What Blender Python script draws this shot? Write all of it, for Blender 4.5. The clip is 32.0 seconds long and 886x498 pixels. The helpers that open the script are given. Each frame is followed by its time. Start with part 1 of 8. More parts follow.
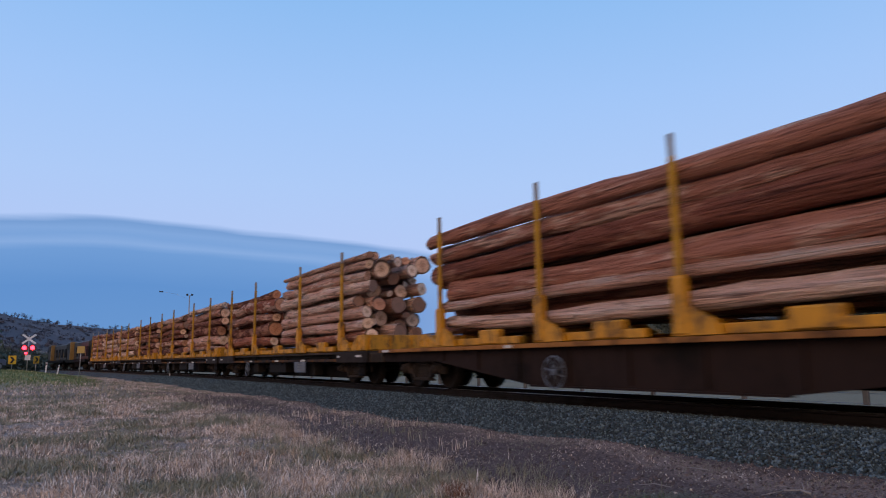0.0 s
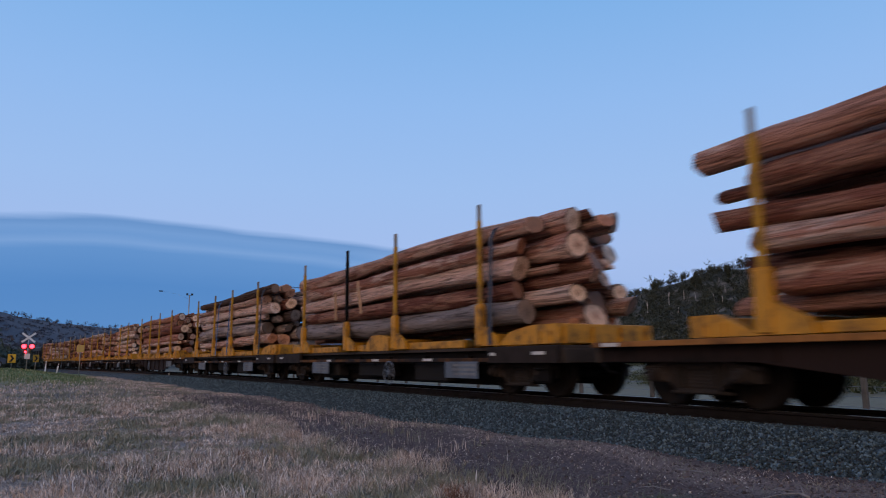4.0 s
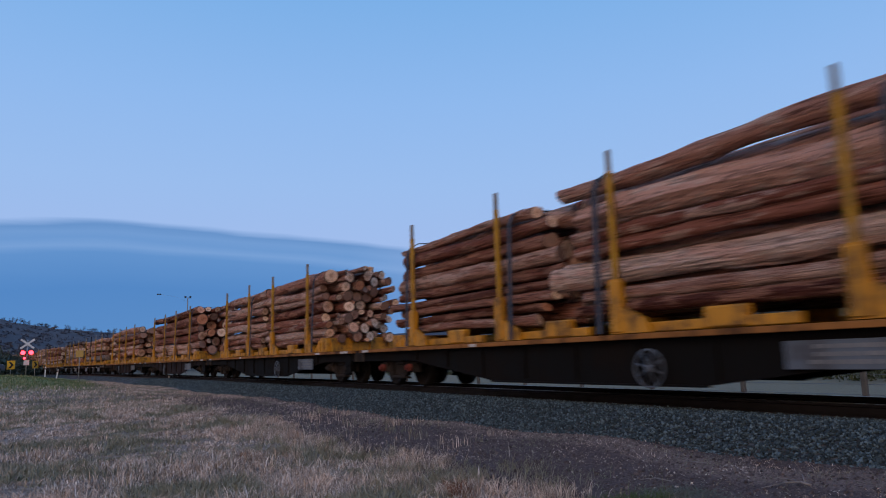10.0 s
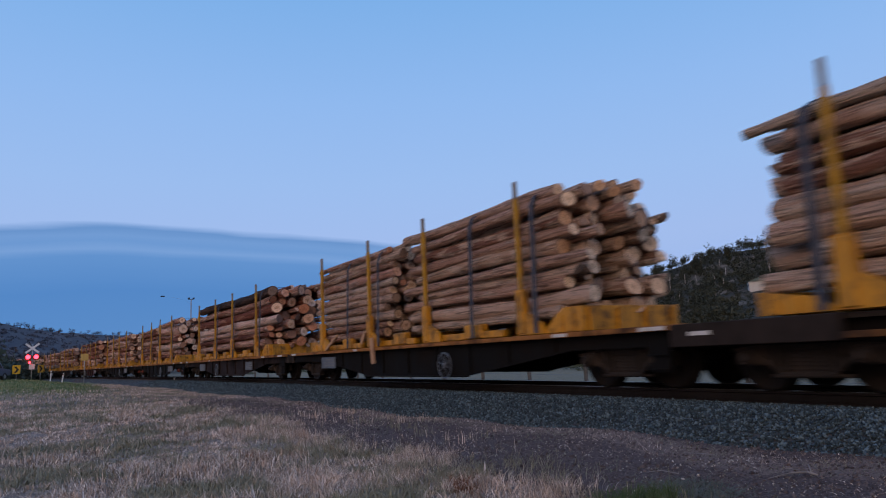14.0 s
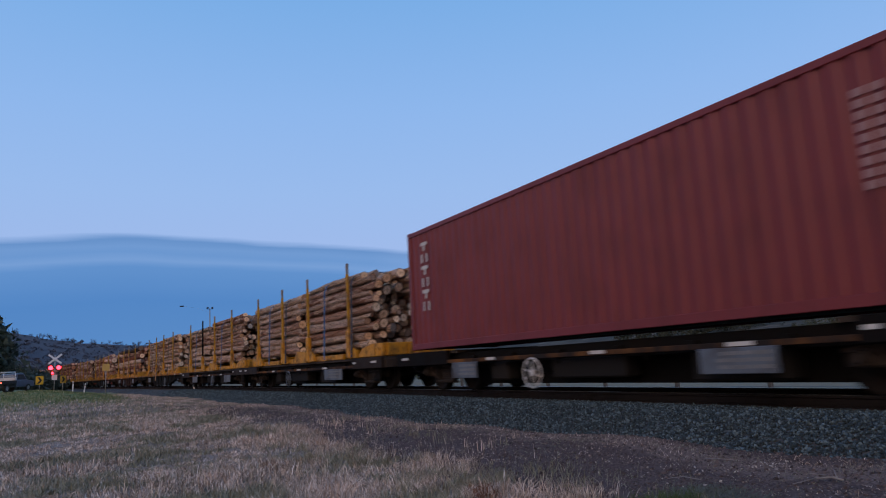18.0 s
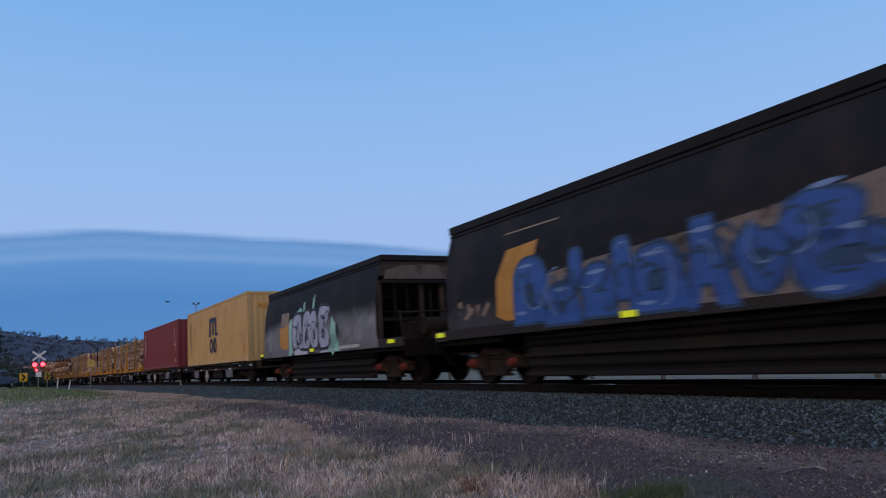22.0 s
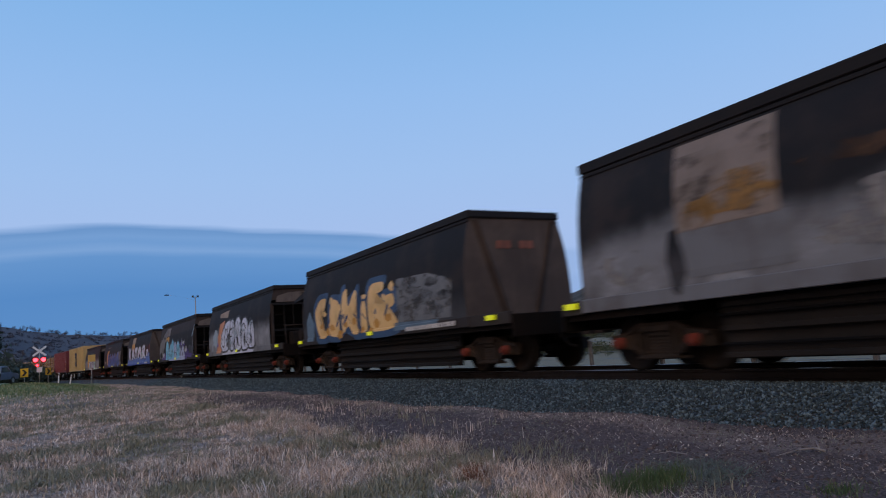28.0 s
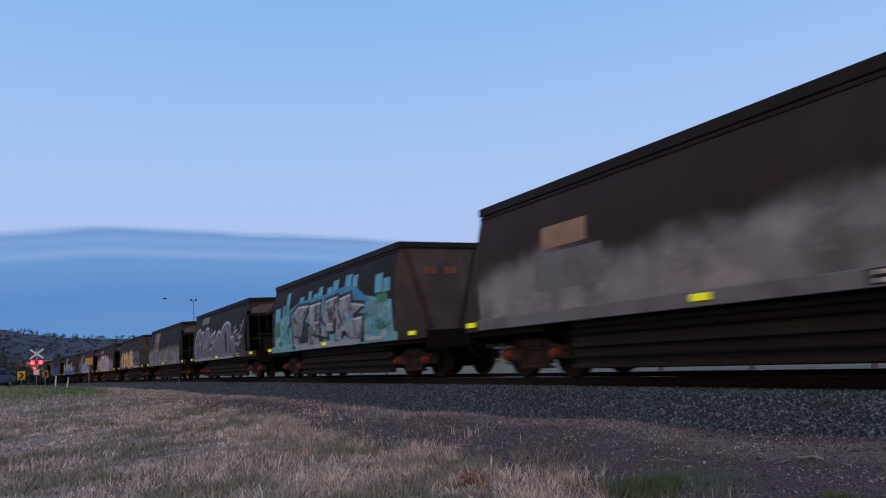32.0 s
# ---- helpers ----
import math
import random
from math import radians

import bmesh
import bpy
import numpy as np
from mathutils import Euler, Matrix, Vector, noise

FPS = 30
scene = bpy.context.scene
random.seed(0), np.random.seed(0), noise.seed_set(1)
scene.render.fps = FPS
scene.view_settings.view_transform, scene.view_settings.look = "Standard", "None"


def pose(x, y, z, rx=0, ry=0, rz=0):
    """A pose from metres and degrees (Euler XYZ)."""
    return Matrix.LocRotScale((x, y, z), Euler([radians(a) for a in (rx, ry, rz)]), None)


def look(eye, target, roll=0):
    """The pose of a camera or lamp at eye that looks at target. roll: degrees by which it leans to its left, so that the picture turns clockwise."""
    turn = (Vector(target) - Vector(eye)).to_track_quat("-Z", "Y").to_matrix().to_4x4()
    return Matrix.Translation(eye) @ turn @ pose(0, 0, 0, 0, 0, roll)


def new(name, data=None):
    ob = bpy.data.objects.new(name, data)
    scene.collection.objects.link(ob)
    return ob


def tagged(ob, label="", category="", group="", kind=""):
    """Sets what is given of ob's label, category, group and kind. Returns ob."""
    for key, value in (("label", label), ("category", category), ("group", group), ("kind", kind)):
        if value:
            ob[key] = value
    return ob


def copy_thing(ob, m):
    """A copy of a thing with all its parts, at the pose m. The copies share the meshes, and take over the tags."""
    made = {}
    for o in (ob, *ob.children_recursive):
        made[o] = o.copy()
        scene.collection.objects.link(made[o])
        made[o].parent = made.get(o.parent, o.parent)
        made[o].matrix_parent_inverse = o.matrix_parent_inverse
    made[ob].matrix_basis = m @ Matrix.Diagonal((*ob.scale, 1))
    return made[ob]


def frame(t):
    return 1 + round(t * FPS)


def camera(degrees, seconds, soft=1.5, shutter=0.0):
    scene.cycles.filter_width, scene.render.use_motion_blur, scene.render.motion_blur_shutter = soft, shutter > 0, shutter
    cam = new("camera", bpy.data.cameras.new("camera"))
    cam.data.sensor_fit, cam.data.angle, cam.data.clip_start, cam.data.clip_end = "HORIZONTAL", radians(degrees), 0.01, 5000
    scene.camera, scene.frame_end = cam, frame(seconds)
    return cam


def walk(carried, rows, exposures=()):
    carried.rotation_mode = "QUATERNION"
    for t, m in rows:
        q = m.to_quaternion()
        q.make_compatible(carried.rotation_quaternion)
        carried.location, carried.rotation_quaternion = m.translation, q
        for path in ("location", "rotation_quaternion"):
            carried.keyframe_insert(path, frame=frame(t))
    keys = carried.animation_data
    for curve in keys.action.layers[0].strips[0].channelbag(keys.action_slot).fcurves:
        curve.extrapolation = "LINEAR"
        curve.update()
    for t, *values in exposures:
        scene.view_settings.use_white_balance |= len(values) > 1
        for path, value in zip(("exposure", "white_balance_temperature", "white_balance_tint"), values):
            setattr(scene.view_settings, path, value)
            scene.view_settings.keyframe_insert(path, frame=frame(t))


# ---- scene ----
cam = camera(66.2, 32.0, soft=1.05, shutter=0.45)
# seconds, yaw, tilt, lean of a camera held by hand in one place
CAM_ROWS = [
    (0.0, -30.06, 9.21, 0.75), (0.5, -30.13, 9.40, 0.44), (1.0, -30.09, 9.46, 0.36), (1.5, -30.15, 9.36, 0.55), (2.0, -30.36, 9.28, 0.52),
    (2.5, -30.43, 9.23, 0.48), (3.0, -30.27, 9.26, 0.39), (3.5, -30.13, 9.32, 0.41), (4.0, -30.10, 9.30, 0.41), (4.5, -30.09, 9.20, 0.30),
    (6.5, -30.21, 9.17, 1.03), (7.0, -30.19, 9.11, 1.13), (7.5, -30.19, 9.12, 1.11), (8.0, -30.18, 9.06, 1.24), (8.5, -30.18, 9.02, 1.27),
    (9.0, -30.22, 9.00, 1.34), (9.5, -30.18, 9.02, 1.43), (10.0, -30.11, 9.05, 1.68), (10.5, -30.16, 9.04, 1.87), (11.0, -30.34, 9.06, 1.90),
    (11.5, -30.43, 8.95, 2.07), (12.0, -30.44, 8.89, 2.19), (12.5, -30.32, 8.76, 2.36), (13.0, -30.26, 8.68, 2.52), (13.5, -30.07, 8.63, 2.63),
    (14.0, -29.77, 8.79, 2.73), (14.5, -29.33, 8.85, 3.01), (16.5, -28.18, 9.03, 3.07), (17.0, -28.13, 9.25, 2.96), (17.5, -28.17, 9.37, 3.11),
    (18.0, -28.30, 9.43, 3.28), (18.5, -28.44, 9.40, 3.35), (19.0, -28.47, 9.50, 3.31), (19.5, -28.53, 9.64, 3.35), (20.0, -28.65, 9.79, 3.21),
    (20.5, -28.77, 9.69, 3.29), (21.0, -28.97, 9.38, 3.54), (21.5, -29.26, 9.07, 3.69), (22.0, -29.32, 8.86, 3.70), (22.5, -29.32, 8.68, 3.72),
    (23.0, -29.35, 8.52, 4.20), (23.5, -29.33, 8.44, 4.43), (24.0, -29.08, 8.36, 4.45), (24.5, -28.90, 8.30, 4.33), (25.0, -28.78, 8.17, 4.34),
    (25.5, -28.82, 8.07, 4.34), (27.5, -29.06, 7.84, 4.58), (28.0, -29.33, 7.93, 4.63), (28.5, -29.59, 8.07, 4.51), (29.0, -29.67, 8.03, 4.29),
    (29.5, -29.77, 7.92, 4.19), (30.0, -29.92, 7.86, 4.17), (30.5, -29.87, 7.97, 4.27), (31.0, -29.58, 8.18, 4.46), (31.5, -29.42, 8.42, 4.39),
    (32.0, -29.48, 8.36, 4.26),
]
EYE = (0.0, 0.0, 0.66)
walk(cam, [(t, pose(*EYE, 90 + tilt, lean, yaw)) for t, yaw, tilt, lean in CAM_ROWS], exposures=[(0.0, 0.21, 7150, 12), (0.5, 0.24, 7000, 9), (1.0, 0.03, 6700, 9), (1.6, 0.0, 6600, 8), (4.0, -0.01, 6620, 8), (9.0, -0.03, 6520, 7), (13.0, -0.02, 6520, 9), (18.0, -0.06, 6500, 9), (20.0, -0.065, 6330, 6), (22.5, -0.065, 6420, 6), (25.0, -0.06, 6500, 6), (28.5, 0.03, 6800, 7), (30.0, 0.06, 6800, 8), (31.0, 0.10, 6900, 10), (32.0, 0.10, 7000, 12)])

# ---- world and light: dusk, a clear blue sky with a far cloud bank, afterglow behind the camera ----
world = bpy.data.worlds.new("dusk_sky")
scene.world = world
world.use_nodes = True
wn, wl = world.node_tree.nodes, world.node_tree.links
wn.clear()


def wmath(op, a, b=None, c=None, clamp=False):
    n = wn.new("ShaderNodeMath")
    n.operation, n.use_clamp = op, clamp
    for i, v in enumerate((a, b, c)):
        if v is None:
            continue
        if isinstance(v, (int, float)):
            n.inputs[i].default_value = v
        else:
            wl.new(v, n.inputs[i])
    return n.outputs[0]


def wmix(f, a, b):
    n = wn.new("ShaderNodeMix")
    n.data_type = "RGBA"
    for i, v in ((0, f), (6, a), (7, b)):
        if isinstance(v, (int, float)):
            n.inputs[i].default_value = v
        elif isinstance(v, tuple):
            n.inputs[i].default_value = (*v, 1)
        else:
            wl.new(v, n.inputs[i])
    return n.outputs[2]


tc = wn.new("ShaderNodeTexCoord")
sep = wn.new("ShaderNodeSeparateXYZ")
wl.new(tc.outputs["Generated"], sep.inputs[0])
elev = wmath("MULTIPLY", wmath("ARCSINE", sep.outputs[2]), 57.2958)
azim = wmath("MULTIPLY", wmath("ARCTAN2", sep.outputs[0], sep.outputs[1]), 57.2958)
ramp = wn.new("ShaderNodeValToRGB")
wl.new(wmath("DIVIDE", elev, 60.0, clamp=True), ramp.inputs[0])
els = ramp.color_ramp.elements
els[0].position, els[0].color = 0.0, (0.33, 0.46, 0.80, 1)
els[1].position, els[1].color = 1.0, (0.10, 0.27, 0.66, 1)
for p, c in ((0.15, (0.36, 0.505, 0.855)), (0.24, (0.33, 0.51, 0.87)), (0.35, (0.28, 0.485, 0.87)), (0.5, (0.20, 0.43, 0.82))):
    e = els.new(p)
    e.color = (*c, 1)
# cloud bank, higher towards the north
wav = wn.new("ShaderNodeTexNoise")
wav.inputs["Scale"].default_value = 3.5
wav.inputs["Detail"].default_value = 3
wl.new(tc.outputs["Generated"], wav.inputs["Vector"])
far = wmath("ABSOLUTE", wmath("SUBTRACT", azim, 4.5))
edge = wmath("SUBTRACT", 10.98, wmath("MULTIPLY", wmath("POWER", wmath("DIVIDE", far, 24.0), 1.5), 2.15))
edge = wmath("ADD", edge, wmath("MULTIPLY", wmath("SUBTRACT", wav.outputs[0], 0.5), 0.9))
depth = wmath("SUBTRACT", edge, elev)
# thin layers that run level through the bank
flat_map = wn.new("ShaderNodeMapping")
flat_map.inputs["Scale"].default_value = (5.0, 5.0, 70.0)
wl.new(tc.outputs["Generated"], flat_map.inputs[0])
layers = wn.new("ShaderNodeTexNoise")
layers.inputs["Scale"].default_value, layers.inputs["Detail"].default_value = 1.0, 4
wl.new(flat_map.outputs[0], layers.inputs["Vector"])
depth = wmath("ADD", depth, wmath("MULTIPLY", wmath("SUBTRACT", layers.outputs[0], 0.5), 0.55))
inside = wmath("DIVIDE", wmath("ADD", depth, 0.2), 0.5, clamp=True)
fade = wmath("SUBTRACT", 1.0, wmath("DIVIDE", wmath("SUBTRACT", far, 18.0), 26.0, clamp=True), clamp=True)
bank = wn.new("ShaderNodeValToRGB")
wl.new(wmath("DIVIDE", depth, 10.0, clamp=True), bank.inputs[0])
be = bank.color_ramp.elements
be[0].position, be[0].color = 0.0, (0.150, 0.305, 0.62, 1)
be[1].position, be[1].color = 1.0, (0.100, 0.262, 0.585, 1)
for p, c in ((0.03, (0.138, 0.292, 0.61)), (0.08, (0.165, 0.328, 0.66)), (0.13, (0.150, 0.315, 0.65)), (0.185, (0.185, 0.350, 0.685)), (0.24, (0.118, 0.283, 0.62)), (0.5, (0.083, 0.240, 0.575))):
    e = be.new(p)
    e.color = (*c, 1)
col = wmix(wmath("MULTIPLY", inside, fade), ramp.outputs[0], bank.outputs[0])
# afterglow in the south-west, behind the camera
behind = wmath("ADD", wmath("MULTIPLY", sep.outputs[0], -0.78), wmath("MULTIPLY", sep.outputs[1], -0.62))
west = wmath("MULTIPLY", wmath("DIVIDE", wmath("ADD", behind, 0.05), 0.7, clamp=True), wmath("SUBTRACT", 1.0, wmath("DIVIDE", elev, 62.0, clamp=True)))
col = wmix(west, col, (0.86, 0.55, 0.39))
sky = wn.new("ShaderNodeTexSky")
sky.sky_type, sky.sun_disc = "NISHITA", False
sky.sun_elevation, sky.sun_rotation = radians(3), radians(236)
both = wn.new("ShaderNodeMix")
both.data_type, both.blend_type = "RGBA", "ADD"
both.inputs[0].default_value = 0.004
wl.new(col, both.inputs[6])
wl.new(sky.outputs[0], both.inputs[7])
bg = wn.new("ShaderNodeBackground")
bg.inputs[1].default_value = 1.0
wl.new(both.outputs[2], bg.inputs[0])
wo = wn.new("ShaderNodeOutputWorld")
wl.new(bg.outputs[0], wo.inputs[0])

sun = new("sun", bpy.data.lights.new("sun", "SUN"))
sun.data.energy, sun.data.angle, sun.data.color = 0.62, radians(30), (1.0, 0.72, 0.53)
sun.matrix_world = look((-56, -38, 40), (0, 0, 0))

# ---- small builders ----
def part(name, bm, material, parent, label=""):
    """One mesh object under a thing or a part."""
    me = bpy.data.meshes.new(name)
    bm.to_mesh(me)
    bm.free()
    for m in material if isinstance(material, (list, tuple)) else (material,):
        me.materials.append(m)
    ob = new(name, me)
    if parent is not None:
        ob.parent = parent
    if label:
        ob["label"] = label
    return ob


def raw(name, verts, faces, material, parent=None, smooth=False):
    me = bpy.data.meshes.new(name)
    me.from_pydata(verts, [], faces)
    for m in material if isinstance(material, (list, tuple)) else (material,):
        me.materials.append(m)
    if smooth:
        me.polygons.foreach_set("use_smooth", [True] * len(me.polygons))
    ob = new(name, me)
    if parent is not None:
        ob.parent = parent
    return ob


def share(name, mesh, parent, loc=(0, 0, 0), rot=(0, 0, 0), scale=(1, 1, 1)):
    """Another object on a mesh that already exists."""
    ob = new(name, mesh)
    ob.parent = parent
    ob.location, ob.rotation_euler, ob.scale = loc, [radians(a) for a in rot], scale
    return ob


def thing(name, label, category, group="", kind=""):
    return tagged(new(name), label, category, group, kind)


def box(bm, x0, x1, y0, y1, z0, z1, bevel=0.0, mat=0):
    vs = [bm.verts.new((x, y, z)) for x in (x0, x1) for y in (y0, y1) for z in (z0, z1)]
    fs = [bm.faces.new([vs[i] for i in q]) for q in ((0, 1, 3, 2), (4, 6, 7, 5), (0, 4, 5, 1), (2, 3, 7, 6), (0, 2, 6, 4), (1, 5, 7, 3))]
    if bevel:
        es = list({e for f in fs for e in f.edges})
        fs = bmesh.ops.bevel(bm, geom=es, offset=bevel, segments=1, affect="EDGES", profile=0.5)["faces"]
    for f in fs:
        f.material_index = mat
    return bm


def tube(bm, p0, p1, r0, r1=None, seg=12, caps=True, mat=0):
    r1 = r0 if r1 is None else r1
    p0, p1 = Vector(p0), Vector(p1)
    q = (p1 - p0).to_track_quat("Z", "Y")
    rings = []
    for p, r in ((p0, r0), (p1, r1)):
        rings.append([bm.verts.new(p + q @ Vector((r * math.cos(a), r * math.sin(a), 0))) for a in (2 * math.pi * i / seg for i in range(seg))])
    fs = []
    for i in range(seg):
        j = (i + 1) % seg
        f = bm.faces.new((rings[0][i], rings[0][j], rings[1][j], rings[1][i]))
        f.smooth = True
        fs.append(f)
    if caps:
        fs += [bm.faces.new(rings[0][::-1]), bm.faces.new(rings[1])]
    for f in fs:
        f.material_index = mat
    return bm


def plate(bm, pts, axis, a, b, mat=0):
    """A flat outline pts, pushed along an axis from a to b. axis x: pts are (y, z); y: (x, z); z: (x, y)."""
    def at(p, h):
        return {"x": (h, p[0], p[1]), "y": (p[0], h, p[1]), "z": (p[0], p[1], h)}[axis]
    lo, hi = [bm.verts.new(at(p, a)) for p in pts], [bm.verts.new(at(p, b)) for p in pts]
    n = len(pts)
    fs = [bm.faces.new(lo[::-1]), bm.faces.new(hi)]
    for i in range(n):
        fs.append(bm.faces.new((lo[i], lo[(i + 1) % n], hi[(i + 1) % n], hi[i])))
    for f in fs:
        f.material_index = mat
    return bm


def done(bm):
    bmesh.ops.recalc_face_normals(bm, faces=bm.faces)
    return bm


# ---- materials ----
class Nodes:
    """A short way to write a node material."""

    def __init__(self, name):
        self.mat = bpy.data.materials.new(name)
        self.mat.use_nodes = True
        self.n, self.l = self.mat.node_tree.nodes, self.mat.node_tree.links
        self.bsdf = self.n["Principled BSDF"]
        self.co = self.n.new("ShaderNodeTexCoord")

    def put(self, v, sock):
        if isinstance(v, (int, float)):
            sock.default_value = v
        elif isinstance(v, tuple):
            sock.default_value = (*v, 1) if len(v) == 3 and sock.type == "RGBA" else v
        else:
            self.l.new(v, sock)

    def map(self, scale=(1, 1, 1), space="Object", rot=(0, 0, 0)):
        m = self.n.new("ShaderNodeMapping")
        m.inputs["Scale"].default_value = scale
        m.inputs["Rotation"].default_value = [radians(a) for a in rot]
        if space == "World":
            g = self.n.new("ShaderNodeNewGeometry")
            self.l.new(g.outputs["Position"], m.inputs[0])
        else:
            self.l.new(self.co.outputs[space], m.inputs[0])
        return m.outputs[0]

    def noise(self, vec, scale=5.0, detail=4.0, rough=0.55):
        t = self.n.new("ShaderNodeTexNoise")
        self.l.new(vec, t.inputs["Vector"])
        t.inputs["Scale"].default_value, t.inputs["Detail"].default_value, t.inputs["Roughness"].default_value = scale, detail, rough
        return t.outputs[0]

    def vor(self, vec, scale=5.0, out="Distance"):
        t = self.n.new("ShaderNodeTexVoronoi")
        self.l.new(vec, t.inputs["Vector"])
        t.inputs["Scale"].default_value = scale
        return t.outputs[out]

    def math(self, op, a, b=None, clamp=False):
        m = self.n.new("ShaderNodeMath")
        m.operation, m.use_clamp = op, clamp
        self.put(a, m.inputs[0])
        if b is not None:
            self.put(b, m.inputs[1])
        return m.outputs[0]

    def step(self, v, lo, hi):
        m = self.n.new("ShaderNodeMapRange")
        m.interpolation_type = "SMOOTHSTEP"
        self.put(v, m.inputs[0])
        m.inputs[1].default_value, m.inputs[2].default_value = lo, hi
        return m.outputs[0]

    def mix(self, f, a, b, blend="MIX"):
        m = self.n.new("ShaderNodeMix")
        m.data_type, m.blend_type = "RGBA", blend
        self.put(f, m.inputs[0])
        self.put(a, m.inputs[6])
        self.put(b, m.inputs[7])
        return m.outputs[2]

    def ramp(self, v, *stops):
        r = self.n.new("ShaderNodeValToRGB")
        self.put(v, r.inputs[0])
        e = r.color_ramp.elements
        for i, (p, c) in enumerate(stops):
            q = e[i] if i < 2 else e.new(p)
            q.position, q.color = p, (*c, 1)
        return r.outputs[0]

    def xyz(self, vec):
        s = self.n.new("ShaderNodeSeparateXYZ")
        self.l.new(vec, s.inputs[0])
        return s.outputs

    def chance(self):
        return self.n.new("ShaderNodeObjectInfo").outputs["Random"]

    def island(self):
        return self.n.new("ShaderNodeNewGeometry").outputs["Random Per Island"]

    def end(self, color, rough=0.7, metal=0.0, bump=None, height=0.01, strength=0.6, spec=0.5):
        b = self.bsdf.inputs
        self.put(color, b["Base Color"])
        self.put(rough, b["Roughness"])
        self.put(metal, b["Metallic"])
        b["Specular IOR Level"].default_value = spec
        if bump is not None:
            n = self.n.new("ShaderNodeBump")
            n.inputs["Strength"].default_value, n.inputs["Distance"].default_value = strength, height
            self.l.new(bump, n.inputs["Height"])
            self.l.new(n.outputs[0], b["Normal"])
        return self.mat


def worn(name, base, dirt, grime=0.5, scale=1.0, rough=0.6, metal=0.0, streak=0.25):
    """Paint or steel with blotches, streaks that run down, and fine grain."""
    k = Nodes(name)
    big = k.noise(k.map((scale, scale, scale)), 1.6, 5, 0.6)
    run = k.noise(k.map((6 * scale, 6 * scale, 0.5 * scale)), 1.5, 3, 0.5)
    fine = k.noise(k.map(), 60, 3, 0.6)
    f = k.math("ADD", k.math("MULTIPLY", k.step(big, 0.42, 0.72), grime), k.math("MULTIPLY", k.step(run, 0.5, 0.75), streak), clamp=True)
    c = k.mix(f, base, dirt)
    c = k.mix(k.math("MULTIPLY", fine, 0.25), c, tuple(0.6 * v for v in base))
    return k.end(c, k.math("ADD", k.math("MULTIPLY", f, 0.25), rough), metal, fine, 0.003, 0.4, 0.5 if rough < 0.6 else 0.15)


def plain(name, base, rough=0.6, metal=0.0, emit=None, power=0.0):
    k = Nodes(name)
    fine = k.noise(k.map(), 9, 4, 0.6)
    m = k.end(k.mix(k.math("MULTIPLY", fine, 0.35), base, tuple(0.65 * v for v in base)), rough, metal)
    if emit:
        k.bsdf.inputs["Emission Color"].default_value = (*emit, 1)
        k.bsdf.inputs["Emission Strength"].default_value = power
    return m


M_STEEL = worn("dark_underframe_steel", (0.0048, 0.0045, 0.0044), (0.012, 0.0085, 0.007), 0.8, 0.8, 0.85)
M_BOGIE = worn("bogie_grime", (0.026, 0.021, 0.018), (0.066, 0.047, 0.037), 0.7, 1.8, 0.8)
M_FISH = worn("rust_brown_girder", (0.022, 0.012, 0.0095), (0.007, 0.0065, 0.0065), 0.95, 0.7, 0.75)
M_DECK = worn("dark_deck", (0.055, 0.042, 0.034), (0.02, 0.018, 0.017), 0.7, 0.8, 0.85)
M_EDGE = worn("rusty_orange_deck_edge", (0.34, 0.145, 0.04), (0.035, 0.022, 0.018), 1.0, 1.2, 0.7, 0.0, 0.5)
M_EDGED = worn("black_deck_edge", (0.02, 0.015, 0.013), (0.26, 0.11, 0.03), 0.7, 0.9, 0.75)
M_PLATFORM = worn("brown_black_platform", (0.030, 0.022, 0.0185), (0.012, 0.010, 0.0095), 0.8, 1.0, 0.75)
M_SKIRT = worn("grimy_hopper_skirt", (0.0135, 0.0125, 0.012), (0.030, 0.026, 0.024), 0.7, 0.7, 0.75)
M_YEL = worn("yellow_bolster_paint", (0.60, 0.27, 0.009), (0.06, 0.036, 0.02), 0.85, 2.4, 0.55, 0.0, 0.5)
M_POST = worn("stanchion_paint", (0.50, 0.27, 0.03), (0.14, 0.095, 0.06), 0.8, 2.0, 0.6)
M_POSTTOP = worn("bare_stanchion_top", (0.26, 0.24, 0.22), (0.12, 0.10, 0.09), 0.6, 2.0, 0.5)
M_WHITE = worn("white_mark", (0.62, 0.62, 0.60), (0.3, 0.28, 0.26), 0.5, 2.0, 0.6)
M_GREYMARK = worn("grey_lettering", (0.22, 0.23, 0.24), (0.10, 0.10, 0.10), 0.5, 2.0, 0.65)
M_PLATE = worn("grey_data_board", (0.11, 0.14, 0.18), (0.05, 0.045, 0.045), 0.8, 1.5, 0.5)
M_REDEND = worn("red_axlebox_paint", (0.19, 0.040, 0.028), (0.060, 0.034, 0.027), 0.9, 3.0, 0.6)
M_WHEEL = worn("wheel_steel", (0.012, 0.010, 0.009), (0.028, 0.02, 0.016), 0.6, 2.0, 0.7, 0.2)
M_STRAP = worn("grey_webbing", (0.065, 0.078, 0.105), (0.035, 0.035, 0.042), 0.5, 3.0, 0.8)
M_STRAPB = worn("blue_webbing", (0.085, 0.165, 0.33), (0.05, 0.07, 0.12), 0.4, 3.0, 0.8)
# slight emission stands in for light thrown back; the reflector is no lamp
M_REFL = plain("glowing_yellow_reflector", (0.75, 0.80, 0.02), 0.35, 0, (0.75, 0.85, 0.0), 0.28)
M_RAIL = worn("rail_steel", (0.013, 0.010, 0.009), (0.008, 0.007, 0.006), 0.6, 2.0, 0.75, 0.0)
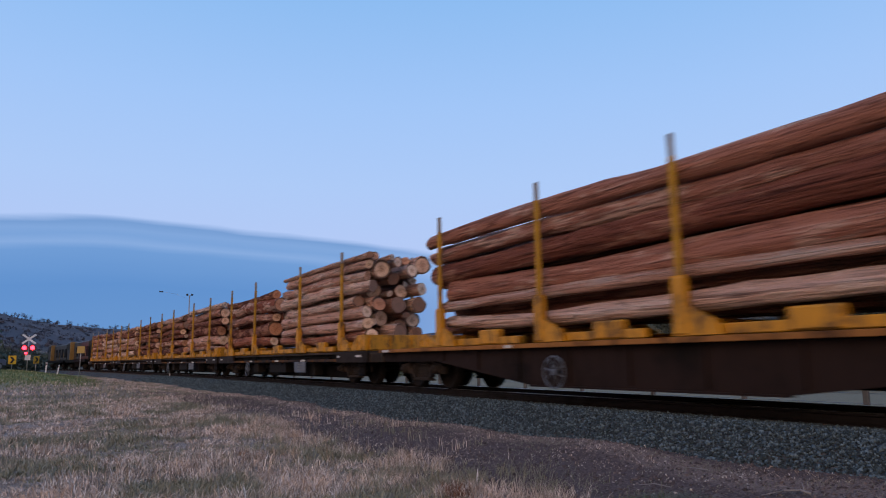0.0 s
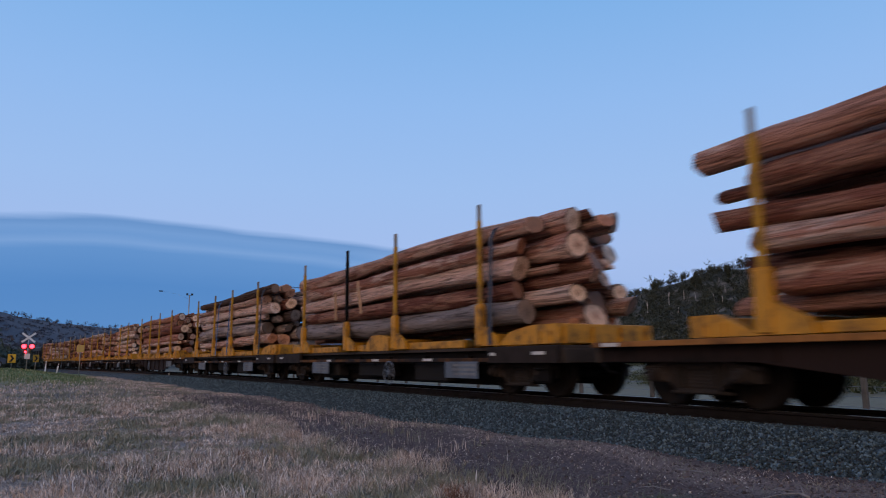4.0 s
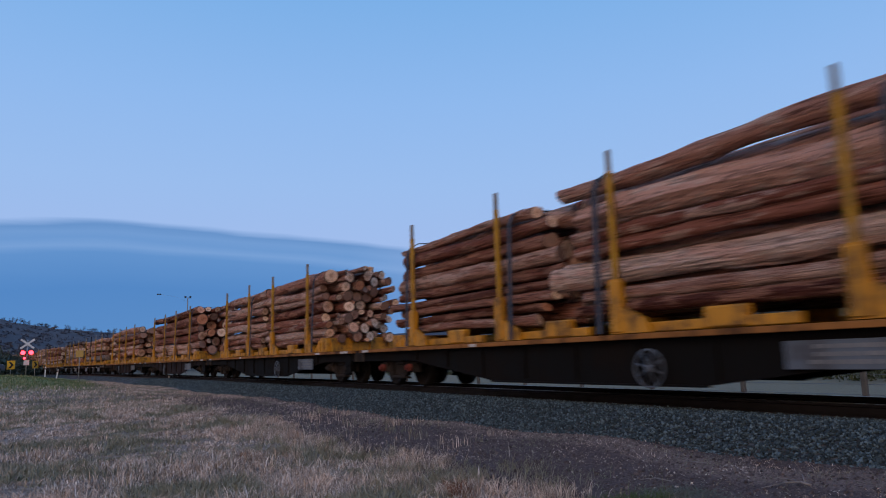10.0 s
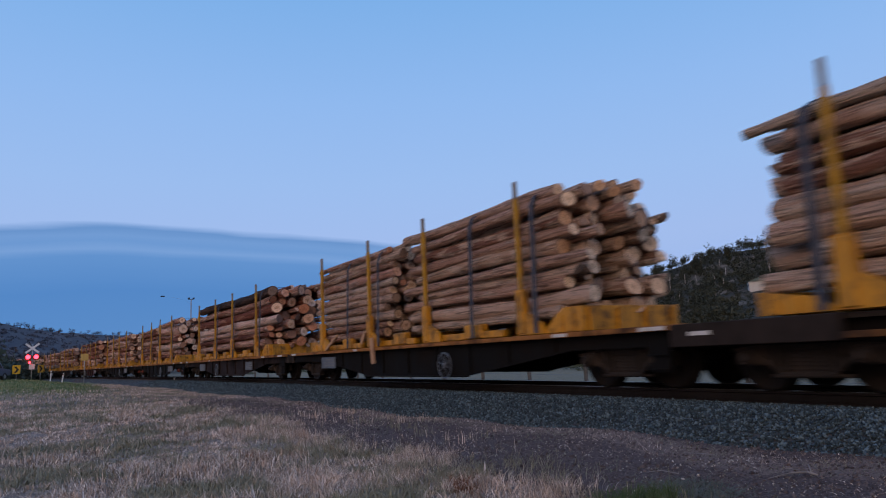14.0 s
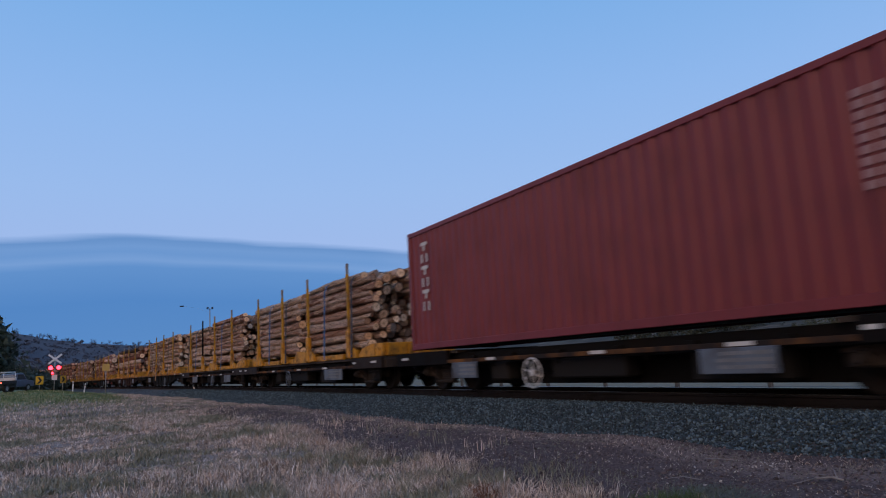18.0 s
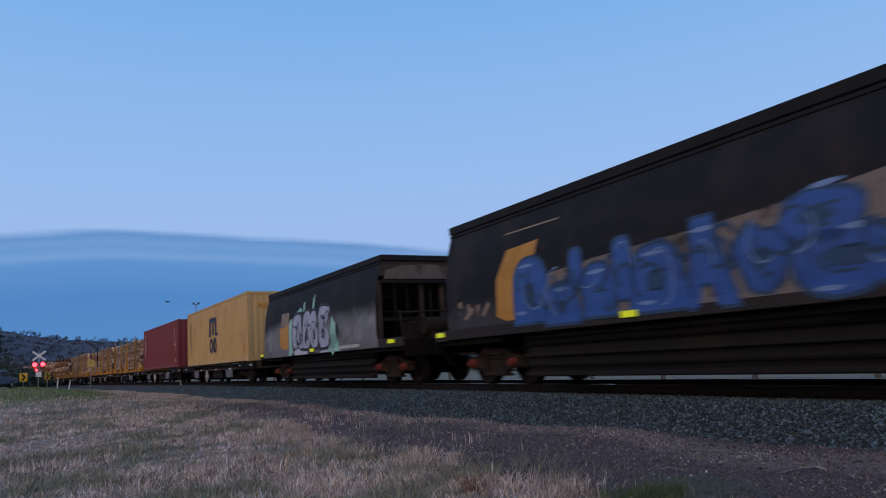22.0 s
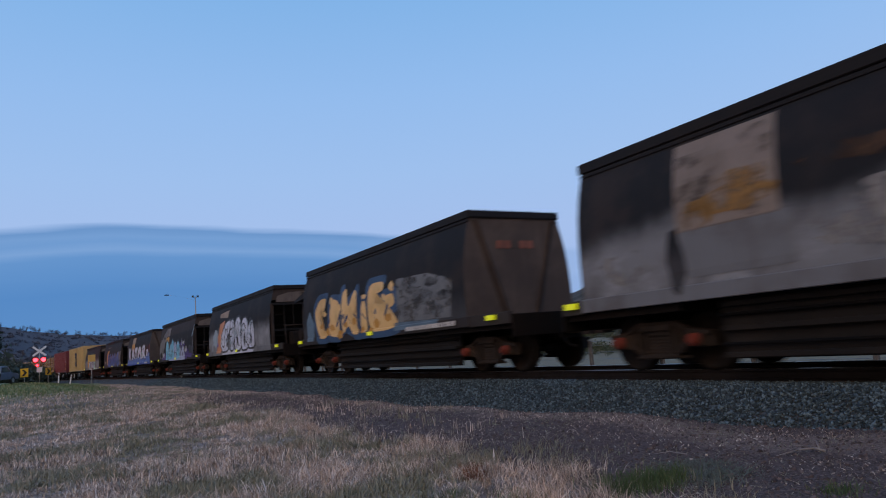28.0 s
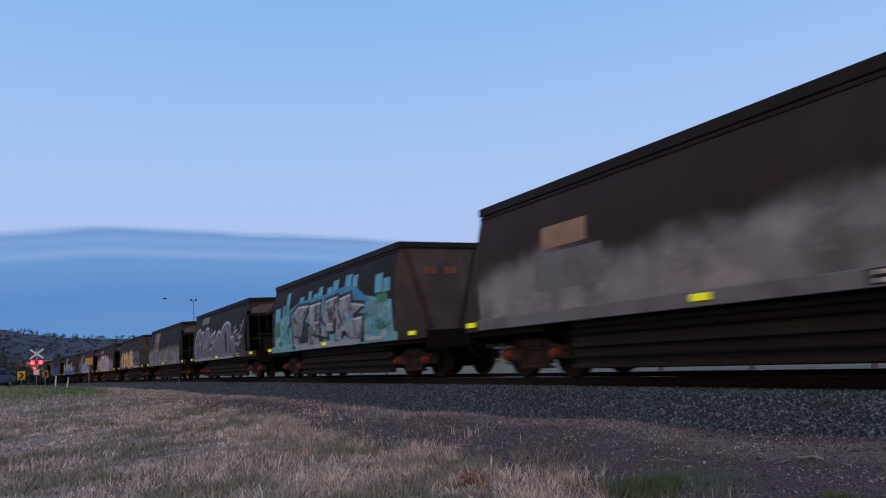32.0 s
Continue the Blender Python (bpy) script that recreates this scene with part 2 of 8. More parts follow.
M_HEAD = plain("rail_head", (0.32, 0.31, 0.30), 0.28, 0.9)


def bark(name, tones, pale):
    """Log bark: ridges along the log, torn patches where it has peeled, a tone for each log."""
    k = Nodes(name)
    r = k.chance()
    shift = k.n.new("ShaderNodeVectorMath")
    shift.operation = "ADD"
    k.l.new(k.co.outputs["Object"], shift.inputs[0])
    k.l.new(k.math("MULTIPLY", r, 37.0), shift.inputs[1])
    m = k.n.new("ShaderNodeMapping")
    k.l.new(shift.outputs[0], m.inputs[0])
    m.inputs["Scale"].default_value = (1.0, 9.0, 1.0)
    v = m.outputs[0]
    m2 = k.n.new("ShaderNodeMapping")
    k.l.new(shift.outputs[0], m2.inputs[0])
    m2.inputs["Scale"].default_value = (1.7, 4.0, 1.7)
    ridge = k.noise(m2.outputs[0], 1.9, 6, 0.66)
    patch = k.noise(v, 0.8, 5, 0.62)
    knot = k.noise(v, 2.6, 5, 0.7)
    m3 = k.n.new("ShaderNodeMapping")
    k.l.new(shift.outputs[0], m3.inputs[0])
    m3.inputs["Scale"].default_value = (2.0, 4.6, 2.0)
    fibre = k.noise(m3.outputs[0], 1.6, 4, 0.6)
    tone = k.ramp(r, (0.0, tones[0]), (0.3, tones[1]), (0.6, tones[2]), (0.85, tones[3]), (1.0, tones[1]))
    c = k.mix(k.math("MULTIPLY", k.step(ridge, 0.50, 0.64), 0.55), tone, tuple(0.30 * q for q in tones[0]))
    c = k.mix(k.math("MULTIPLY", k.step(k.math("ADD", patch, k.math("MULTIPLY", r, 0.14)), 0.56, 0.64), 0.8), c, k.mix(k.step(ridge, 0.45, 0.65), pale, tuple(0.6 * q for q in pale)))
    c = k.mix(k.math("MULTIPLY", k.step(knot, 0.55, 0.68), 0.6), c, tuple(0.24 * q for q in tones[2]))
    c = k.mix(k.math("MULTIPLY", k.step(fibre, 0.54, 0.68), 0.60), c, tuple(0.16 * q for q in tones[2]))
    c = k.mix(k.math("MULTIPLY", k.step(fibre, 0.43, 0.30), 0.32), c, tuple(min(0.9, 1.15 * q) for q in pale))
    return k.end(c, 0.9, 0, k.math("ADD", k.math("SUBTRACT", ridge, fibre), k.math("MULTIPLY", knot, 0.7)), 0.25, 0.9, 0.1)


def sawn(name, a, b):
    """The sawn end of a log: a darker heart, rings, cracks from the middle, dirt, and a tone for each log."""
    k = Nodes(name)
    o = k.xyz(k.co.outputs["Object"])
    rad = k.math("SQRT", k.math("ADD", k.math("MULTIPLY", o[0], o[0]), k.math("MULTIPLY", o[2], o[2])))
    w = k.n.new("ShaderNodeTexWave")
    w.wave_type = "RINGS"
    w.rings_direction = "Y"
    w.inputs["Scale"].default_value, w.inputs["Distortion"].default_value = 3.0, 2.5
    k.l.new(k.co.outputs["Object"], w.inputs["Vector"])
    own = k.n.new("ShaderNodeVectorMath")
    own.operation = "ADD"
    k.l.new(k.co.outputs["Object"], own.inputs[0])
    k.l.new(k.math("MULTIPLY", k.chance(), 53.0), own.inputs[1])
    n = k.noise(own.outputs[0], 2.2, 5, 0.65)
    spoke = k.noise(own.outputs[0], 5.5, 3, 0.6)
    c = k.mix(k.step(k.math("ADD", k.chance(), k.math("MULTIPLY", n, 0.6)), 0.45, 1.15), a, b)
    c = k.mix(k.math("MULTIPLY", k.step(k.math("ADD", rad, k.math("MULTIPLY", n, 0.5)), 0.75, 0.35), 0.55), c, tuple(0.75 * v for v in b))
    c = k.mix(k.math("MULTIPLY", w.outputs[1], 0.22), c, tuple(0.5 * v for v in b))
    crack = k.math("MULTIPLY", k.step(k.math("ABSOLUTE", k.math("SUBTRACT", spoke, 0.5)), 0.035, 0.0), k.step(rad, 1.0, 0.2))
    c = k.mix(k.math("MULTIPLY", crack, 0.8), c, (0.05, 0.028, 0.018))
    c = k.mix(k.math("MULTIPLY", k.step(k.chance(), 0.74, 0.80), 0.7), c, (0.15, 0.115, 0.095))
    c = k.mix(k.step(rad, 0.84, 0.99), c, (0.10, 0.055, 0.035))
    c = k.mix(k.math("MULTIPLY", k.step(n, 0.52, 0.68), 0.45), c, (0.13, 0.065, 0.04))
    return k.end(c, 0.8, 0, n, 0.02, 0.3)


M_BARK = bark("gum_bark", ((0.47, 0.175, 0.115), (0.66, 0.345, 0.255), (0.35, 0.115, 0.075), (0.58, 0.30, 0.215)), (0.84, 0.56, 0.44))
M_BARKM = bark("dark_red_gum_bark", ((0.22, 0.072, 0.050), (0.33, 0.125, 0.085), (0.15, 0.052, 0.040), (0.27, 0.105, 0.072)), (0.56, 0.28, 0.19))
M_STRIP = bark("stripped_gum_log", ((0.76, 0.42, 0.315), (0.88, 0.59, 0.48), (0.66, 0.32, 0.225), (0.84, 0.52, 0.41)), (0.92, 0.70, 0.59))
M_BARKP = bark("pine_bark", ((0.52, 0.265, 0.175), (0.82, 0.54, 0.41), (0.34, 0.155, 0.105), (0.68, 0.42, 0.305)), (0.86, 0.62, 0.47))
M_BARKY = bark("pale_pine_bark", ((0.78, 0.53, 0.39), (0.86, 0.63, 0.48), (0.68, 0.43, 0.30), (0.82, 0.60, 0.46)), (0.90, 0.70, 0.56))
M_BARKG = bark("grey_gum_bark", ((0.32, 0.275, 0.27), (0.46, 0.385, 0.37), (0.25, 0.21, 0.205), (0.40, 0.31, 0.29)), (0.58, 0.44, 0.38))
M_BARKD = bark("dark_rough_bark", ((0.075, 0.055, 0.050), (0.14, 0.088, 0.070), (0.050, 0.038, 0.036), (0.11, 0.074, 0.064)), (0.15, 0.092, 0.072))
M_SAWN = sawn("sawn_gum_end", (0.86, 0.63, 0.46), (0.52, 0.20, 0.10))
M_SAWNG = sawn("weathered_gum_end", (0.34, 0.25, 0.20), (0.20, 0.15, 0.13))
M_SAWNP = sawn("sawn_pine_end", (0.90, 0.67, 0.45), (0.64, 0.36, 0.20))

# ---- the train: local y is forward, x across (the lineside camera sees -x), z up from the rail top ----
TRACK_X, BEND = 8.65, 0.000538
TRAVEL_T = [0, 2, 4, 6, 8, 10, 12, 14, 16, 18, 20, 22, 24, 26, 28, 30, 32]
TRAVEL_S = [0.1, 20.53, 40.94, 61.33, 81.69, 102.01, 122.3, 142.55, 162.79, 183.01, 203.4, 224.12, 245.14, 266.4, 287.91, 309.71, 331.81]
MOVERS = []  # (thing, its place along the train)


def on_track(y):
    """The pose of something on the rails at y; the line bends to the west ahead."""
    a = max(0.0, y)
    return pose(TRACK_X - BEND * a * a, y, 0, 0, 0, math.degrees(math.atan(2 * BEND * a)))


def motions():
    for ob, q in MOVERS:
        walk(ob, [(t, on_track(q + s)) for t, s in zip(TRAVEL_T, TRAVEL_S)])


MESHES = {}


def cached(key, make, mats):
    if key not in MESHES:
        me = bpy.data.meshes.new(key)
        bm = make()
        bmesh.ops.recalc_face_normals(bm, faces=bm.faces)
        bm.to_mesh(me)
        bm.free()
        for m in mats:
            me.materials.append(m)
        MESHES[key] = me
    return MESHES[key]


def wheel_mesh():
    bm = bmesh.new()
    # tread, flange, web and hub
    prof = ((0.05, 0.10), (0.09, 0.10), (0.09, 0.16), (0.03, 0.20), (0.03, 0.34), (0.065, 0.37), (0.065, 0.42), (-0.05, 0.425), (-0.065, 0.455), (-0.075, 0.43), (-0.075, 0.36), (-0.02, 0.32), (-0.02, 0.18), (-0.06, 0.12), (-0.06, 0.08))
    seg = 24
    rings = [[bm.verts.new((-h, r * math.cos(a), r * math.sin(a))) for h, r in prof] for a in (2 * math.pi * i / seg for i in range(seg))]
    for i in range(seg):
        p, q = rings[i], rings[(i + 1) % seg]
        for j in range(len(prof) - 1):
            f = bm.faces.new((p[j], p[j + 1], q[j + 1], q[j]))
            f.smooth = True
    return bm


def side_frame_mesh():
    """Cast three-piece side frame: arched top, two windows, pedestal jaws and a spring seat."""
    bm = bmesh.new()
    top = [(-0.96, 0.34), (-0.96, 0.55), (-0.58, 0.60), (-0.34, 0.72), (0.34, 0.72), (0.58, 0.60), (0.96, 0.55), (0.96, 0.34), (0.86, 0.34), (0.80, 0.47), (0.62, 0.47), (0.54, 0.38), (0.40, 0.50), (0.30, 0.22), (-0.30, 0.22), (-0.40, 0.50), (-0.54, 0.38), (-0.62, 0.47), (-0.80, 0.47), (-0.86, 0.34)]
    plate(bm, top, "x", -0.05, 0.05)
    # flanges that stand proud of the web
    for a, b in zip(top[1:6], top[2:7]):
        plate(bm, [(a[0], a[1] - 0.05), (b[0], b[1] - 0.05), b, a], "x", -0.11, -0.05)
    for e in (-1, 1):
        plate(bm, [(e * 0.31, 0.20), (e * 0.36, 0.24), (e * 0.62, 0.42), (e * 0.58, 0.48), (e * 0.31, 0.28)], "x", -0.10, -0.05)
        box(bm, -0.12, 0.08, e * 0.71 - 0.14, e * 0.71 + 0.14, 0.33, 0.57, 0.025)
        for y in (0.28, 0.40):
            box(bm, -0.10, 0.04, e * y - 0.025, e * y + 0.025, 0.26, 0.60, 0.008)
    box(bm, -0.14, 0.08, -0.30, 0.30, 0.58, 0.69, 0.02)
    box(bm, -0.12, 0.06, -0.36, 0.36, 0.18, 0.25, 0.02)
    # brake beam hanger
    tube(bm, (-0.02, -0.50, 0.20), (-0.02, 0.50, 0.20), 0.022, 0.022, 8)
    return bm


def spring_mesh():
    """One coil spring: a bar wound six times round."""
    bm = bmesh.new()
    pts = [(0.062 * math.cos(a), 0.062 * math.sin(a), 0.26 + 0.047 * a / (2 * math.pi)) for a in (2 * math.pi * i / 8 for i in range(49))]
    rings = []
    for k, (x, y, z) in enumerate(pts):
        a = 2 * math.pi * k / 8
        rings.append([bm.verts.new((x + 0.015 * math.cos(b) * math.cos(a), y + 0.015 * math.cos(b) * math.sin(a), z + 0.015 * math.sin(b))) for b in (0.8, 2.4, 3.9, 5.5)])
    for p, q in zip(rings[:-1], rings[1:]):
        for i in range(4):
            bm.faces.new((p[i], p[(i + 1) % 4], q[(i + 1) % 4], q[i])).smooth = True
    return bm


def axlebox_mesh():
    bm = bmesh.new()
    tube(bm, (0.02, 0, 0), (-0.14, 0, 0), 0.10, 0.085, 14)
    tube(bm, (-0.16, 0, 0), (-0.19, 0, 0), 0.06, 0.05, 10)
    return bm


def bogie(parent, y, ends):
    b = new("bogie")
    b.parent = parent
    b.location = (0, y, 0)
    bm = bmesh.new()
    box(bm, -0.95, 0.95, -0.20, 0.20, 0.50, 0.72, 0.03)
    me = cached("bogie_bolster", lambda: bm, (M_BOGIE,))
    share("bolster", me, b)
    wm, sf, sp = cached("bogie_wheel", wheel_mesh, (M_WHEEL,)), cached("side_frame", side_frame_mesh, (M_BOGIE,)), cached("bogie_spring", spring_mesh, (M_BOGIE,))
    ab = cached("axlebox_" + ends.name, axlebox_mesh, (ends,))
    for s in (-1, 1):
        share("side_frame", sf, b, (s * 0.86, 0, 0), (0, 0, 0 if s < 0 else 180))
        for yy in (-0.18, 0.0, 0.18):
            share("spring", sp, b, (s * 0.86, yy, 0))
        for yy in (-0.71, 0.71):
            share("wheel", wm, b, (s * 0.60, yy, 0.42), (0, 0, 0 if s < 0 else 180))
            share("axlebox", ab, b, (s * 0.94, yy, 0.44), (0, 0, 0 if s < 0 else 180))
    for yy in (-0.71, 0.71):
        share("axle", cached("axle", lambda: tube(bmesh.new(), (-0.6, 0, 0), (0.6, 0, 0), 0.075), (M_WHEEL,)), b, (0, yy, 0.42))
    return b


def coupler(parent, y, s):
    def make():
        bm = bmesh.new()
        box(bm, -0.10, 0.10, -0.1, 0.42, 0.66, 0.86, 0.03)
        plate(bm, [(-0.17, 0.38), (0.10, 0.38), (0.17, 0.52), (0.14, 0.66), (0.04, 0.60), (0.03, 0.50), (-0.08, 0.52), (-0.17, 0.60)], "z", 0.62, 0.90)
        return bm
    share("coupler", cached("coupler", make, (M_BOGIE,)), parent, (0, y, 0), (0, 0, 0 if s > 0 else 180))

    def hose():
        bm = bmesh.new()
        pts = [(0.32, 0.0, 0.70), (0.33, 0.12, 0.58), (0.32, 0.25, 0.46), (0.28, 0.40, 0.42)]
        for a, c in zip(pts[:-1], pts[1:]):
            tube(bm, a, c, 0.022, 0.022, 8)
        return bm
    share("brake_hose", cached("brake_hose", hose, (M_STEEL,)), parent, (0, y, 0), (0, 0, 0 if s > 0 else 180))


def brake_wheel_mesh():
    bm = bmesh.new()
    seg, r = 28, 0.265
    rings = []
    for i in range(seg):
        a = 2 * math.pi * i / seg
        rings.append([bm.verts.new((0.016 * math.cos(b), (r + 0.016 * math.sin(b)) * math.cos(a), (r + 0.016 * math.sin(b)) * math.sin(a))) for b in (2 * math.pi * j / 6 for j in range(6))])
    for i in range(seg):
        for j in range(6):
            bm.faces.new((rings[i][j], rings[i][(j + 1) % 6], rings[(i + 1) % seg][(j + 1) % 6], rings[(i + 1) % seg][j])).smooth = True
    for k in range(4):
        a = math.pi * k / 4 + 0.3
        c, s = math.cos(a), math.sin(a)
        tube(bm, (0, -r * c, -r * s), (0, r * c, r * s), 0.011, 0.011, 6)
    tube(bm, (0.10, 0, 0), (-0.03, 0, 0), 0.05, 0.05, 10)
    return bm


def text_bars(parent, x, y0, y1, z0, z1, rows, material, seed):
    """Writing too small to read, as plain bars on a side."""
    rnd = random.Random(seed)
    h = (z1 - z0) / rows
    for i in range(rows):
        bm = bmesh.new()
        y = y0
        while y < y1 - 0.05:
            w = rnd.uniform(0.05, 0.16)
            box(bm, x - 0.004, x, y, min(y + w, y1), z0 + i * h + 0.25 * h, z0 + i * h + 0.8 * h)
            y += w + 0.035
        tagged(part("lettering", bm, material, parent), kind="stuff")


def frame_common(w, rear, front, belly, bogies, wheel_y, boards, girder, axle_ends):
    """Sides, deck, edges, couplers, bogies, brake wheel and boards of a flat wagon."""
    for s in (-1, 1):
        bm = bmesh.new()
        a, b = bogies
        if belly:
            pts = [(rear, 0.84), (rear, 0.62), (a + 1.0, 0.61), (a + 4.25, 0.19), (b - 4.25, 0.19), (b - 1.0, 0.61), (front, 0.62), (front, 0.84)]
            plate(bm, pts, "x", s * 1.06, s * 1.10)
            for y in np.arange(a + 1.4, b - 1.2, 1.35):
                zb = float(np.interp(y, [a + 1.0, a + 4.25, b - 4.25, b - 1.0], [0.61, 0.21, 0.21, 0.61]))
                box(bm, min(s * 1.10, s * 1.14), max(s * 1.10, s * 1.14), y - 0.02, y + 0.02, zb + 0.04, 0.83)
            box(bm, min(s * 1.02, s * 1.16), max(s * 1.02, s * 1.16), a + 4.3, b - 4.3, 0.165, 0.195)
        else:
            box(bm, min(s * 0.96, s * 1.02), max(s * 0.96, s * 1.02), rear, front, 0.58, 0.84, 0.008)
            box(bm, min(s * 0.5, s * 0.62), max(s * 0.5, s * 0.62), a + 1.1, b - 1.1, 0.15, 0.62, 0.01)
            for y in np.arange(a + 1.8, b - 1.5, 2.1):
                box(bm, min(s * 0.6, s * 1.05), max(s * 0.6, s * 1.05), y - 0.05, y + 0.05, 0.52, 0.64)
        part("side_girder", done(bm), girder, w)
        lo, hi = min(s * 1.13, s * 1.235), max(s * 1.13, s * 1.235)
        strips = [(rear + 0.55, 0.24, 0.845), (rear + 2.55, 0.18, 0.845), (0.31 * front, 0.12, 0.845), (front - 0.4, 0.18, 0.845)]
        if belly:
            part("deck_edge", box(bmesh.new(), lo, hi, rear, front, 0.835, 0.915, 0.006), M_EDGE, w, "rust-stained orange deck edge")
        else:
            # deep platforms over the bogies, a low sill hung between them
            for ya, yb in ((rear, a + 0.62), (b - 0.62, front)):
                part("end_platform", box(bmesh.new(), lo, hi, ya, yb, 0.60, 0.905, 0.008), M_STEEL if w.name.startswith("flat") else M_PLATFORM, w, "brown-black end platform edge")
            part("low_sill", box(bmesh.new(), lo, hi, a + 0.625, b - 0.625, 0.625, 0.70, 0.006), M_EDGED, w, "blackened low sill with rust patches")
            for y in np.linspace(a + 1.5, b - 1.5, 6):
                part("sill_bracket", box(bmesh.new(), min(s * 1.02, s * 1.13), max(s * 1.02, s * 1.13), y - 0.05, y + 0.05, 0.62, 0.76, 0.006), M_STEEL, w)
            for ya, yb, za in ((-3.7, -2.25, 0.20), (-0.95, 0.9, 0.26), (2.3, 2.9, 0.24)):
                part("equipment_box", box(bmesh.new(), min(s * 0.70, s * 1.04), max(s * 0.70, s * 1.04), ya, yb, za, 0.615, 0.03), M_SKIRT, w)
            strips = [(rear + 0.5, 0.17, 0.745), (a + 0.45, 0.09, 0.74), (-3.2, 0.20, 0.645), (-0.55, 0.18, 0.645), (2.6, 0.16, 0.645), (front - 0.5, 0.17, 0.745)]
        for y, l, z in strips:
            part("reflector_strip", box(bmesh.new(), min(s * 1.2355, s * 1.242), max(s * 1.2355, s * 1.242), y - l, y + l, z, z + 0.055), M_WHITE, w)
    flat_deck = w.name.startswith("flat")
    for ya, yb in (((rear, bogies[0] + 0.9), (bogies[1] - 0.9, front)) if flat_deck else ((rear, front),)):
        part("deck", box(bmesh.new(), -1.13, 1.13, ya, yb, 0.84, 0.90), M_DECK, w)
    for y in (rear, front):
        part("headstock", box(bmesh.new(), -1.13, 1.13, y - 0.06, y + 0.06, 0.60, 0.839, 0.01), M_DECK, w)
    bm = bmesh.new()
    box(bm, -0.22, 0.22, rear + 0.1, front - 0.1, 0.55, 0.83)
    tube(bm, (-0.62, 0.6, 0.52), (-0.62, 2.1, 0.52), 0.19, 0.19, 14)
    box(bm, 0.3, 0.8, -1.6, -0.7, 0.38, 0.7, 0.03)
    part("centre_sill", bm, M_STEEL, w)
    for y in bogies:
        bogie(w, y, axle_ends)
    coupler(w, rear, -1)
    coupler(w, front, 1)
    for y, l in boards:
        bm = bmesh.new()
        x, z = (-1.165, 0.40) if belly else (-1.272, 0.30)
        box(bm, x, x + 0.034, y - l / 2, y + l / 2, z, z + 0.33, 0.006)
        b = part("data_board", bm, M_PLATE, w, "grey lettered data board")
        text_bars(b, x - 0.001, y - l / 2 + 0.06, y + l / 2 - 0.3, z + 0.04, z + 0.30, 3, M_GREYMARK, int(abs(y) * 100))
    wm = M_WHITE if "flat" in w.name else M_PLATE
    share("brake_wheel", cached("brake_wheel_" + wm.name, brake_wheel_mesh, (wm,)), w, (-1.20 if belly else -1.26, wheel_y, 0.42 if belly else 0.37))
    bm = bmesh.new()
    box(bm, -1.12, -1.06, rear + 0.35, rear + 0.75, 0.25, 0.84, 0.01)
    for z in (0.3, 0.5):
        tube(bm, (-1.16, rear + 0.35, z), (-1.16, rear + 0.75, z), 0.012, 0.012, 6)
    part("step_ladder", bm, M_STEEL, w)


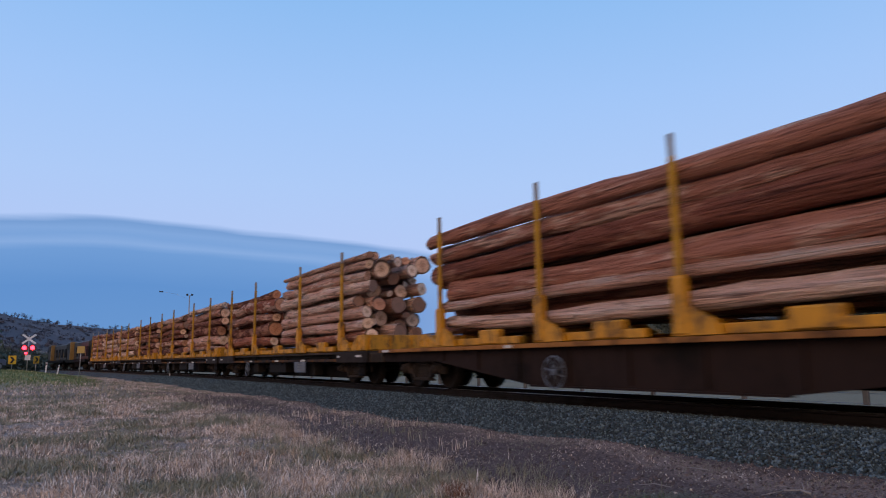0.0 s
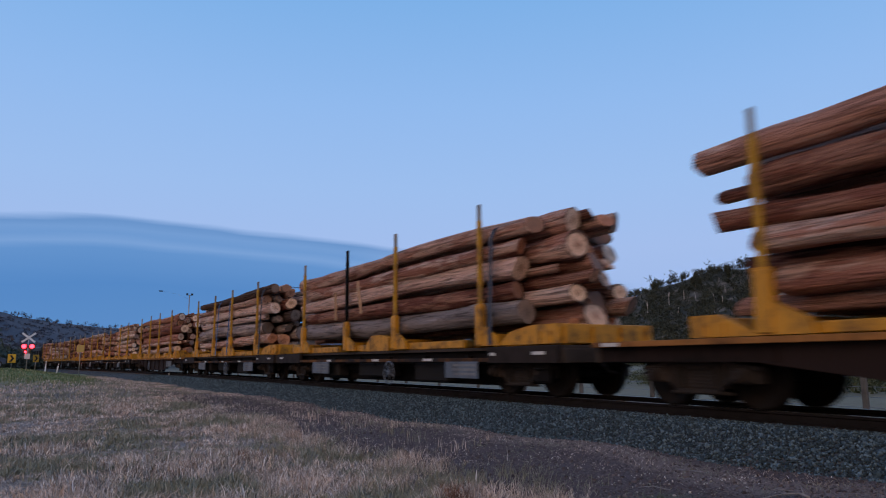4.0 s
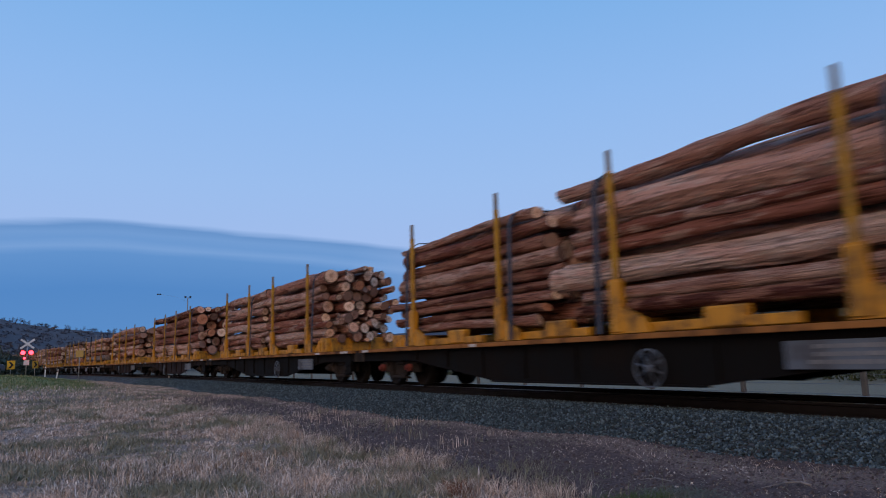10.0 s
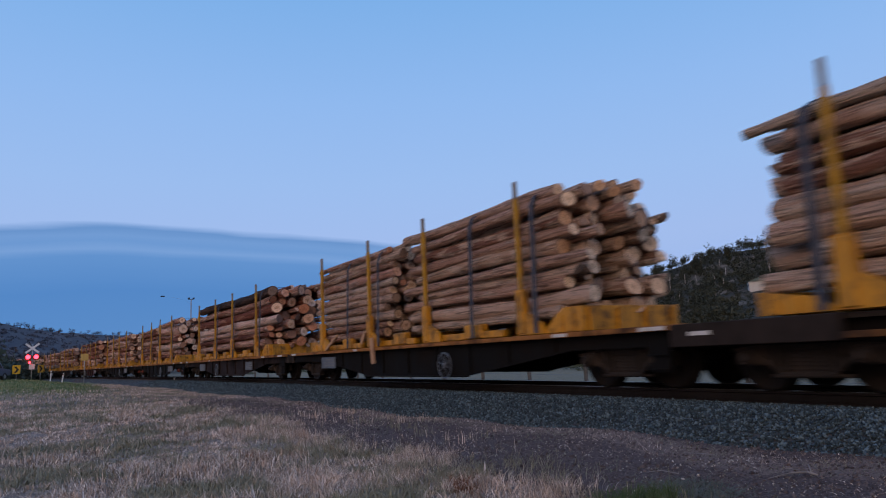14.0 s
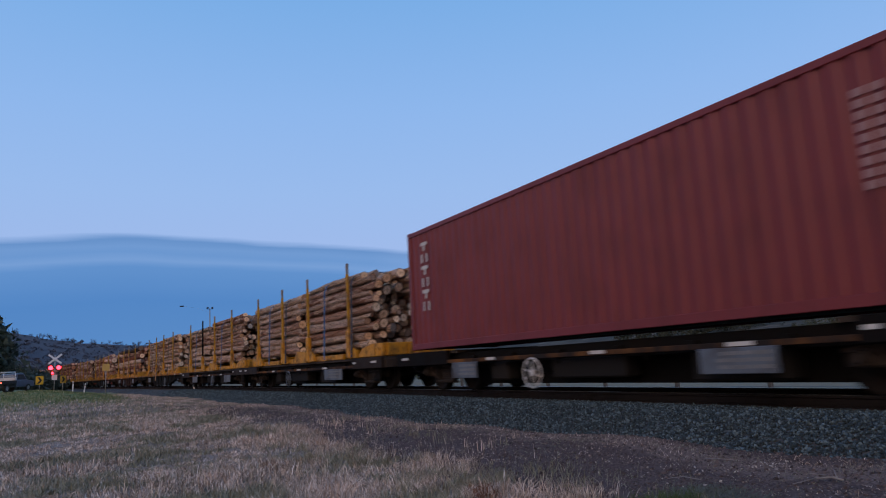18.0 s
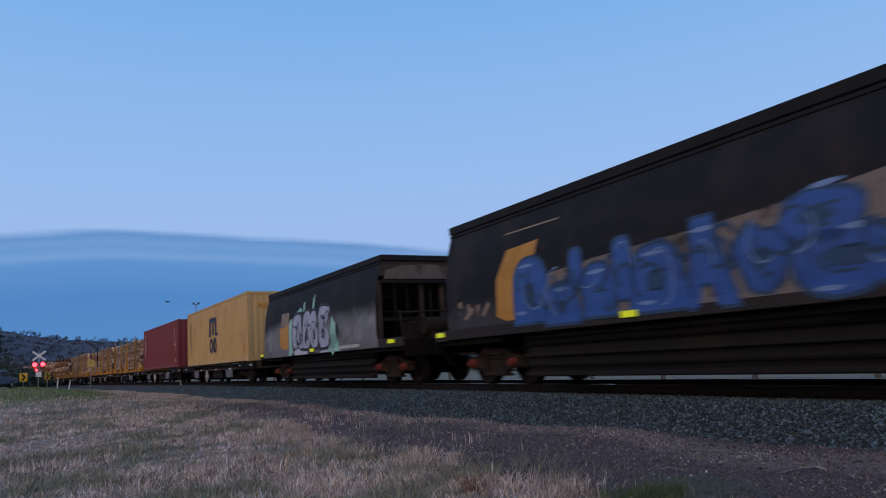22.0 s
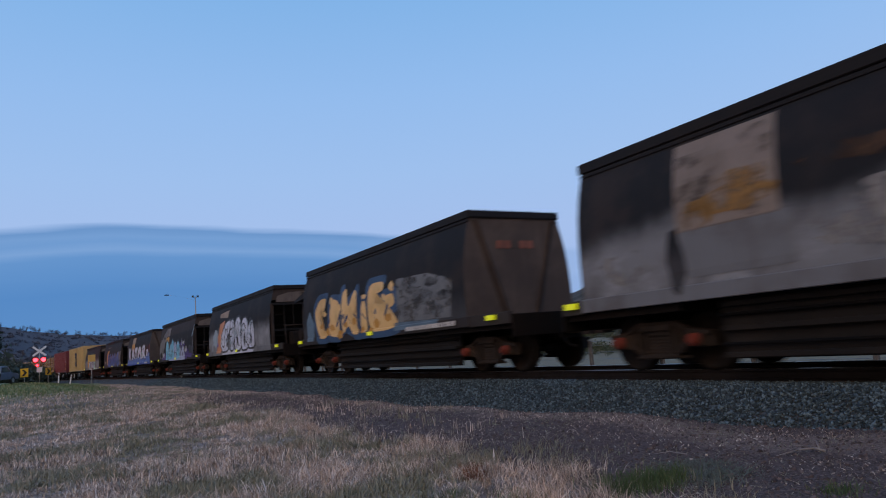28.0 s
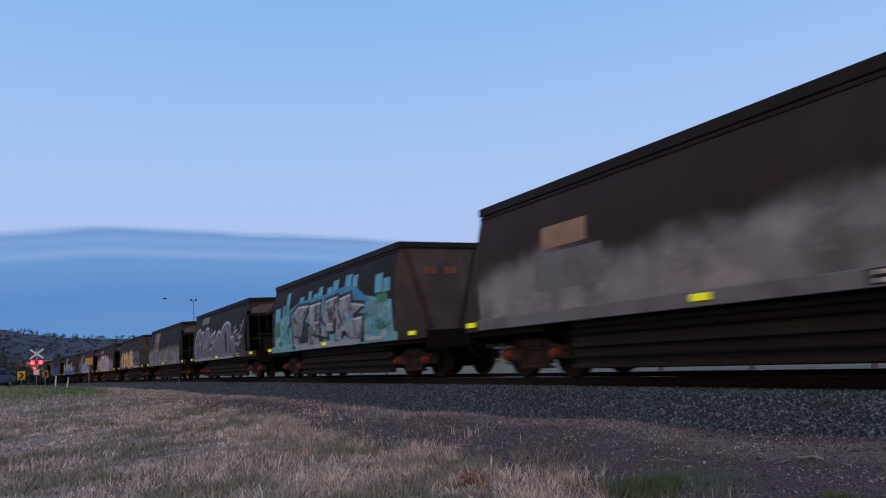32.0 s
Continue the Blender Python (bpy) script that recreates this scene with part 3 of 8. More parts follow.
def log_wagon(label, offs, rear, front, belly, wheel_y, boards, axle_ends, dark_post=-1):
    """A flat wagon with bolsters and stanchions. offs: where the stanchions stand, front one first."""
    w = thing("log_wagon", label, "rail wagon", "log wagons of the train")
    frame_common(w, rear, front, belly, (rear + 1.42, front - 1.75), wheel_y, boards, M_FISH if "rust-brown" in label else M_STEEL, axle_ends)
    for i, y in enumerate(offs):
        bm = bmesh.new()
        box(bm, -1.12, 1.12, y - 0.16, y + 0.16, 0.915, 1.17, 0.02)
        box(bm, -1.05, 1.05, y - 0.22, y + 0.22, 0.916, 0.96)
        part("bolster", bm, M_YEL, w)
        for s in (-1, 1):
            bm = bmesh.new()
            # socket with a gusset that flares towards the load
            plate(bm, [(y + 0.13, 0.93), (y + 0.12, 1.75), (y - 0.10, 1.75), (y - 0.13, 1.32), (y - 0.55, 1.12), (y - 0.62, 0.93)], "x", s * 1.13, s * 1.21)
            box(bm, min(s * 1.10, s * 1.235), max(s * 1.10, s * 1.235), y - 0.11, y + 0.11, 0.95, 1.72, 0.012)
            part("stanchion_socket", done(bm), M_YEL, w, "chipped yellow steel socket")
            bm = bmesh.new()
            box(bm, min(s * 1.125, s * 1.205), max(s * 1.125, s * 1.205), y - 0.045, y + 0.045, 1.70, 3.45, 0.01)
            st = part("stanchion", bm, M_STEEL if i == dark_post else M_POST, w, "dark steel stanchion" if i == dark_post else "")
            bm = bmesh.new()
            box(bm, min(s * 1.13, s * 1.20), max(s * 1.13, s * 1.20), y - 0.04, y + 0.04, 3.45, 3.78, 0.01)
            part("post_top", bm, M_STEEL if i == dark_post else M_POSTTOP, st)
    # yellow side rails between the bolsters, and the raised end box
    short = offs is OFF_SHORT
    for i, (a, b) in enumerate(zip(offs[:-1], offs[1:])):
        for s in (-1, 1):
            bm = bmesh.new()
            box(bm, min(s * 0.98, s * 1.10), max(s * 0.98, s * 1.10), b + 0.75, a - 0.25, 0.91 if short else 0.93, 1.07, 0.012)
            if not short:
                box(bm, min(s * 0.95, s * 1.13), max(s * 0.95, s * 1.13), (a + b) / 2 - 0.35, (a + b) / 2 + 0.30, 0.93, 1.22, 0.03)
            elif i == 1:
                plate(bm, [(-1.05, 0.91), (-1.05, 1.22), (-0.62, 1.31), (-0.06, 1.31), (0.22, 1.12), (0.30, 0.91)], "x", s * 0.96, s * 1.13)
            part("side_rail", done(bm), M_YEL, w)
    for e, y0, y1 in ((-1, -7.48 if short else offs[-1] - 1.55, offs[-1] - 0.75), (1, offs[0] + 1.15, offs[0] + 0.35)):
        zt = 1.22 if e > 0 else 1.27 if short else 1.34
        for s in (-1, 1):
            bm = bmesh.new()
            plate(bm, [(y0, 0.93), (y0, zt), (y1 + 0.80 * e if short else y1 + 0.35 * e, zt), (y1 + 0.15 * e, zt - 0.10), (y1 - 0.22 * e, 0.93)], "x", s * 1.02, s * 1.14)
            for yy in (y0 - 0.22 * e, y0 - 0.5 * e):
                box(bm, min(s * 1.14, s * 1.165), max(s * 1.14, s * 1.165), yy - 0.03, yy + 0.03, 0.95, zt - 0.12)
            part("end_rail", done(bm), M_YEL, w)
        bm = bmesh.new()
        box(bm, -1.02, 1.02, min(y0, y0 - 0.10 * e), max(y0, y0 - 0.10 * e), 0.93, zt, 0.015)
        for x in (-0.98, -0.33, 0.33, 0.98):
            box(bm, x - 0.035, x + 0.035, min(y0 + 0.002 * e, y0 + 0.06 * e), max(y0 + 0.002 * e, y0 + 0.06 * e), 0.93, zt - 0.05)
        part("end_beam", bm, M_YEL, w, "chipped yellow cross beam behind the load")
    return w


def log_mesh(seed, split=False):
    """A crooked, lumpy log of unit radius and unit length, thinner towards its top; split: hewn to flat faces."""
    rnd = random.Random(seed)
    flats = [(1.26 * i + rnd.uniform(-0.35, 0.35), rnd.uniform(0.72, 0.95)) for i in range(5)] if split else []
    bm = bmesh.new()
    seg, n = 16, 24
    bx, bz, ph = rnd.uniform(-0.40, 0.40), rnd.uniform(-0.40, 0.40), rnd.uniform(0, 6)
    sx, sz = rnd.uniform(-0.24, 0.24), rnd.uniform(-0.24, 0.24)
    oval, taper = rnd.uniform(0.84, 1.0), rnd.uniform(0.06, 0.24)
    knots = [(rnd.uniform(0.1, 0.9), rnd.uniform(0, 6.28), rnd.uniform(0.08, 0.26)) for _ in range(5)]
    cut = [(rnd.uniform(-0.010, 0.010), rnd.uniform(-0.010, 0.010)) for _ in (0, 1)]
    rings = []
    for k in range(n):
        u = k / (n - 1)
        cx, cz = bx * math.sin(u * math.pi) + sx * math.sin(2 * math.pi * u + ph), bz * math.sin(u * math.pi) + sz * math.sin(2 * math.pi * u)
        r = 1.0 - taper * u + 0.05 * math.sin(9 * u + ph) + 0.10 * max(0.0, 1 - 9 * u)
        ring = []
        for i in range(seg):
            a = 2 * math.pi * i / seg
            q = r * (1 + 0.20 * noise.noise((math.cos(a) * 1.3 + seed, math.sin(a) * 1.3, u * 8.0)) + 0.09 * noise.noise((math.cos(a) * 3.1, math.sin(a) * 3.1 + seed, u * 26.0)))
            for fa, fd in flats:
                across = math.cos(a - fa - 0.5 * u)
                if across > 0.2:
                    q = min(q, fd * r / across * (1 + 0.10 * noise.noise((seed + fa, u * 7.0, a * 2.0))))
            for ku, ka, kh in knots:
                d = (u - ku) ** 2 / 0.0006 + (1 - math.cos(a - ka)) * 5
                q += kh * math.exp(-d)
            x, z = q * math.cos(a), q * oval * math.sin(a)
            skew = cut[0][0] * x + cut[0][1] * z if k == 0 else cut[1][0] * x + cut[1][1] * z if k == n - 1 else 0.0
            ring.append(bm.verts.new((cx + x, u - 0.5 + skew, cz + z)))
        rings.append(ring)
    for p, q in zip(rings[:-1], rings[1:]):
        for i in range(seg):
            f = bm.faces.new((p[i], p[(i + 1) % seg], q[(i + 1) % seg], q[i]))
            f.smooth = not split
    for ring in (rings[0][::-1], rings[-1]):
        bm.faces.new(ring).material_index = 1
    return bm


def pack(rnd, faces, top, rad):
    """Round logs in a load's cross-section: the given ones on the near side, the rest dropped in behind them."""
    rows = [(more[0] if more else -1.05 + (b - a) / 2, (a + b) / 2, (b - a) / 2, i) for i, (a, b, *more) in enumerate(faces)]
    if not rows:
        z = 1.18
        while z < top - 1.5 * rad[0]:
            r = min(rnd.uniform(*rad), (top - z) / 2 + 0.01)
            rows.append((-1.06 + r + rnd.uniform(0.0, 0.05), z + r, r, -1))
            z += 2 * r * rnd.uniform(0.93, 1.0)
    z = 1.18
    while z < top - 1.5 * rad[0]:
        r = min(rnd.uniform(*rad), (top - z) / 2 + 0.01)
        rows.append((1.06 - r, z + r, r, -1))
        z += 2 * r * 0.97
    C = np.array([q[:3] for q in rows])
    for r in np.linspace(rad[1], 0.75 * rad[0], 9):
        for _ in range(150):
            x, z = rnd.uniform(-1.04 + r, 1.04 - r), rnd.uniform(1.18 + r, top + 0.05 - r)
            if not np.all(np.hypot(C[:, 0] - x, C[:, 1] - z) > 0.96 * (C[:, 2] + r)):
                continue
            while z - 0.02 > 1.18 + r and np.all(np.hypot(C[:, 0] - x, C[:, 1] - z + 0.02) > 0.96 * (C[:, 2] + r)):
                z -= 0.02
            rows.append((x, z, r * rnd.uniform(0.92, 1.0), -1))
            C = np.vstack([C, rows[-1][:3]])
    return rows


def log_stack(label, front, rear, top, rad, mix, seed, straps=(), faces=(), group="log loads of the train"):
    """A load of logs that lies on the bolsters. rad: least and largest radius. mix: the letters of its kinds of log.
    faces: the logs on the near side, each its lowest and highest point, kind, front and rear end, and its x if it lies further in."""
    rnd = random.Random(seed)
    ob = thing("log_stack", label, "logs", group)
    top = max([top] + [q[1] for q in faces])
    for x, z, r, i in pack(rnd, [q[:2] + q[5:] for q in faces], top, rad):
        f, b = front + rnd.uniform(-0.40, 0.45), rear + rnd.uniform(-0.50, 0.45)
        if rnd.random() < 0.16 and rad is not HUGE and z > 2.1:
            b -= rnd.uniform(0.10, 0.38)
        kind = rnd.choice(mix)
        if i >= 0:
            kind, f, b = faces[i][2:5]
            r *= 1.07
        k = rnd.randrange(9)
        me = cached("log_%s_%d" % (kind, k), lambda: log_mesh(k + 11 * "rpgdmnyhw".index(kind), kind in "hw"), LOGS[kind])
        flip = 180 if rnd.random() < 0.35 else 0
        tilt = math.degrees(math.atan(rnd.uniform(-0.35, 0.35) * r / (f - b)))
        share("log", me, ob, (x, (f + b) / 2, z), (tilt, rnd.uniform(0, 360), flip + rnd.uniform(-0.35, 0.35)), (r * 0.98, f - b, r * 0.98))
    top = max([q[1] for q in faces if len(q) == 5] or [top])
    for y, blue in straps:
        bm = bmesh.new()
        pts = [(-1.235, 0.94), (-1.16, top - 0.35), (-1.08, top - 0.16), (-0.85, top - 0.03), (0, top + 0.01), (0.85, top - 0.03), (1.08, top - 0.16), (1.16, top - 0.35), (1.235, 0.94)]
        for (xa, za), (xb, zb) in zip(pts[:-1], pts[1:]):
            d = Vector((xb - xa, 0, zb - za)).normalized()
            nx, nz = -d.z * 0.012, d.x * 0.012
            plate(bm, [(xa, za), (xb, zb), (xb + nx, zb + nz), (xa + nx, za + nz)], "y", y - 0.052, y + 0.052)
        part("strap", done(bm), M_STRAPB if blue else M_STRAP, ob, "blue webbing strap" if blue else "dark webbing strap")
    return ob


LOGS = {"r": (M_BARK, M_SAWN), "p": (M_STRIP, M_SAWN), "g": (M_BARKG, M_SAWNG), "d": (M_BARKD, M_SAWNG), "m": (M_BARKM, M_SAWN), "n": (M_BARKP, M_SAWNP), "y": (M_BARKY, M_SAWNP), "h": (M_STRIP, M_SAWN), "w": (M_BARK, M_SAWN)}

# places of the stanchions along the train, front to rear
OFF_LONG, OFF_SHORT, OFF_PAIR = (5.05, 1.6, -1.45, -5.0), (5.0, 1.5, -1.5, -5.2), (6.1, 2.5, -2.6, -6.1)
LONG = log_wagon("long log wagon with rust-brown fish-belly frame and yellow stanchions", OFF_LONG, -8.6, 8.05, True, 1.25, [(-4.75, 1.35)], M_BOGIE)
LONG_B = log_wagon("long log wagon with rust-brown frame and two grey data boards", OFF_LONG, -8.6, 8.05, True, 1.2, [(4.3, 1.1), (-3.95, 0.95)], M_BOGIE)
LONG_F = log_wagon("long black log wagon with one data board near its front", OFF_LONG, -8.6, 8.05, True, -2.2, [(4.7, 1.1)], M_BOGIE)
LONG_K = log_wagon("long black log wagon with yellow stanchions and a grey data board", OFF_LONG, -8.6, 8.05, True, -2.1, [(-4.8, 1.3)], M_BOGIE)
LONG_R = log_wagon("long dark log wagon with red axleboxes and yellow stanchions", OFF_LONG, -8.6, 8.05, True, -2.0, [(-4.7, 1.3)], M_REDEND)
SHORT = log_wagon("short log wagon with low dark frame and yellow stanchions", OFF_SHORT, -7.55, 7.5, False, -1.2, [(3.2, 1.3), (-4.55, 1.2)], M_BOGIE)
SHORT_D = log_wagon("short log wagon with one dark stanchion among yellow ones", OFF_SHORT, -7.55, 7.5, False, -1.36, [(3.2, 1.3), (-4.6, 1.2)], M_BOGIE, 1)
SHORT_P = log_wagon("short log wagon with yellow stanchions and a pale brake wheel", OFF_SHORT, -7.55, 7.5, False, 0.6, [(-4.0, 1.5)], M_BOGIE)
PAIR = log_wagon("log wagon with yellow stanchions standing in two pairs", OFF_PAIR, -7.95, 7.75, False, 3.0, [(-3.0, 1.0)], M_BOGIE)

# near-side logs of the loads that pass closest: lowest and highest point, kind, front and rear end
FACE_RUDDY = [(1.28, 1.65, "p", 5.1, -5.55), (1.68, 1.91, "p", 5.3, -6.2), (1.91, 2.34, "r", 5.0, -6.3), (2.34, 2.77, "m", 5.6, -7.1), (2.77, 3.12, "r", 5.7, -5.9), (3.12, 3.50, "r", 5.9, -6.3)]
FACE_HEWN = [(1.30, 1.70, "h", 5.1, -6.2), (1.70, 2.25, "g", 4.9, -5.5), (2.25, 2.50, "h", 4.6, -5.7), (2.50, 2.94, "h", 5.7, -6.3), (2.94, 3.24, "w", 5.5, -5.7), (3.24, 3.56, "d", 5.0, -6.45), (3.12, 3.50, "r", 5.4, -6.35, -0.2), (2.66, 3.06, "m", 5.4, -6.6, -0.25), (2.2, 2.62, "d", 5.3, -6.8, -0.2)]
FACE_GREY = [(1.30, 1.82, "g", 5.2, -6.2), (1.82, 2.17, "m", 5.2, -6.0), (2.17, 2.63, "h", 5.9, -6.1), (2.63, 2.98, "r", 5.2, -6.2), (2.98, 3.36, "r", 5.9, -6.6)]
FACE_FIVE = [(1.34, 1.88, "r", 5.0, -6.0), (1.92, 2.31, "p", 5.2, -6.2), (2.31, 2.66, "m", 5.9, -6.3), (2.66, 3.14, "m", 5.2, -6.6), (3.14, 3.55, "r", 6.0, -6.2)]
FACE_DARK = [(1.20, 1.46, "p", 5.3, -6.0), (1.46, 1.88, "r", 5.5, -6.5), (1.93, 2.34, "m", 5.4, -6.4), (2.36, 2.68, "m", 5.9, -6.25), (2.73, 3.27, "m", 5.6, -6.3), (3.32, 3.70, "m", 5.8, -6.1), (3.36, 3.60, "m", 5.6, -6.85, -0.2), (3.50, 3.78, "r", 5.7, -6.5, 0.35), (3.10, 3.33, "r", 5.5, -7.3, 0.15)]
FACE_EIGHT = [(1.17, 1.38, "r", -0.6, -6.2), (1.38, 1.64, "p", -0.3, -6.2), (1.64, 1.85, "r", -0.6, -6.3), (1.85, 2.12, "r", -0.2, -5.9), (2.12, 2.49, "m", -0.5, -6.0), (2.54, 2.75, "r", -0.6, -6.0), (2.75, 3.08, "r", -0.3, -5.7), (3.08, 3.50, "r", -1.1, -6.2)]
FACE_SLAB = [(1.20, 1.42, "m", -0.3, -6.0), (1.46, 1.65, "r", -0.5, -6.4), (1.71, 2.12, "h", 0.2, -6.5), (2.16, 2.41, "r", -0.4, -6.2), (2.41, 2.64, "r", -0.3, -6.2), (2.64, 3.18, "h", -0.4, -6.4), (3.23, 3.56, "r", 0.0, -6.5)]
FACE_MIXED = [(1.30, 1.58, "r", 5.4, -5.9), (1.62, 1.84, "m", 5.5, -6.2), (1.88, 2.10, "p", 5.2, -6.1), (2.10, 2.47, "p", 5.7, -7.0), (2.53, 2.90, "m", 5.5, -6.6), (2.90, 3.18, "r", 5.6, -6.3), (3.25, 3.59, "d", 5.7, -6.2)]

# q of the middle, wagon, loads: (front, rear, top, radii, kinds, straps, near-side logs)
HUGE, BIG, MID, SMALL, PINE = (0.15, 0.30), (0.13, 0.25), (0.10, 0.20), (0.085, 0.165), (0.075, 0.14)
CONSIST = [
    (72.8, PAIR, [(7.2, 0.7, 3.5, BIG, "rrpm", (), ()), (-0.5, -7.3, 3.4, BIG, "rrpm", (), ())]),
    (56.7, PAIR, [(7.2, 0.7, 3.4, BIG, "rrpm", (), ()), (-0.5, -7.3, 3.5, BIG, "rrpm", (), ())]),
    (40.6, PAIR, [(7.2, 0.7, 3.45, BIG, "rrpm", (), ()), (-0.5, -7.3, 3.5, BIG, "rrpm", (), ())]),
    (24.5, PAIR, [(7.2, 0.9, 3.3, HUGE, "rrpm", (), ()), (-0.5, -7.0, 3.62, BIG, "rpp", (), ())]),
    (7.75, LONG, [(5.7, -6.6, 3.50, MID, "rrm", (), FACE_RUDDY)]),
    (-8.9, SHORT, [(5.5, -6.35, 3.45, HUGE, "rrgd", ((0.75, 1), (-1.15, 1), (-5.75, 0)), FACE_HEWN)]),
    (-24.4, SHORT_D, [(5.6, -6.9, 3.42, BIG, "rrmp", ((-5.6, 0),), FACE_GREY)]),
    (-40.85, LONG, [(5.6, -6.5, 3.5, BIG, "rrm", (), FACE_FIVE)]),
    (-58.4, LONG, [(5.6, -6.4, 3.62, BIG, "mmr", ((1.3, 0), (-1.75, 0), (-5.4, 0)), FACE_DARK)]),
    (-75.85, LONG_K, [(5.9, 0.0, 3.42, MID, "rrp", ((1.2, 0),), ()), (-0.6, -6.6, 3.48, SMALL, "rrmp", ((-5.55, 0),), FACE_EIGHT)]),
    (-93.0, LONG_R, [(6.05, 0.4, 3.42, MID, "rrm", ((5.3, 0), (1.2, 0)), ()), (-0.4, -6.4, 3.5, MID, "rrpm", ((-1.1, 0), (-5.5, 0)), FACE_SLAB)]),
    (-110.25, LONG_B, [(5.6, -6.6, 3.52, MID, "rmmp", ((1.1, 0), (-1.75, 0), (-5.6, 0)), FACE_MIXED)]),
    (-127.5, LONG_F, [(5.7, 0.75, 3.49, PINE, "nnyp", ((3.0, 0), (1.0, 0)), ()), (-0.5, -6.2, 3.56, SMALL, "nny", ((-3.4, 0), (-5.45, 0)), ())]),
    (-143.4, SHORT_D, [(5.8, 0.2, 3.46, SMALL, "nny", ((5.3, 0), (3.2, 1)), ()), (-0.3, -6.5, 3.46, PINE, "nny", ((-3.2, 1),), ())]),
    (-158.4, SHORT_P, [(5.7, 0.1, 3.42, SMALL, "nny", ((3.2, 1), (1.0, 0)), ()), (-0.6, -6.3, 3.48, PINE, "nny", ((-3.2, 1), (-5.5, 0)), ())]),
]
used = set()
for i, (q, model, loads) in enumerate(CONSIST):
    if model.name in used:
        w = copy_thing(model, Matrix())
    else:
        w = model
        used.add(model.name)
    MOVERS.append((w, q))
    for j, (f, b, top, rad, mix, straps, faces) in enumerate(loads):
        what = "thin pale pine logs with cream ends" if "n" in mix else ("very large hewn and barked logs" if rad is HUGE else "large red-brown logs with pale ends" if rad is BIG else "mixed red-brown logs with pale ends")
        size = "long stack" if f - b > 8 else "short stack"
        MOVERS.append((log_stack("%s of %s%s" % (size, what, ", strapped" if straps else ""), f, b, top, rad, mix, 100 + 10 * i + j, straps, faces), q))


def loose_board(q, ya, za, yb, zb, wide, label):
    """A board that leans against the wagon's side."""
    ob = thing("loose_board", label, "board", "boards on the log wagons")
    d = Vector((0, yb - ya, zb - za)).normalized()
    n = Vector((0, -d.z, d.y)) * wide / 2
    bm = bmesh.new()
    a, b = Vector((0, ya, za)), Vector((0, yb, zb))
    plate(bm, [(v.y, v.z) for v in (a - n, b - n, b + n, a + n)], "x", -1.30, -1.245)
    part("board", done(bm), M_BOARD, ob)
    MOVERS.append((ob, q))


M_BOARD = worn("raw_board", (0.50, 0.31, 0.19), (0.26, 0.16, 0.10), 0.6, 2.0, 0.85)
loose_board(-127.5, 1.32, 1.16, 1.24, 0.50, 0.15, "splintered pale board hanging down the wagon's side")
loose_board(-127.5, 3.66, 1.33, 4.55, 0.94, 0.07, "thin grey board leaning at the wagon's edge")
loose_board(-127.5, 1.70, 1.34, 1.94, 1.05, 0.10, "short board leaning at the wagon's edge")
loose_board(-24.4, 0.55, 2.80, 0.28, 1.90, 0.07, "narrow grey batten against the log load")
loose_board(-24.4, 2.12, 2.62, 2.04, 1.82, 0.07, "narrow grey batten against the log load")

# ---- containers on flat wagons ----
M_RED = worn("maroon_container_paint", (0.185, 0.020, 0.024), (0.10, 0.02, 0.02), 0.45, 0.5, 0.5, 0.0, 0.2)
M_OCH = worn("ochre_container_paint", (0.57, 0.38, 0.145), (0.36, 0.23, 0.085), 0.45, 0.5, 0.5, 0.0, 0.25)
M_NAVY = worn("navy_paint", (0.012, 0.014, 0.035), (0.03, 0.03, 0.05), 0.3, 1.0, 0.5)
M_STICK = plain("amber_sticker", (0.70, 0.32, 0.02), 0.5)
M_OCHD = plain("dark_ochre_lettering", (0.12, 0.075, 0.03), 0.6)
M_FADE = plain("faded_lettering", (0.33, 0.19, 0.19), 0.6)


def corrugated(bm, along, u0, u1, z0, z1, off, depth, pitch, sign):
    """A trapezoid-corrugated sheet along x or y. off: the outer face; it bends inwards by depth."""
    pts, u = [], u0
    while u < u1 - 1e-6:
        for du, d in ((0.0, 0.0), (0.30 * pitch, 0.0), (0.5 * pitch, depth), (0.8 * pitch, depth)):
            if u + du < u1:
                pts.append((u + du, d))
        u += pitch
    pts.append((u1, 0.0))
    lo, hi = [], []
    for u, d in pts:
        o = off - sign * d
        lo.append(bm.verts.new((o, u, z0) if along == "y" else (u, o, z0)))
        hi.append(bm.verts.new((o, u, z1) if along == "y" else (u, o, z1)))
    for i in range(len(pts) - 1):
        bm.faces.new((lo[i], lo[i + 1], hi[i + 1], hi[i]))


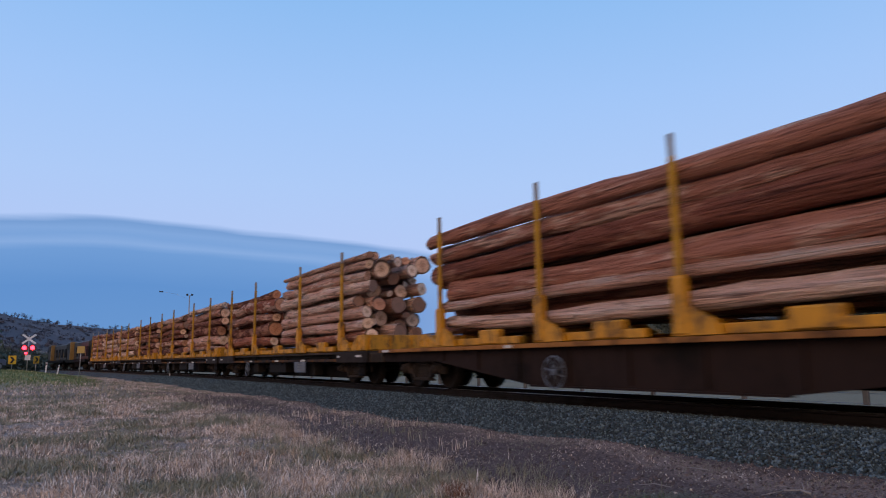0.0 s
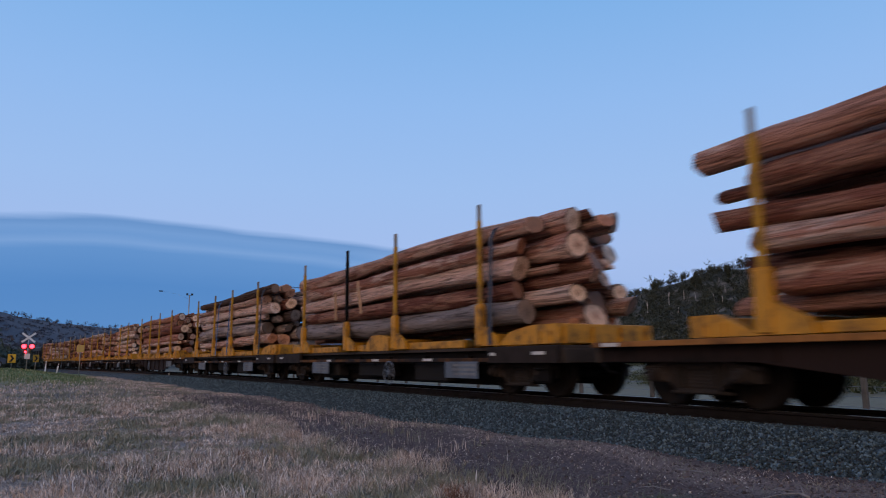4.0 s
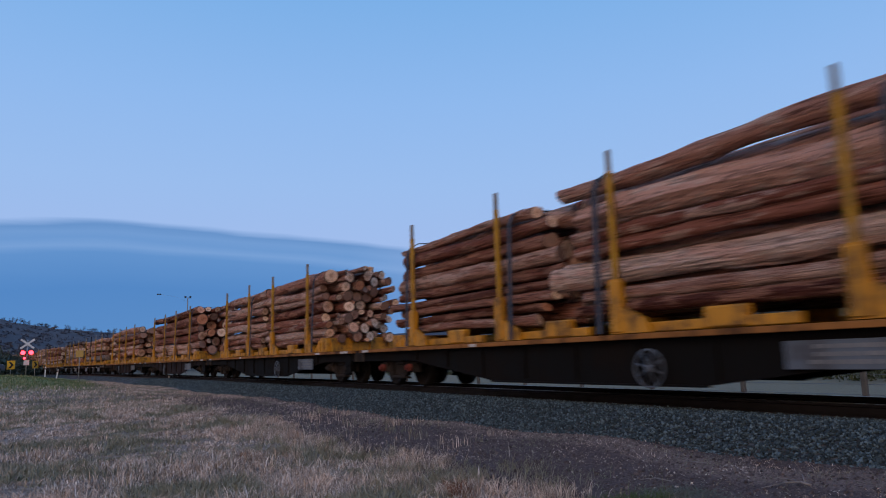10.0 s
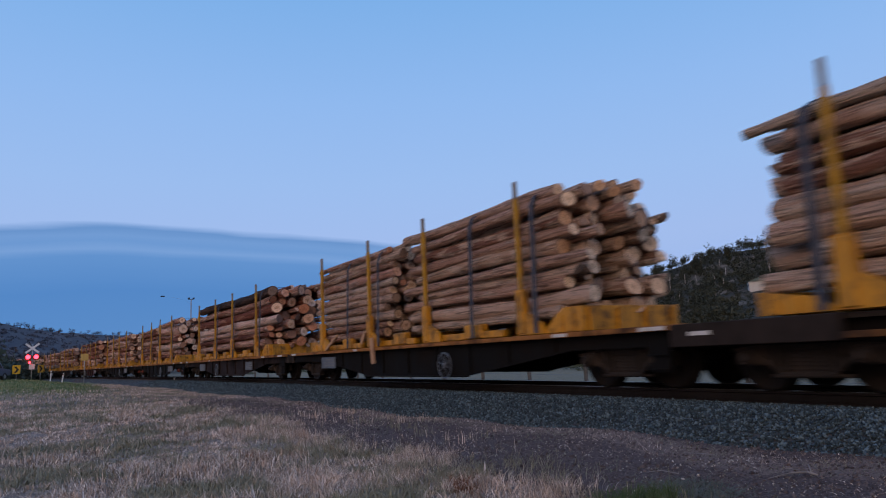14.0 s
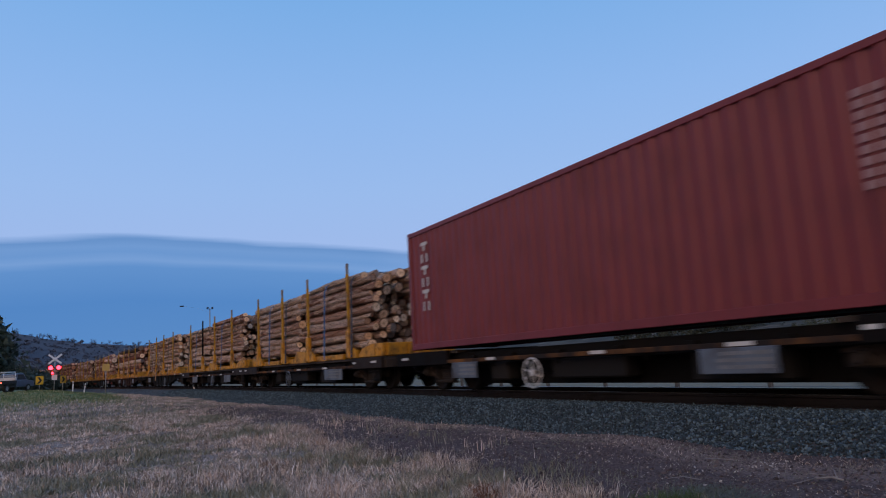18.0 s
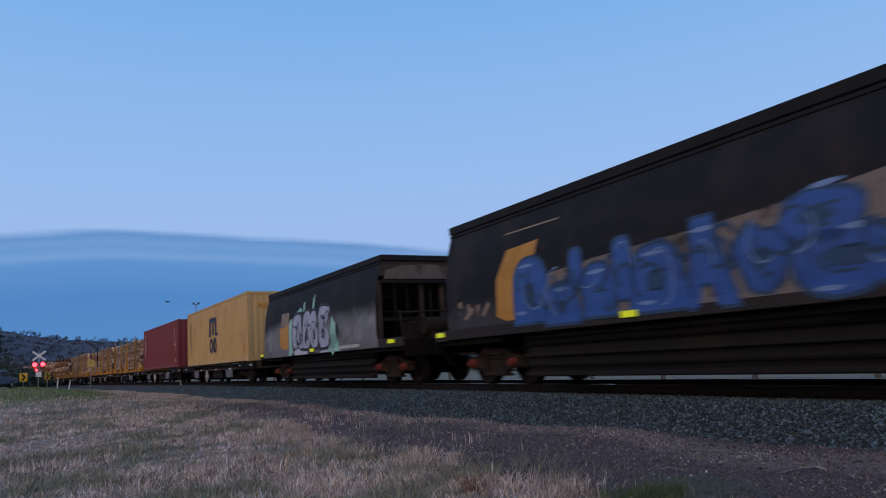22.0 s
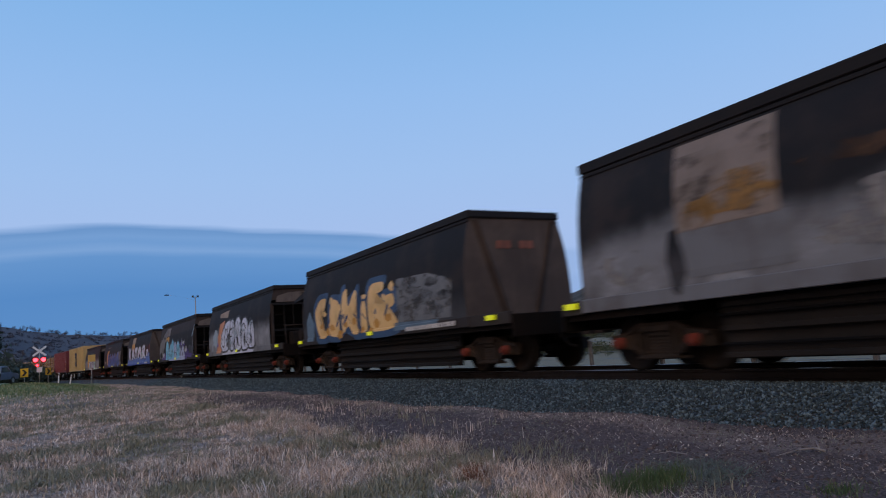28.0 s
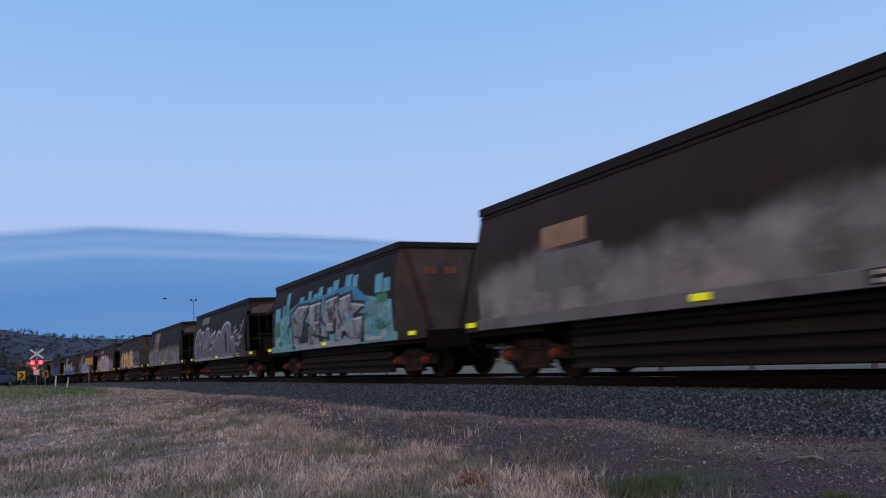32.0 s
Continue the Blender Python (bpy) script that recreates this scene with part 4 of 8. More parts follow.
def container(label, paint, z0, h):
    ob = thing("shipping_container", label, "container", "containers on the train")
    l, wd, z1 = 6.096, 1.219, z0 + h
    for s in (-1, 1):
        bm = bmesh.new()
        corrugated(bm, "y", -l + 0.12, l - 0.12, z0 + 0.15, z1 - 0.10, s * (wd - 0.012), 0.036, 0.278, s)
        part("side_wall", done(bm), paint, ob)
        bm = bmesh.new()
        box(bm, min(s * wd, s * (wd - 0.06)), max(s * wd, s * (wd - 0.06)), -l + 0.15, l - 0.15, z0 + 0.02, z0 + 0.16, 0.008)
        part("bottom_rail", bm, paint, ob)
        bm = bmesh.new()
        box(bm, min(s * wd, s * (wd - 0.06)), max(s * wd, s * (wd - 0.06)), -l + 0.15, l - 0.15, z1 - 0.12, z1 - 0.015, 0.01)
        part("top_rail", bm, paint, ob)
        for y in (-1, 1):
            bm = bmesh.new()
            box(bm, min(s * wd, s * (wd - 0.16)), max(s * wd, s * (wd - 0.16)), min(y * l, y * (l - 0.15)), max(y * l, y * (l - 0.15)), z0 + 0.118, z1 - 0.118, 0.012)
            part("corner_post", bm, paint, ob)
            for z in (z0, z1 - 0.118):
                bm = bmesh.new()
                box(bm, min(s * (wd + 0.002), s * (wd - 0.165)), max(s * (wd + 0.002), s * (wd - 0.165)), min(y * (l + 0.002), y * (l - 0.178)), max(y * (l + 0.002), y * (l - 0.178)), z, z + 0.118, 0.014)
                part("corner_casting", bm, paint, ob)
    for y in (-1, 1):
        bm = bmesh.new()
        corrugated(bm, "x", -wd + 0.12, wd - 0.12, z0 + 0.14, z1 - 0.1, y * (l - 0.02), 0.022, 0.25, y)
        part("end_wall", done(bm), paint, ob)
        bm = bmesh.new()
        part("end_sill", box(bmesh.new(), -wd + 0.165, wd - 0.165, min(y * l, y * (l - 0.08)), max(y * l, y * (l - 0.08)), z0 + 0.01, z0 + 0.15, 0.01), paint, ob)
        box(bm, -wd + 0.165, wd - 0.165, min(y * l, y * (l - 0.08)), max(y * l, y * (l - 0.08)), z1 - 0.13, z1 - 0.02, 0.01)
        part("end_header", bm, paint, ob)
    bm = bmesh.new()
    corrugated(bm, "y", -l + 0.1, l - 0.1, -wd + 0.06, wd - 0.06, z1 - 0.02, 0.02, 0.21, 1)
    for v in bm.verts:
        v.co = Vector((v.co.z, v.co.y, v.co.x))
    part("roof", done(bm), paint, ob)
    bm = bmesh.new()
    box(bm, -wd + 0.06, wd - 0.06, -l + 0.1, l - 0.1, z0 + 0.06, z0 + 0.13)
    part("floor", bm, M_DECK, ob)
    return ob


def side_mark(ob, name, material, shapes, x=-1.2265):
    """Flat marks on the near side: each shape is an outline of (y, z)."""
    bm = bmesh.new()
    for pts in shapes:
        plate(bm, pts, "x", x - 0.004, x)
    return part(name, done(bm), material, ob)


def rect(y0, y1, z0, z1):
    return [(y0, z0), (y1, z0), (y1, z1), (y0, z1)]


CZ = 0.96
red = container("maroon corrugated forty-foot container with white side lettering", M_RED, CZ, 2.90)
# upright row of white letter blocks near the front corner
rnd = random.Random(5)
z = CZ + 2.55
blocks = []
for k in range(6):
    h = 0.21
    blocks += [rect(5.05, 5.12, z - h, z), rect(5.30, 5.37, z - h, z)] if k % 2 else [rect(5.05, 5.37, z - 0.08, z), rect(5.17, 5.25, z - h, z - 0.08)]
    z -= h + 0.075
side_mark(red, "lettering", M_WHITE, blocks)
tagged(side_mark(red, "faded_lettering", M_FADE, [rect(-5.35 + 0.2 * k, -5.22 + 0.2 * k, CZ + 1.25 + 0.13 * j, CZ + 1.34 + 0.13 * j) for k in range(2) for j in range(9)]), kind="stuff")
side_mark(red, "warning_sticker", M_STICK, [rect(-5.52, -5.30, CZ + 0.33, CZ + 0.55)])
side_mark(red, "warning_sticker", M_STICK, [rect(-5.50, -5.34, CZ + 1.02, CZ + 1.16)])
side_mark(red, "white_label", M_WHITE, [rect(-5.50, -5.34, CZ + 1.32, CZ + 1.50)])
bm = bmesh.new()
box(bm, -0.35, -0.13, -6.104, -6.097, CZ + 0.42, CZ + 0.66)
part("warning_sticker", bm, M_STICK, red)
bm = bmesh.new()
box(bm, 0.45, 0.65, -6.104, -6.097, CZ + 0.45, CZ + 0.60)
part("warning_sticker", bm, M_STICK, red)
bm = bmesh.new()
for j in range(9):
    box(bm, 0.55, 0.68, -6.104, -6.097, CZ + 1.25 + 0.14 * j, CZ + 1.34 + 0.14 * j)
tagged(part("faded_lettering", bm, M_FADE, red), kind="stuff")

ochre = container("ochre-yellow corrugated forty-foot container with a dark blue side mark", M_OCH, CZ - 0.03, 2.95)
Z0 = CZ - 0.03
# dark mark: a comb with three legs on feet, and two round rings below
up = [[(0.78, Z0 + 1.38), (0.42, Z0 + 1.38), (0.42, Z0 + 2.20), (0.50, Z0 + 2.30), (0.78, Z0 + 2.26)], rect(-0.16, 0.14, Z0 + 1.44, Z0 + 2.30), rect(-0.70, -0.40, Z0 + 1.38, Z0 + 2.26), rect(0.14, 0.42, Z0 + 2.06, Z0 + 2.30), rect(-0.40, -0.16, Z0 + 2.06, Z0 + 2.30), rect(-0.96, -0.70, Z0 + 1.38, Z0 + 1.50), rect(0.78, 0.88, Z0 + 1.38, Z0 + 1.47)]
low = []
for c in (0.36, -0.38):
    ring = [(c + 0.34 * math.cos(a), Z0 + 0.92 + 0.37 * math.sin(a)) for a in (math.pi * k / 8 for k in range(17))]
    core = [(c + 0.15 * math.cos(a), Z0 + 0.92 + 0.19 * math.sin(a)) for a in (math.pi * k / 8 for k in range(17))]
    low += [[ring[k], ring[k + 1], core[k + 1], core[k]] for k in range(16)]
side_mark(ochre, "dark_mark_upper", M_NAVY, up, -1.2235)
side_mark(ochre, "dark_mark_lower", M_NAVY, low, -1.2235)
side_mark(ochre, "lettering", M_OCHD, [rect(5.02 + 0.30 * k, 5.11 + 0.30 * k, Z0 + 0.55 + 0.15 * j + 0.5 * k, Z0 + 0.65 + 0.15 * j + 0.5 * k) for k in range(2) for j in range(12 - 3 * k)])
side_mark(ochre, "warning_sticker", M_STICK, [rect(-5.5, -5.25, Z0 + 0.62, Z0 + 0.74), rect(-5.5, -5.25, Z0 + 0.50, Z0 + 0.58)])
side_mark(ochre, "small_label", M_STICK, [rect(-5.5, -5.2, Z0 + 1.52, Z0 + 1.56)])
bm = bmesh.new()
for z in (2.36, 2.25):
    box(bm, -0.75, -0.35, -6.104, -6.097, Z0 + z, Z0 + z + 0.06)
part("lettering", bm, M_STICK, ochre)


def flat_wagon():
    w = thing("flat_wagon", "low rusty flat wagon with a white brake wheel, carrying a container", "rail wagon", "container wagons of the train")
    frame_common(w, -7.0, 7.0, False, (-5.3, 5.0), 1.2, [(3.6, 1.0), (-3.15, 1.15)], M_STEEL, M_BOGIE)
    for y in (-5.9, 5.9):
        for s in (-1, 1):
            bm = bmesh.new()
            box(bm, min(s * 0.9, s * 1.2), max(s * 0.9, s * 1.2), y - 0.15, y + 0.15, 0.90, 0.925)
            part("twist_lock_pad", bm, M_EDGE, w)
    return w


flat = flat_wagon()
flat2 = copy_thing(flat, Matrix())
for ob, q in ((flat, -173.95), (red, -173.95), (flat2, -188.9), (ochre, -188.9)):
    MOVERS.append((ob, q))

# ---- hopper wagons ----
HW = [(1.06, 1.38), (1.35, 1.40), (1.75, 1.40), (2.15, 1.38), (2.5, 1.34), (2.8, 1.28), (3.05, 1.21), (3.20, 1.165)]


def half_width(z):
    return float(np.interp(z, [a for a, b in HW], [b for a, b in HW]))


def hopper_paint(name, upper, lower, level, blotch):
    """Sooty upper part with a ragged, washed lower part."""
    k = Nodes(name)
    o = k.xyz(k.co.outputs["Object"])
    wave = k.noise(k.map((0.3, 0.42, 0.3)), 1.5, 5, 0.62)
    lev = k.math("ADD", k.math("MULTIPLY", k.math("SUBTRACT", wave, 0.5), blotch), level)
    low = k.step(k.math("SUBTRACT", lev, o[2]), -0.22, 0.30)
    run = k.noise(k.map((3, 3.5, 0.35)), 1.5, 4, 0.6)
    big = k.noise(k.map(), 0.8, 5, 0.6)
    fine = k.noise(k.map(), 45, 3, 0.6)
    c = k.mix(low, upper, lower)
    c = k.mix(k.math("MULTIPLY", k.step(run, 0.50, 0.72), 0.22), c, tuple(1.7 * v for v in upper))
    c = k.mix(k.math("MULTIPLY", k.step(big, 0.46, 0.68), 0.6), c, (0.046, 0.037, 0.034))
    chalk = k.step(k.noise(k.map((0.6, 0.55, 0.9)), 2.2, 6, 0.66), 0.46, 0.74)
    c = k.mix(k.math("MULTIPLY", k.math("MULTIPLY", chalk, low), 0.55), c, tuple(1.8 * v for v in lower))
    rust = k.step(k.noise(k.map((0.5, 0.35, 0.8)), 2.0, 5, 0.65), 0.50, 0.70)
    c = k.mix(k.math("MULTIPLY", rust, 0.20), c, (0.050, 0.033, 0.030))
    c = k.mix(k.math("MULTIPLY", fine, 0.2), c, (0.02, 0.02, 0.02))
    return k.end(c, 0.7, 0, k.math("ADD", big, k.math("MULTIPLY", fine, 0.15)), 0.02, 0.35, 0.15)


SOOT = (0.0135, 0.0148, 0.0182)
HP_DARK = hopper_paint("sooty_hopper_paint", SOOT, (0.050, 0.054, 0.062), 1.5, 1.0)
HP_GREY = hopper_paint("half_washed_hopper_paint", SOOT, (0.205, 0.222, 0.245), 1.98, 1.0)
HP_BROWN = hopper_paint("brown_sooty_hopper_paint", (0.031, 0.0225, 0.0215), (0.235, 0.238, 0.255), 2.02, 1.3)
M_HOPEND = worn("rusty_hopper_end", (0.040, 0.032, 0.029), (0.085, 0.064, 0.053), 0.7, 0.8, 0.75)
M_PLAINEND = worn("brown_plain_hopper_end", (0.075, 0.060, 0.054), (0.13, 0.105, 0.09), 0.7, 0.8, 0.75)
M_SILLEND = worn("brown_grey_sill_end", (0.038, 0.033, 0.031), (0.024, 0.020, 0.018), 0.7, 1.0, 0.7)
M_SCRAPE = worn("pale_scraped_paint", (0.15, 0.125, 0.11), (0.03, 0.025, 0.022), 1.0, 1.1, 0.75)
M_GEAR = worn("oily_brake_gear", (0.016, 0.0135, 0.0125), (0.042, 0.032, 0.027), 0.8, 1.6, 0.75)
M_TRIM = worn("black_top_chord", (0.014, 0.013, 0.014), (0.03, 0.026, 0.024), 0.5, 1.0, 0.6)


def hopper(label, paint, sill, hood, group="hopper wagons of the train"):
    w = thing("hopper_wagon", label, "rail wagon", group)
    y0, y1 = -5.03, 4.92
    prof = [(-b, a) for a, b in HW]
    for s, nm in ((-1, "side_sheet"), (1, "side_sheet")):
        bm = bmesh.new()
        ys = np.linspace(y0, y1, 9)
        grid = [[bm.verts.new((s * -x, y, z)) for x, z in prof] for y in ys]
        for i in range(len(ys) - 1):
            for j in range(len(prof) - 1):
                bm.faces.new((grid[i][j], grid[i + 1][j], grid[i + 1][j + 1], grid[i][j + 1])).smooth = True
        part(nm, done(bm), paint, w)
        bm = bmesh.new()
        box(bm, min(s * 1.09, s * 1.20), max(s * 1.09, s * 1.20), y0 - 0.03, y1 + 0.03, 3.19, 3.36, 0.015)
        box(bm, min(s * 1.12, s * 1.21), max(s * 1.12, s * 1.21), y0, y1, 3.11, 3.16, 0.008)
        part("top_chord", bm, M_TRIM, w)
        bm = bmesh.new()
        box(bm, min(s * 1.32, s * 1.415), max(s * 1.32, s * 1.415), y0 - 0.06, y1 + 0.06, 0.95, 1.16, 0.01)
        part("side_sill", bm, sill, w)
        for ya, yb in ((y0 - 1.45, y0 - 0.062), (y1 + 0.062, y1 + 0.55)):
            part("sill_end", box(bmesh.new(), min(s * 1.32, s * 1.41), max(s * 1.32, s * 1.41), ya, yb, 0.93, 1.155, 0.01), M_SILLEND, w)
        # ribbed lower bay between the bogies
        bm = bmesh.new()
        a, b = -4.2, 2.65
        plate(bm, [(a, 0.945), (a + 0.04, 0.17), (b - 0.04, 0.17), (b, 0.945)], "x", s * 1.02, s * 1.08)
        part("lower_bay", done(bm), M_SKIRT, w)
        for z in (0.22, 0.56, 0.87):
            part("bay_rib", box(bmesh.new(), min(s * 1.081, s * 1.18), max(s * 1.081, s * 1.18), a + 0.05, b - 0.05, z - 0.035, z + 0.035, 0.01), M_SKIRT, w)
        for z in (0.36, 0.74):
            bm = bmesh.new()
            tube(bm, (s * 1.15, a, z), (s * 1.15, b, z), 0.022, 0.022, 8)
            part("brake_pipe", bm, M_STEEL, w)
        for y in (-5.90, -0.32, 5.20):
            bm = bmesh.new()
            box(bm, min(s * 1.416, s * 1.462), max(s * 1.416, s * 1.462), y - 0.14, y + 0.14, 1.025, 1.12, 0.004)
            part("reflector", bm, M_REFL, w, "bright yellow reflector")
    # ends
    for e, y in ((-1, y0), (1, y1)):
        bm = bmesh.new()
        if e < 0 and hood:
            pts = [(x, z) for x, z in prof if z >= 2.65] + [(-x, z) for x, z in prof[::-1] if z >= 2.65]
            plate(bm, pts, "y", y, y + 0.03)
            part("end_sheet", done(bm), M_HOPEND, w)
            # slope sheet that runs in below the hood
            bm = bmesh.new()
            vs = [bm.verts.new(p) for p in ((-1.24, y + 0.03, 2.72), (1.24, y + 0.03, 2.72), (1.1, y + 1.75, 1.06), (-1.1, y + 1.75, 1.06))]
            bm.faces.new(vs)
            part("slope_sheet", done(bm), M_SKIRT, w)
            bm = bmesh.new()
            plate(bm, [(y, 2.67), (y - 1.46, 2.41), (y - 1.46, 2.46), (y, 2.80)], "x", 0.98, 1.22)
            box(bm, -1.27, 1.27, y - 0.14, y - 0.021, 2.60, 2.68)
            part("hood", done(bm), M_TRIM, w, "narrow sheet canopy that slopes down over the end platform")
            for x in (-1.27, -0.02, 0.62, 1.27):
                bm = bmesh.new()
                box(bm, x - 0.055, x + 0.055, y - 0.02, y + 0.09, 1.06, 2.66, 0.008)
                part("end_post", bm, M_HOPEND, w)
            part("pale_scrape", done(plate(bmesh.new(), [(-1.12, 2.72), (1.10, 2.72), (1.02, 3.0), (0.3, 3.12), (-0.6, 3.08), (-1.05, 2.95)], "y", y - 0.008, y - 0.001)), M_SCRAPE, w)
            for x, r in ((-0.78, 0.035), (-0.42, 0.028), (0.30, 0.035), (0.95, 0.03)):
                part("air_pipe", tube(bmesh.new(), (x, y + 0.10, 1.06), (x, y + 0.10, 2.62), r, r, 8), M_SKIRT, w)
            for xa, xb, za in ((-1.22, -0.05, 1.62), (0.0, 1.22, 1.48)):
                part("cross_bar", box(bmesh.new(), xa, xb, y + 0.02, y + 0.07, za, za + 0.09, 0.008), M_SKIRT, w)
            for z in (1.45, 1.85, 2.25):
                bm = bmesh.new()
                tube(bm, (-1.2, y - 0.03, z), (-0.6, y - 0.03, z), 0.016, 0.016, 6)
                part("ladder_rung", bm, M_STEEL, w)
            # brake gear on the platform: a valve box, a cross tank on feet, a cylinder, levers and stays
            part("valve_box", box(bmesh.new(), -0.7, 0.2, y - 0.5, y - 0.1, 1.07, 1.58, 0.03), M_GEAR, w)
            part("air_tank", tube(bmesh.new(), (-0.55, y - 0.95, 1.42), (0.85, y - 0.95, 1.42), 0.21, 0.21, 16), M_GEAR, w)
            for x in (-0.35, 0.65):
                part("tank_foot", box(bmesh.new(), x - 0.05, x + 0.05, y - 1.1, y - 0.8, 0.972, 1.26, 0.01), M_GEAR, w)
            part("brake_cylinder", tube(bmesh.new(), (0.62, y - 0.15, 1.33), (0.62, y - 0.68, 1.33), 0.15, 0.15, 14), M_GEAR, w)
            part("cylinder_foot", box(bmesh.new(), 0.50, 0.74, y - 0.55, y - 0.25, 0.972, 1.20, 0.01), M_GEAR, w)
            for x, ya in ((-0.95, -0.6), (0.25, -1.25), (1.05, -0.9)):
                part("stay_pipe", tube(bmesh.new(), (x, y + ya, 0.972), (x, y + ya + 0.12, 1.86), 0.028, 0.028, 8), M_GEAR, w)
            part("cross_pipe", tube(bmesh.new(), (-0.95, y - 0.5, 1.80), (1.05, y - 0.8, 1.80), 0.024, 0.024, 8), M_GEAR, w)
            part("brake_lever", box(bmesh.new(), 0.90, 0.94, y - 1.2, y - 0.35, 1.50, 1.58, 0.008), M_GEAR, w)
        else:
            pts = prof + [(-x, z) for x, z in prof[::-1]]
            plate(bm, pts, "y", y, y - e * 0.03)
            part("end_sheet", done(bm), M_PLAINEND, w)
            if e > 0 and not hood:
                # sloping hood that juts forward over the end platform
                bm = bmesh.new()
                plate(bm, [(y, 2.81), (y, 2.77), (y + 1.4, 2.48), (y + 1.4, 2.52)], "x", -1.2, 1.2)
                for s in (-1, 1):
                    plate(bm, [(y, 2.768), (y, 2.55), (y + 1.39, 2.46), (y + 1.39, 2.478)], "x", s * 1.2, s * 1.18)
                part("hood", done(bm), M_TRIM, w, "dark sloping sheet hood")
            for s in (-1, 1):
                bm = bmesh.new()
                d = e * 0.07
                vs = [(s * 1.10, y, 3.15), (s * 0.99, y + d, 3.15), (s * 0.36, y + d, 1.08), (s * 0.48, y, 1.08)]
                a = [bm.verts.new(v) for v in vs]
                b = [bm.verts.new((v[0], y - e * 0.01, v[2])) for v in vs]
                bm.faces.new(a)
                for i in range(4):
                    bm.faces.new((a[i], a[(i + 1) % 4], b[(i + 1) % 4], b[i]))
                part("corner_rib", done(bm), M_HOPEND, w)
        bm = bmesh.new()
        box(bm, -1.20, 1.20, y - 0.05, y + 0.05, 3.20, 3.357, 0.015)
        part("top_chord", bm, M_TRIM, w)
    bm = bmesh.new()
    box(bm, -1.31, 1.31, y0 - 1.45, y0 + 1.8, 0.84, 0.97)
    box(bm, -1.31, 1.31, y1 - 1.8, y1 + 0.55, 0.84, 0.97)
    box(bm, -0.20, 0.20, y0 - 1.45, y1 + 0.55, 0.58, 0.84)
    box(bm, -1.38, 1.38, y0 - 1.51, y0 - 1.451, 0.68, 1.10, 0.01)
    box(bm, -1.38, 1.38, y1 + 0.551, y1 + 0.61, 0.68, 1.10, 0.01)
    part("underframe", bm, M_STEEL, w)
    bm = bmesh.new()
    box(bm, 0.28, 0.60, y0 - 1.52, y0 - 1.512, 0.88, 1.0)
    part("reflector", bm, M_REFL, w, "bright yellow reflector")
    bm = bmesh.new()
    box(bm, -1.06, 1.06, y0 + 0.05, y1 - 0.05, 3.02, 3.06)
    part("load_cover", bm, M_TRIM, w)
    bogie(w, -5.0, M_REDEND)
    bogie(w, 3.92, M_REDEND)
    coupler(w, y0 - 1.5, -1)
    coupler(w, y1 + 0.6, 1)
    return w


def on_side(ob, name, material, shapes, layer=0, label=""):
    """Paint on a curved near side: outlines of (y, z), cut into strips that follow the sheet."""
    for pts in shapes:
        bm = bmesh.new()
        bm.faces.new([bm.verts.new((0, y, z)) for y, z in pts])
        wrap(ob, name, material, bm, layer, label)


def wrap(ob, name, material, bm, layer, label=""):
    bmesh.ops.triangulate(bm, faces=bm.faces[:])
    for z in (1.06, 1.16, 1.17, 1.25, 1.35, 1.55, 1.75, 1.95, 2.15, 2.35, 2.5, 2.65, 2.8, 2.95, 3.05):
        bmesh.ops.bisect_plane(bm, geom=bm.verts[:] + bm.edges[:] + bm.faces[:], plane_co=(0, 0, z), plane_no=(0, 0, 1))
    for v in bm.verts:
        w = half_width(v.co.z) if v.co.z > 1.165 else 1.417
        v.co.y = 0.976 * v.co.y - 0.15
        v.co.x = -(w + 0.005 + 0.003 * layer)
    bmesh.ops.recalc_face_normals(bm, faces=bm.faces)
    return part(name, bm, material, ob, label)


def blob(y, z, ry, rz, n=18, seed=0, rag=0.12):
    r = random.Random(seed)
    return [(y + ry * math.cos(a) * (1 + r.uniform(-rag, rag)), z + rz * math.sin(a) * (1 + r.uniform(-rag, rag))) for a in (2 * math.pi * i / n for i in range(n))]


SP = {}


def spray(name, c):
    if name not in SP:
        SP[name] = worn("spray_" + name, c, tuple(0.55 * v for v in c), 0.5, 1.2, 0.55, 0.0, 0.3)
    return SP[name]


def mist(name, c, cover=0.5):
    """Thin spray that covers the paint beneath in ragged clouds."""
    key = "mist_" + name
    if key not in SP:
        k = Nodes(key)
        n = k.noise(k.map((1.0, 0.8, 1.0)), 2.2, 6, 0.7)
        k.put(k.math("MULTIPLY", k.step(n, 0.62 - 0.35 * cover, 0.80 - 0.35 * cover), 0.92), k.bsdf.inputs["Alpha"])
        SP[key] = k.end(k.mix(k.noise(k.map(), 6, 4, 0.6), c, tuple(0.55 * v for v in c)), 0.75, spec=0.2)
    return SP[key]


def letters(ob, name, material, text, y, z, size, layer, squeeze=1.0, lean=0.0):
    """Painted letters with the built-in font; they read from front to rear along the side."""
    cu = bpy.data.curves.new("lettering", "FONT")
    cu.body, cu.size, cu.offset = text, size, 0.03 * size
    cu.resolution_u = 3
    tmp = new("lettering", cu)
    me = tmp.to_mesh()
    bm = bmesh.new()
    bm.from_mesh(me)
    tmp.to_mesh_clear()
    bpy.data.objects.remove(tmp)
    for v in bm.verts:
        v.co = Vector((0, y - v.co.x * squeeze + lean * v.co.y, z + v.co.y))
    return wrap(ob, name, material, bm, layer)

